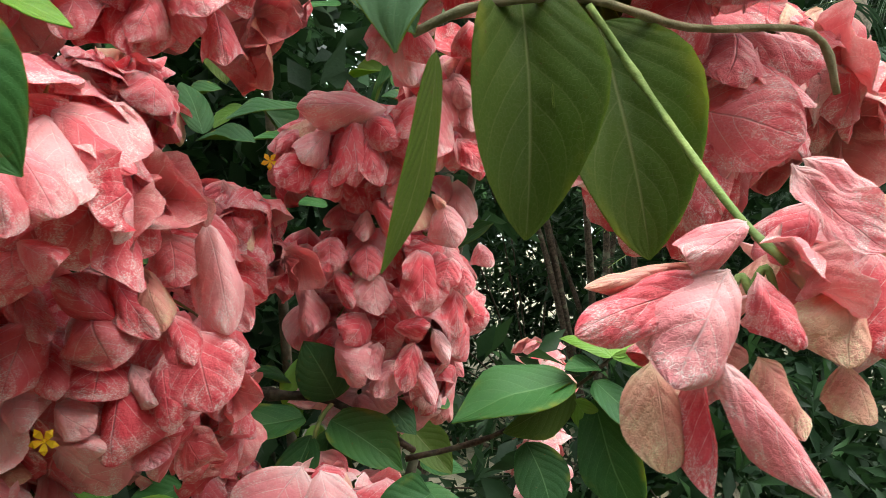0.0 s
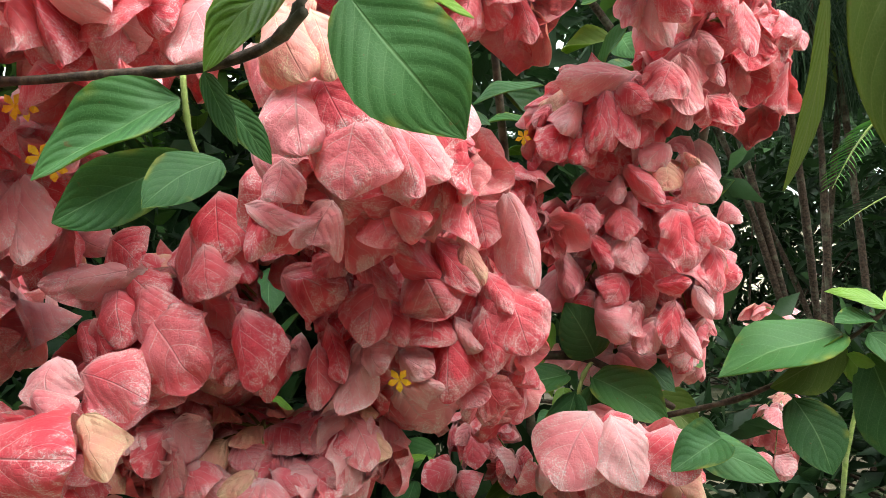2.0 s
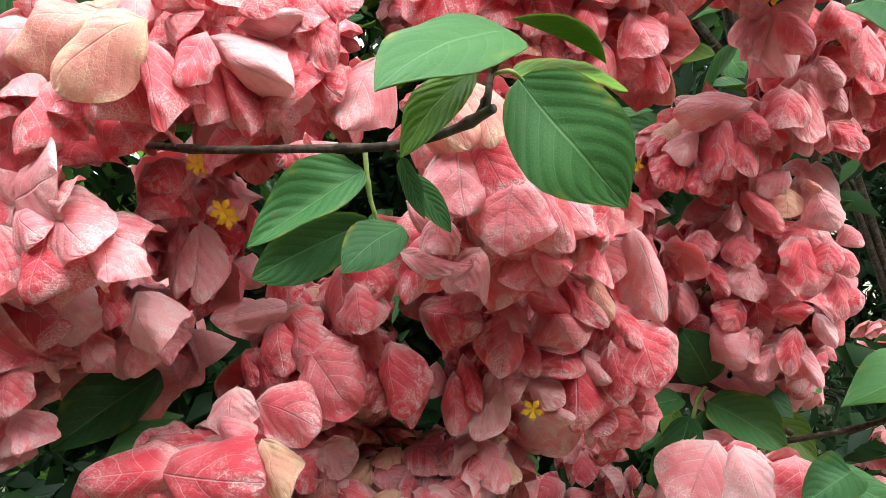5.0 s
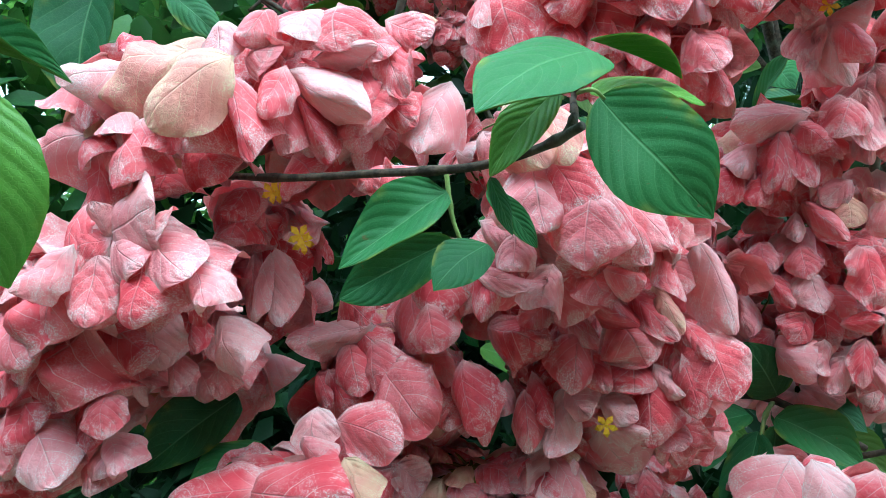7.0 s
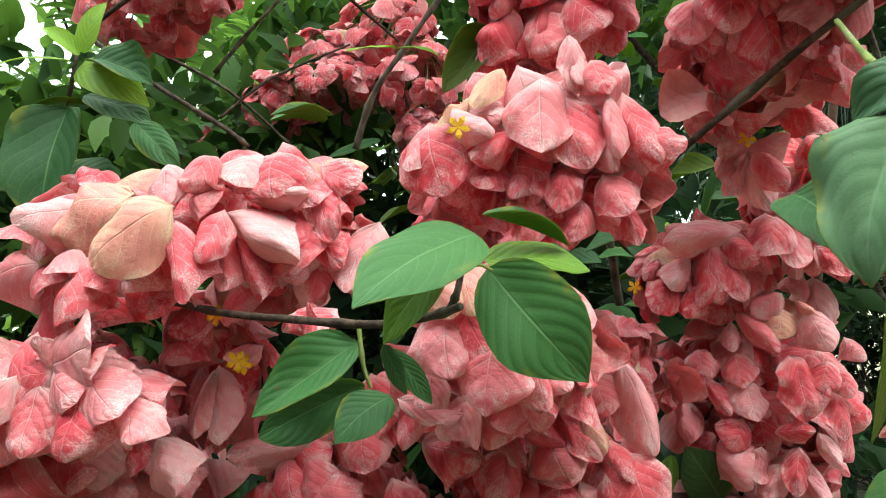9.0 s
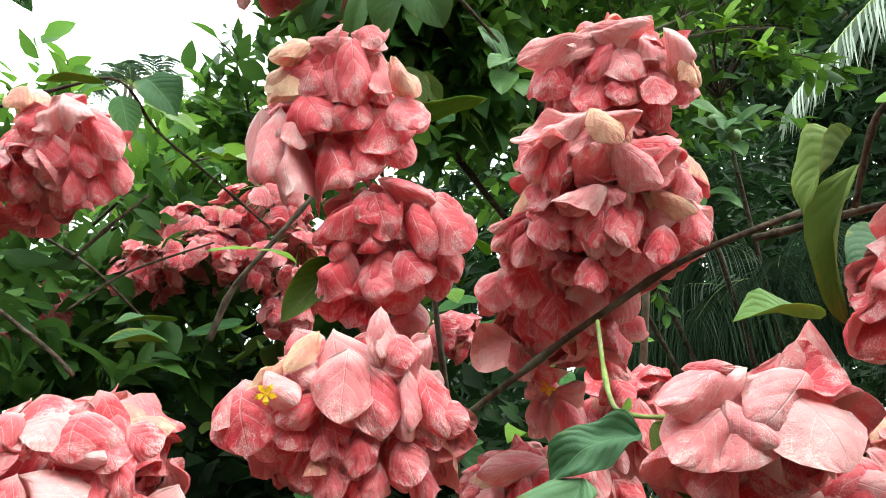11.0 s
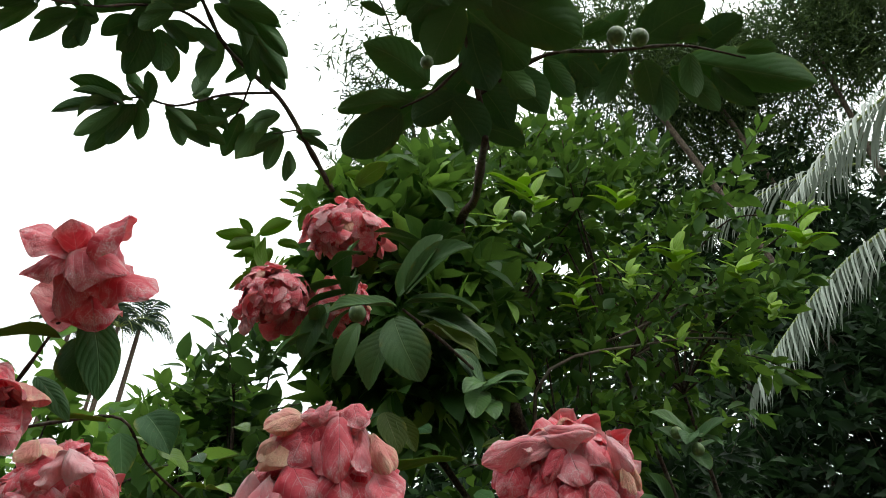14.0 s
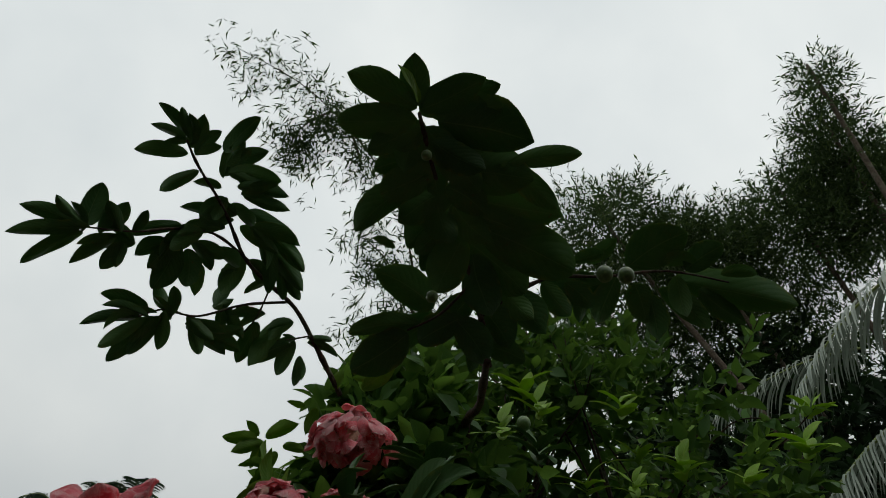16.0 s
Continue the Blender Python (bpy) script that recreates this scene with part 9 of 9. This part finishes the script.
pl, wy, sz, _, _ = sprays(rs, 520, (-0.744, 2.121, 3.599), (0.42, 0.4, 0.7), 0.16, 8, 0.16, 0.2)
crowd("crown", pl, wy, sz, CROWD, guava, 0.5, "dense guava foliage", seed=2)
grown(guava)


# ---- leafy shrubs behind ----
def leafy_shrub(name, foot, crowns, label, material, size, seed, wide=0.42, per=8, reach=0.22, gaps=-9.0):
    ob = thing(name, foot, label, "shrub")
    r = np.random.RandomState(seed)
    foot = Vector(foot)
    for centre, radii, count in crowns:
        pl, wy, sz, at, out = sprays(r, count, centre, radii, reach, per, size, gaps=gaps)
        crowd("crown", pl, wy, sz, material, ob, wide, seed=seed)
        c = Vector(centre)
        hub = Vector((c.x, c.y, max(0.2, c.z - radii[2] * 0.8)))
        stick("trunk", (foot + Vector((0, 0, -0.05)), foot.lerp(hub, 0.5) + Vector((0.05, 0.1, 0.1)), hub), 0.02, 0.010, TWIG, ob, 7)
        for k in range(0, min(len(at), 100), 5):
            tip = Vector(at[k]) + Vector(out[k]) * reach
            stick("branch", (hub, hub.lerp(Vector(at[k]), 0.6) + Vector((0, 0, 0.05)), Vector(at[k]), tip), 0.008, 0.0025, TWIG, ob, 5)
    return grown(ob)


leafy_shrub("citrus_shrub", (0.9, 4.0, 0), (((0.225, 2.865, 4.029), (0.8, 0.6, 0.75), 340), ((0.536, 3.268, 3.854), (0.5, 0.6, 0.55), 250), ((-0.129, 2.993, 3.345), (0.65, 0.5, 0.8), 260), ((-0.338, 2.733, 4.214), (0.6, 0.6, 0.7), 220)), "bright green leafy shrub with young shoots", CROWD, 0.112, 31, 0.54, 10, 0.28, -0.08)
leafy_shrub("hedge_shrub", (-1.6, 2.9, 0), (((-1.907, 2.350, 2.959), (0.34, 0.4, 0.26), 150), ((-2.120, 1.516, 2.429), (0.9, 0.5, 0.5), 260), ((-2.1, 2.6, 1.2), (0.9, 0.5, 1.0), 260), ((-3.3, 2.2, 1.2), (1.1, 0.7, 1.2), 420)), "bright green leafy shrub behind the flower heads", CROWD_FRESH, 0.12, 32, 0.5, 8, 0.22, -0.07)
leafy_shrub("shaded_shrub", (-1.3, 3.0, 0), (((-2.158, 2.459, 2.369), (0.8, 0.5, 0.6), 300), ((-1.468, 2.216, 2.777), (0.4, 0.4, 0.6), 180), ((-0.778, 2.097, 2.474), (0.35, 0.3, 0.5), 160)), "leafy shrub behind the flower heads, half shade put into its colour", CROWD_MID, 0.12, 39, 0.5, 8, 0.22, 0.1)
# backing trees, darkened in leaf colour to read as shaded
leafy_shrub("dark_tree", (5.5, 10.5, 0), (((4.022, 11.192, 8.989), (2.2, 1.2, 2.5), 900), ((1.771, 11.065, 8.566), (1.8, 1.2, 2.0), 600), ((3.746, 11.292, 5.927), (2.2, 1.2, 2.4), 800)), "tall tree behind the palm, shade put into its leaf colour", CROWD_SHADE, 0.3, 37, 0.4)
leafy_shrub("tall_thicket", (1.5, 9.0, 0), (((-0.8, 9.0, 3.6), (3.2, 1.2, 2.8), 1500), ((3.8, 9.5, 4.0), (3.0, 1.2, 3.6), 1400), ((-5.0, 8.0, 1.2), (3.5, 1.2, 1.6), 900), ((8.5, 9.0, 3.0), (3.0, 1.5, 3.0), 700)), "tall thicket of leafy trees, shade put into its leaf colour", CROWD_SHADE, 0.3, 34, 0.4)
citrus = bpy.data.objects["citrus_shrub"]
for at, n, seed in (((1.529, 3.480, 4.672), 7, 301), ((0.624, 2.723, 4.072), 7, 302), ((0.352, 2.597, 3.945), 6, 303), ((1.042, 3.123, 4.196), 6, 304), ((-0.132, 1.983, 3.986), 6, 305), ((0.522, 2.737, 3.528), 5, 306), ((0.811, 3.060, 3.500), 5, 307), ((0.075, 2.414, 3.697), 6, 308)):
    whorl(citrus, at, (0.1, -0.6, 0.8), n, 0.17, LEAVES_LIME, seed, 0.9, 0.8)
stick("branch", ((0.291, 2.734, 3.406), (0.516, 2.838, 3.551), (0.743, 2.983, 3.618), (0.990, 3.154, 3.641)), 0.006, 0.004, BARK, citrus)
stick("branch", ((0.164, 2.483, 3.376), (0.412, 2.594, 3.523), (0.803, 2.886, 3.845)), 0.006, 0.003, BARK, citrus)
for at, n, size, seed in (
    ((0.956, 1.896, 3.443), 8, 0.140, 320),
    ((0.713, 1.970, 3.366), 6, 0.120, 321),
    ((0.481, 1.860, 3.413), 8, 0.120, 322),
    ((0.283, 1.872, 3.350), 7, 0.110, 323),
    ((0.432, 2.015, 3.110), 6, 0.085, 324),
    ((0.294, 1.754, 3.644), 7, 0.130, 325),
    ((0.189, 1.964, 3.037), 5, 0.070, 326),
    ((-0.027, 1.561, 3.563), 7, 0.130, 327),
    ((0.553, 2.099, 3.027), 6, 0.085, 328),
    ((0.801, 2.039, 3.228), 7, 0.100, 329),
    ((-0.181, 1.592, 3.513), 7, 0.120, 330),
    ((0.076, 1.877, 3.268), 6, 0.090, 331),
):
    whorl(citrus, at, (0.1, -0.7, 0.7), n, size, LEAVES_LIME, seed, 1.0, 0.9)
grown(citrus)
# thicket whose gloom comes from the leaf colour itself
leafy_shrub("dark_thicket", (1.2, 4.6, 0), (((0.139, 4.397, 2.986), (0.8, 0.6, 0.8), 420), ((1.1, 3.0, 0.35), (1.1, 0.5, 0.6), 420), ((0.6, 5.2, 1.1), (2.4, 0.7, 1.3), 700), ((1.5, 6.6, 1.6), (2.4, 0.6, 1.8), 1900), ((2.6, 4.8, 1.2), (1.2, 0.8, 1.6), 600), ((-2.6, 4.4, 1.0), (1.8, 0.7, 1.2), 500)), "dense thicket, its deep shade put into the leaf colour", CROWD_SHADE, 0.16, 33, 0.35)


# ---- palms ----
def frond(owner, base, tip, sag, leaflets, length, seed, width=0.03, hang=0.9, apart=False, material=PALM):
    """A feather leaf: an arching rib with hanging leaflets on both sides."""
    r = np.random.RandomState(seed)
    a, b = Vector(base), Vector(tip)
    top = a.lerp(b, 0.5) + Vector((0, 0, sag))
    pts = [((1 - t) ** 2) * a + 2 * t * (1 - t) * top + t * t * b for t in np.linspace(0, 1, 8)]
    rib = stick("frond", pts, width * 0.6, width * 0.1, TWIG_GREEN, owner, 6)
    verts, faces = [], []
    for k in range(leaflets):
        t = 0.12 + 0.88 * k / leaflets
        p = ((1 - t) ** 2) * a + 2 * t * (1 - t) * top + t * t * b
        way = (2 * (1 - t) * (top - a) + 2 * t * (b - top)).normalized()
        side = way.cross(Vector((0, 0, 1))).normalized()
        size = length * (0.45 + 0.75 * math.sin(math.pi * min(1, t * 0.8 + 0.15))) * r.uniform(0.85, 1.1)
        for sign in (1, -1):
            d = (side * sign * r.uniform(0.7, 1.0) + way * 0.7 + Vector((0, 0, 0.25))).normalized()
            n = len(verts)
            q, w = Vector(p), width * r.uniform(0.8, 1.2)
            across = way * 0.5 + Vector((0, 0, 0.5))
            for j in range(6):
                s = j / 5
                ww = w * (0.4 + 1.2 * s) * (1 - s) ** 0.7 + 0.001
                verts += [q - across * ww, q + side * sign * ww * 0.3, q + across * ww]
                d = (d + Vector((0, 0, -hang * 0.42 * r.uniform(0.7, 1.3)))).normalized()
                q = q + d * size / 5
            for j in range(5):
                m = n + 3 * j
                faces += [(m, m + 1, m + 4, m + 3), (m + 1, m + 2, m + 5, m + 4)]
            if apart:
                piece = bpy.data.meshes.new("leaflet")
                piece.from_pydata(verts, [], faces)
                link("leaflet", smooth(piece), rib, "", material)
                verts, faces = [], []
    if verts:
        quick_mesh("foliage", np.array(verts), np.array(faces), material, rib)
    return rib


palm = thing("palm_tree", (3.4, 6.4, 0), "coconut palm with long arching fronds, sky sheen put into their grey-green", "palm")
stick("trunk", ((3.4, 6.4, -0.1), (3.5, 6.5, 1.5), (3.5, 6.45, 3.0), (3.45, 6.4, 4.0)), 0.16, 0.12, BARK, palm, 14)
frond(palm, (3.954, 6.754, 6.835), (1.567, 6.424, 4.791), 0.55, 50, 0.9, 41, 0.045, 0.8, True)
frond(palm, (4.728, 5.749, 8.258), (2.181, 5.996, 6.439), 0.7, 50, 0.8, 42, 0.045, 0.8, True)
frond(palm, (3.821, 7.422, 8.193), (1.574, 7.076, 7.180), 0.4, 40, 0.6, 43, 0.028, 0.8)
frond(palm, (3.45, 6.4, 4.0), (5.5, 5.2, 4.2), 1.0, 36, 0.8, 46)
frond(palm, (3.45, 6.4, 4.0), (5.2, 8.0, 4.6), 1.0, 36, 0.8, 47)
grown(palm)

areca = thing("clump_palm", (1.1, 3.9, 0), "clump of slender palm stems with drooping fronds, shade put into their colour", "palm")
rng = random.Random(51)
for k in range(4):
    x, y = 1.3 + rng.uniform(-0.45, 0.5), 3.9 + rng.uniform(-0.3, 0.5)
    top = Vector((x + rng.uniform(-0.25, 0.25), y, rng.uniform(1.6, 2.4)))
    stick("stem", ((x, y, -0.05), (x + rng.uniform(-0.05, 0.05), y, 0.9), top), 0.022, 0.016, TWIG, areca, 10)
    for j in range(9):
        a = rng.uniform(0, 6.3)
        out = Vector((math.cos(a), math.sin(a) * 0.7 - 0.3, 0)) * rng.uniform(0.6, 1.1)
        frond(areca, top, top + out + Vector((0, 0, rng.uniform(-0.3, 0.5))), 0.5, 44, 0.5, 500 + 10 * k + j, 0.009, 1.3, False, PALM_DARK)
grown(areca)
fern = thing("fern", (0.55, 2.5, 0.0), "bright green fern fronds in front of the dark palms", "fern")
frond(fern, (0.682, 2.486, 1.796), (0.500, 2.381, 1.546), 0.06, 18, 0.085, 581, 0.010, 0.15, False, FERN)
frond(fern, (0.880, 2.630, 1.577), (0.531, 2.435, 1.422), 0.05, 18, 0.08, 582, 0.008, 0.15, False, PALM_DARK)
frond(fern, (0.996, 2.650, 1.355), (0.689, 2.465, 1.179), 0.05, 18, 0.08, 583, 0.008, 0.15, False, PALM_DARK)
stick("stem", ((0.55, 2.5, -0.05), (0.6, 2.5, 0.8), (0.996, 2.650, 1.355), (0.880, 2.630, 1.577), (0.682, 2.486, 1.796)), 0.008, 0.003, TWIG_GREEN, fern)
grown(fern)


# ---- far trees ----
def feathery_tree(name, foot, crowns, label, seed, size, category="tree"):
    ob = thing(name, foot, label, category)
    r = np.random.RandomState(seed)
    foot = Vector(foot)
    for centre, radii, count in crowns:
        pl, wy, sz, at, out = sprays(r, count, centre, radii, size * 3.2, 9, size, 0.15)
        crowd("crown", pl, wy, sz, CROWD_FAR, ob, 0.22, seed=seed)
        c = Vector(centre)
        stick("trunk", (foot, foot.lerp(c, 0.5) + Vector((0.3, 0, 0)), c, c + Vector((0, 0, radii[2] * 0.9))), 0.1, 0.02, BARK, ob, 7)
    return grown(ob)


feathery_tree("bamboo_clump", (5.6, 11.7, 0), (((1.278, 9.309, 13.709), (1.22, 0.83, 1.67), 784), ((3.003, 10.180, 13.425), (1.33, 0.83, 1.22), 1321), ((5.332, 10.207, 13.945), (1.22, 0.83, 1.67), 868), ((6.421, 8.990, 15.154), (0.72, 0.56, 1.11), 328), ((6.298, 7.948, 15.944), (0.28, 0.28, 0.56), 137), ((6.685, 9.772, 13.954), (1.44, 0.83, 1.89), 1462), ((3.241, 11.470, 11.821), (2.78, 0.83, 2.00), 1862), ((-0.325, 10.697, 11.600), (1.67, 0.83, 1.67), 868)), "tall feathery bamboo clump dark against the sky", 61, 0.2, "bamboo")


def spray_culm(owner, points, r, seed, size=0.2):
    stick("culm", points, 0.03, 0.006, BARK, owner, 6)
    pts = [Vector(p) for p in points]
    rr = np.random.RandomState(seed)
    at = []
    for a, b in zip(pts, pts[1:]):
        for t in np.linspace(0, 1, 9):
            at.append(a.lerp(b, t))
    at = np.array(at)
    tw = np.repeat(at, 6, 0) + rr.normal(size=(len(at) * 6, 3)) * r * np.array((1, 1, 0.8)) - np.array((0, 0, r * 0.5))
    pl = np.repeat(tw, 10, 0) + rr.normal(size=(len(tw) * 10, 3)) * 0.09
    wy = rr.normal(size=pl.shape) + np.array((-0.3, 0, -0.6))
    crowd("foliage", pl, wy, size * rr.uniform(0.6, 1.2, len(pl)), CROWD_FAR, owner, 0.16, seed=seed)


bamboo = thing("arching_bamboo", (-0.3, 10.8, 0), "arching bamboo culms with fine drooping leaves", "bamboo")
spray_culm(bamboo, ((-2.600, 9.073, 9.116), (-2.527, 7.156, 10.639), (-2.646, 5.591, 11.840), (-3.601, 4.042, 12.836), (-4.797, 3.032, 13.352)), 0.28, 71)
spray_culm(bamboo, ((-2.525, 7.964, 10.005), (-2.916, 6.648, 10.948), (-3.305, 6.139, 11.257)), 0.25, 72)
spray_culm(bamboo, ((-3.055, 5.158, 12.086), (-3.270, 4.373, 12.652), (-4.124, 4.464, 12.383), (-4.026, 4.894, 12.068)), 0.19, 73)
spray_culm(bamboo, ((-1.320, 8.936, 9.521), (-2.098, 7.918, 10.140), (-3.069, 7.655, 10.121), (-3.594, 7.270, 10.301)), 0.32, 74)
stick("culm", ((-0.3, 10.8, -0.1), (-0.4, 10.8, 4), (-2.600, 9.073, 9.116)), 0.06, 0.05, BARK, bamboo, 7)
grown(bamboo)


def far_palm(top, seed):
    top = Vector(top)
    ob = thing("far_palm", (top.x, top.y, 0), "distant feathery palm above the hedge", "palm", "distant palms")
    stick("trunk", ((top.x, top.y, -0.1), (top.x + 0.1, top.y, top.z * 0.5), top), 0.12, 0.08, TWIG, ob, 8)
    rng = random.Random(seed)
    for k in range(10):
        a = k * 0.66 + rng.uniform(-0.2, 0.2)
        out = Vector((math.cos(a), math.sin(a), 0)) * rng.uniform(1.0, 1.5)
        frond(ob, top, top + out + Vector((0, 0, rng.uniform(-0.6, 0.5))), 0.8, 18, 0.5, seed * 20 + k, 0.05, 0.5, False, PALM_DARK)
    return grown(ob)


far_palm((-18.151, 16.442, 13.491), 1)
far_palm((-17.170, 17.536, 14.147), 2)
far_palm((-16.994, 18.396, 14.829), 3)
far_palm((-22.028, 22.201, 17.561), 4)


# ---- unseen trees added behind and beside the camera to block sky light ----
leafy_shrub("hedge_behind", (0, -5.6, 0), (((-5, -4.2, 3.2), (3.5, 1.2, 3.8), 900), ((0, -5.0, 2.8), (3.5, 1.2, 3.2), 900), ((5, -4.2, 3.2), (3.5, 1.2, 3.8), 900)), "unseen tall trees added behind to block sky light and close the garden", CROWD_SHADE, 0.45, 35, 0.5)
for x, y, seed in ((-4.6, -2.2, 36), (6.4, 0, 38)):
    leafy_shrub("side_hedge", (x, y, 0), (((x, y, 2.2), (1.2, 4.2, 3.2), 800),), "unseen tall hedge added at the side to block sky light", CROWD_SHADE, 0.45, seed, 0.5)
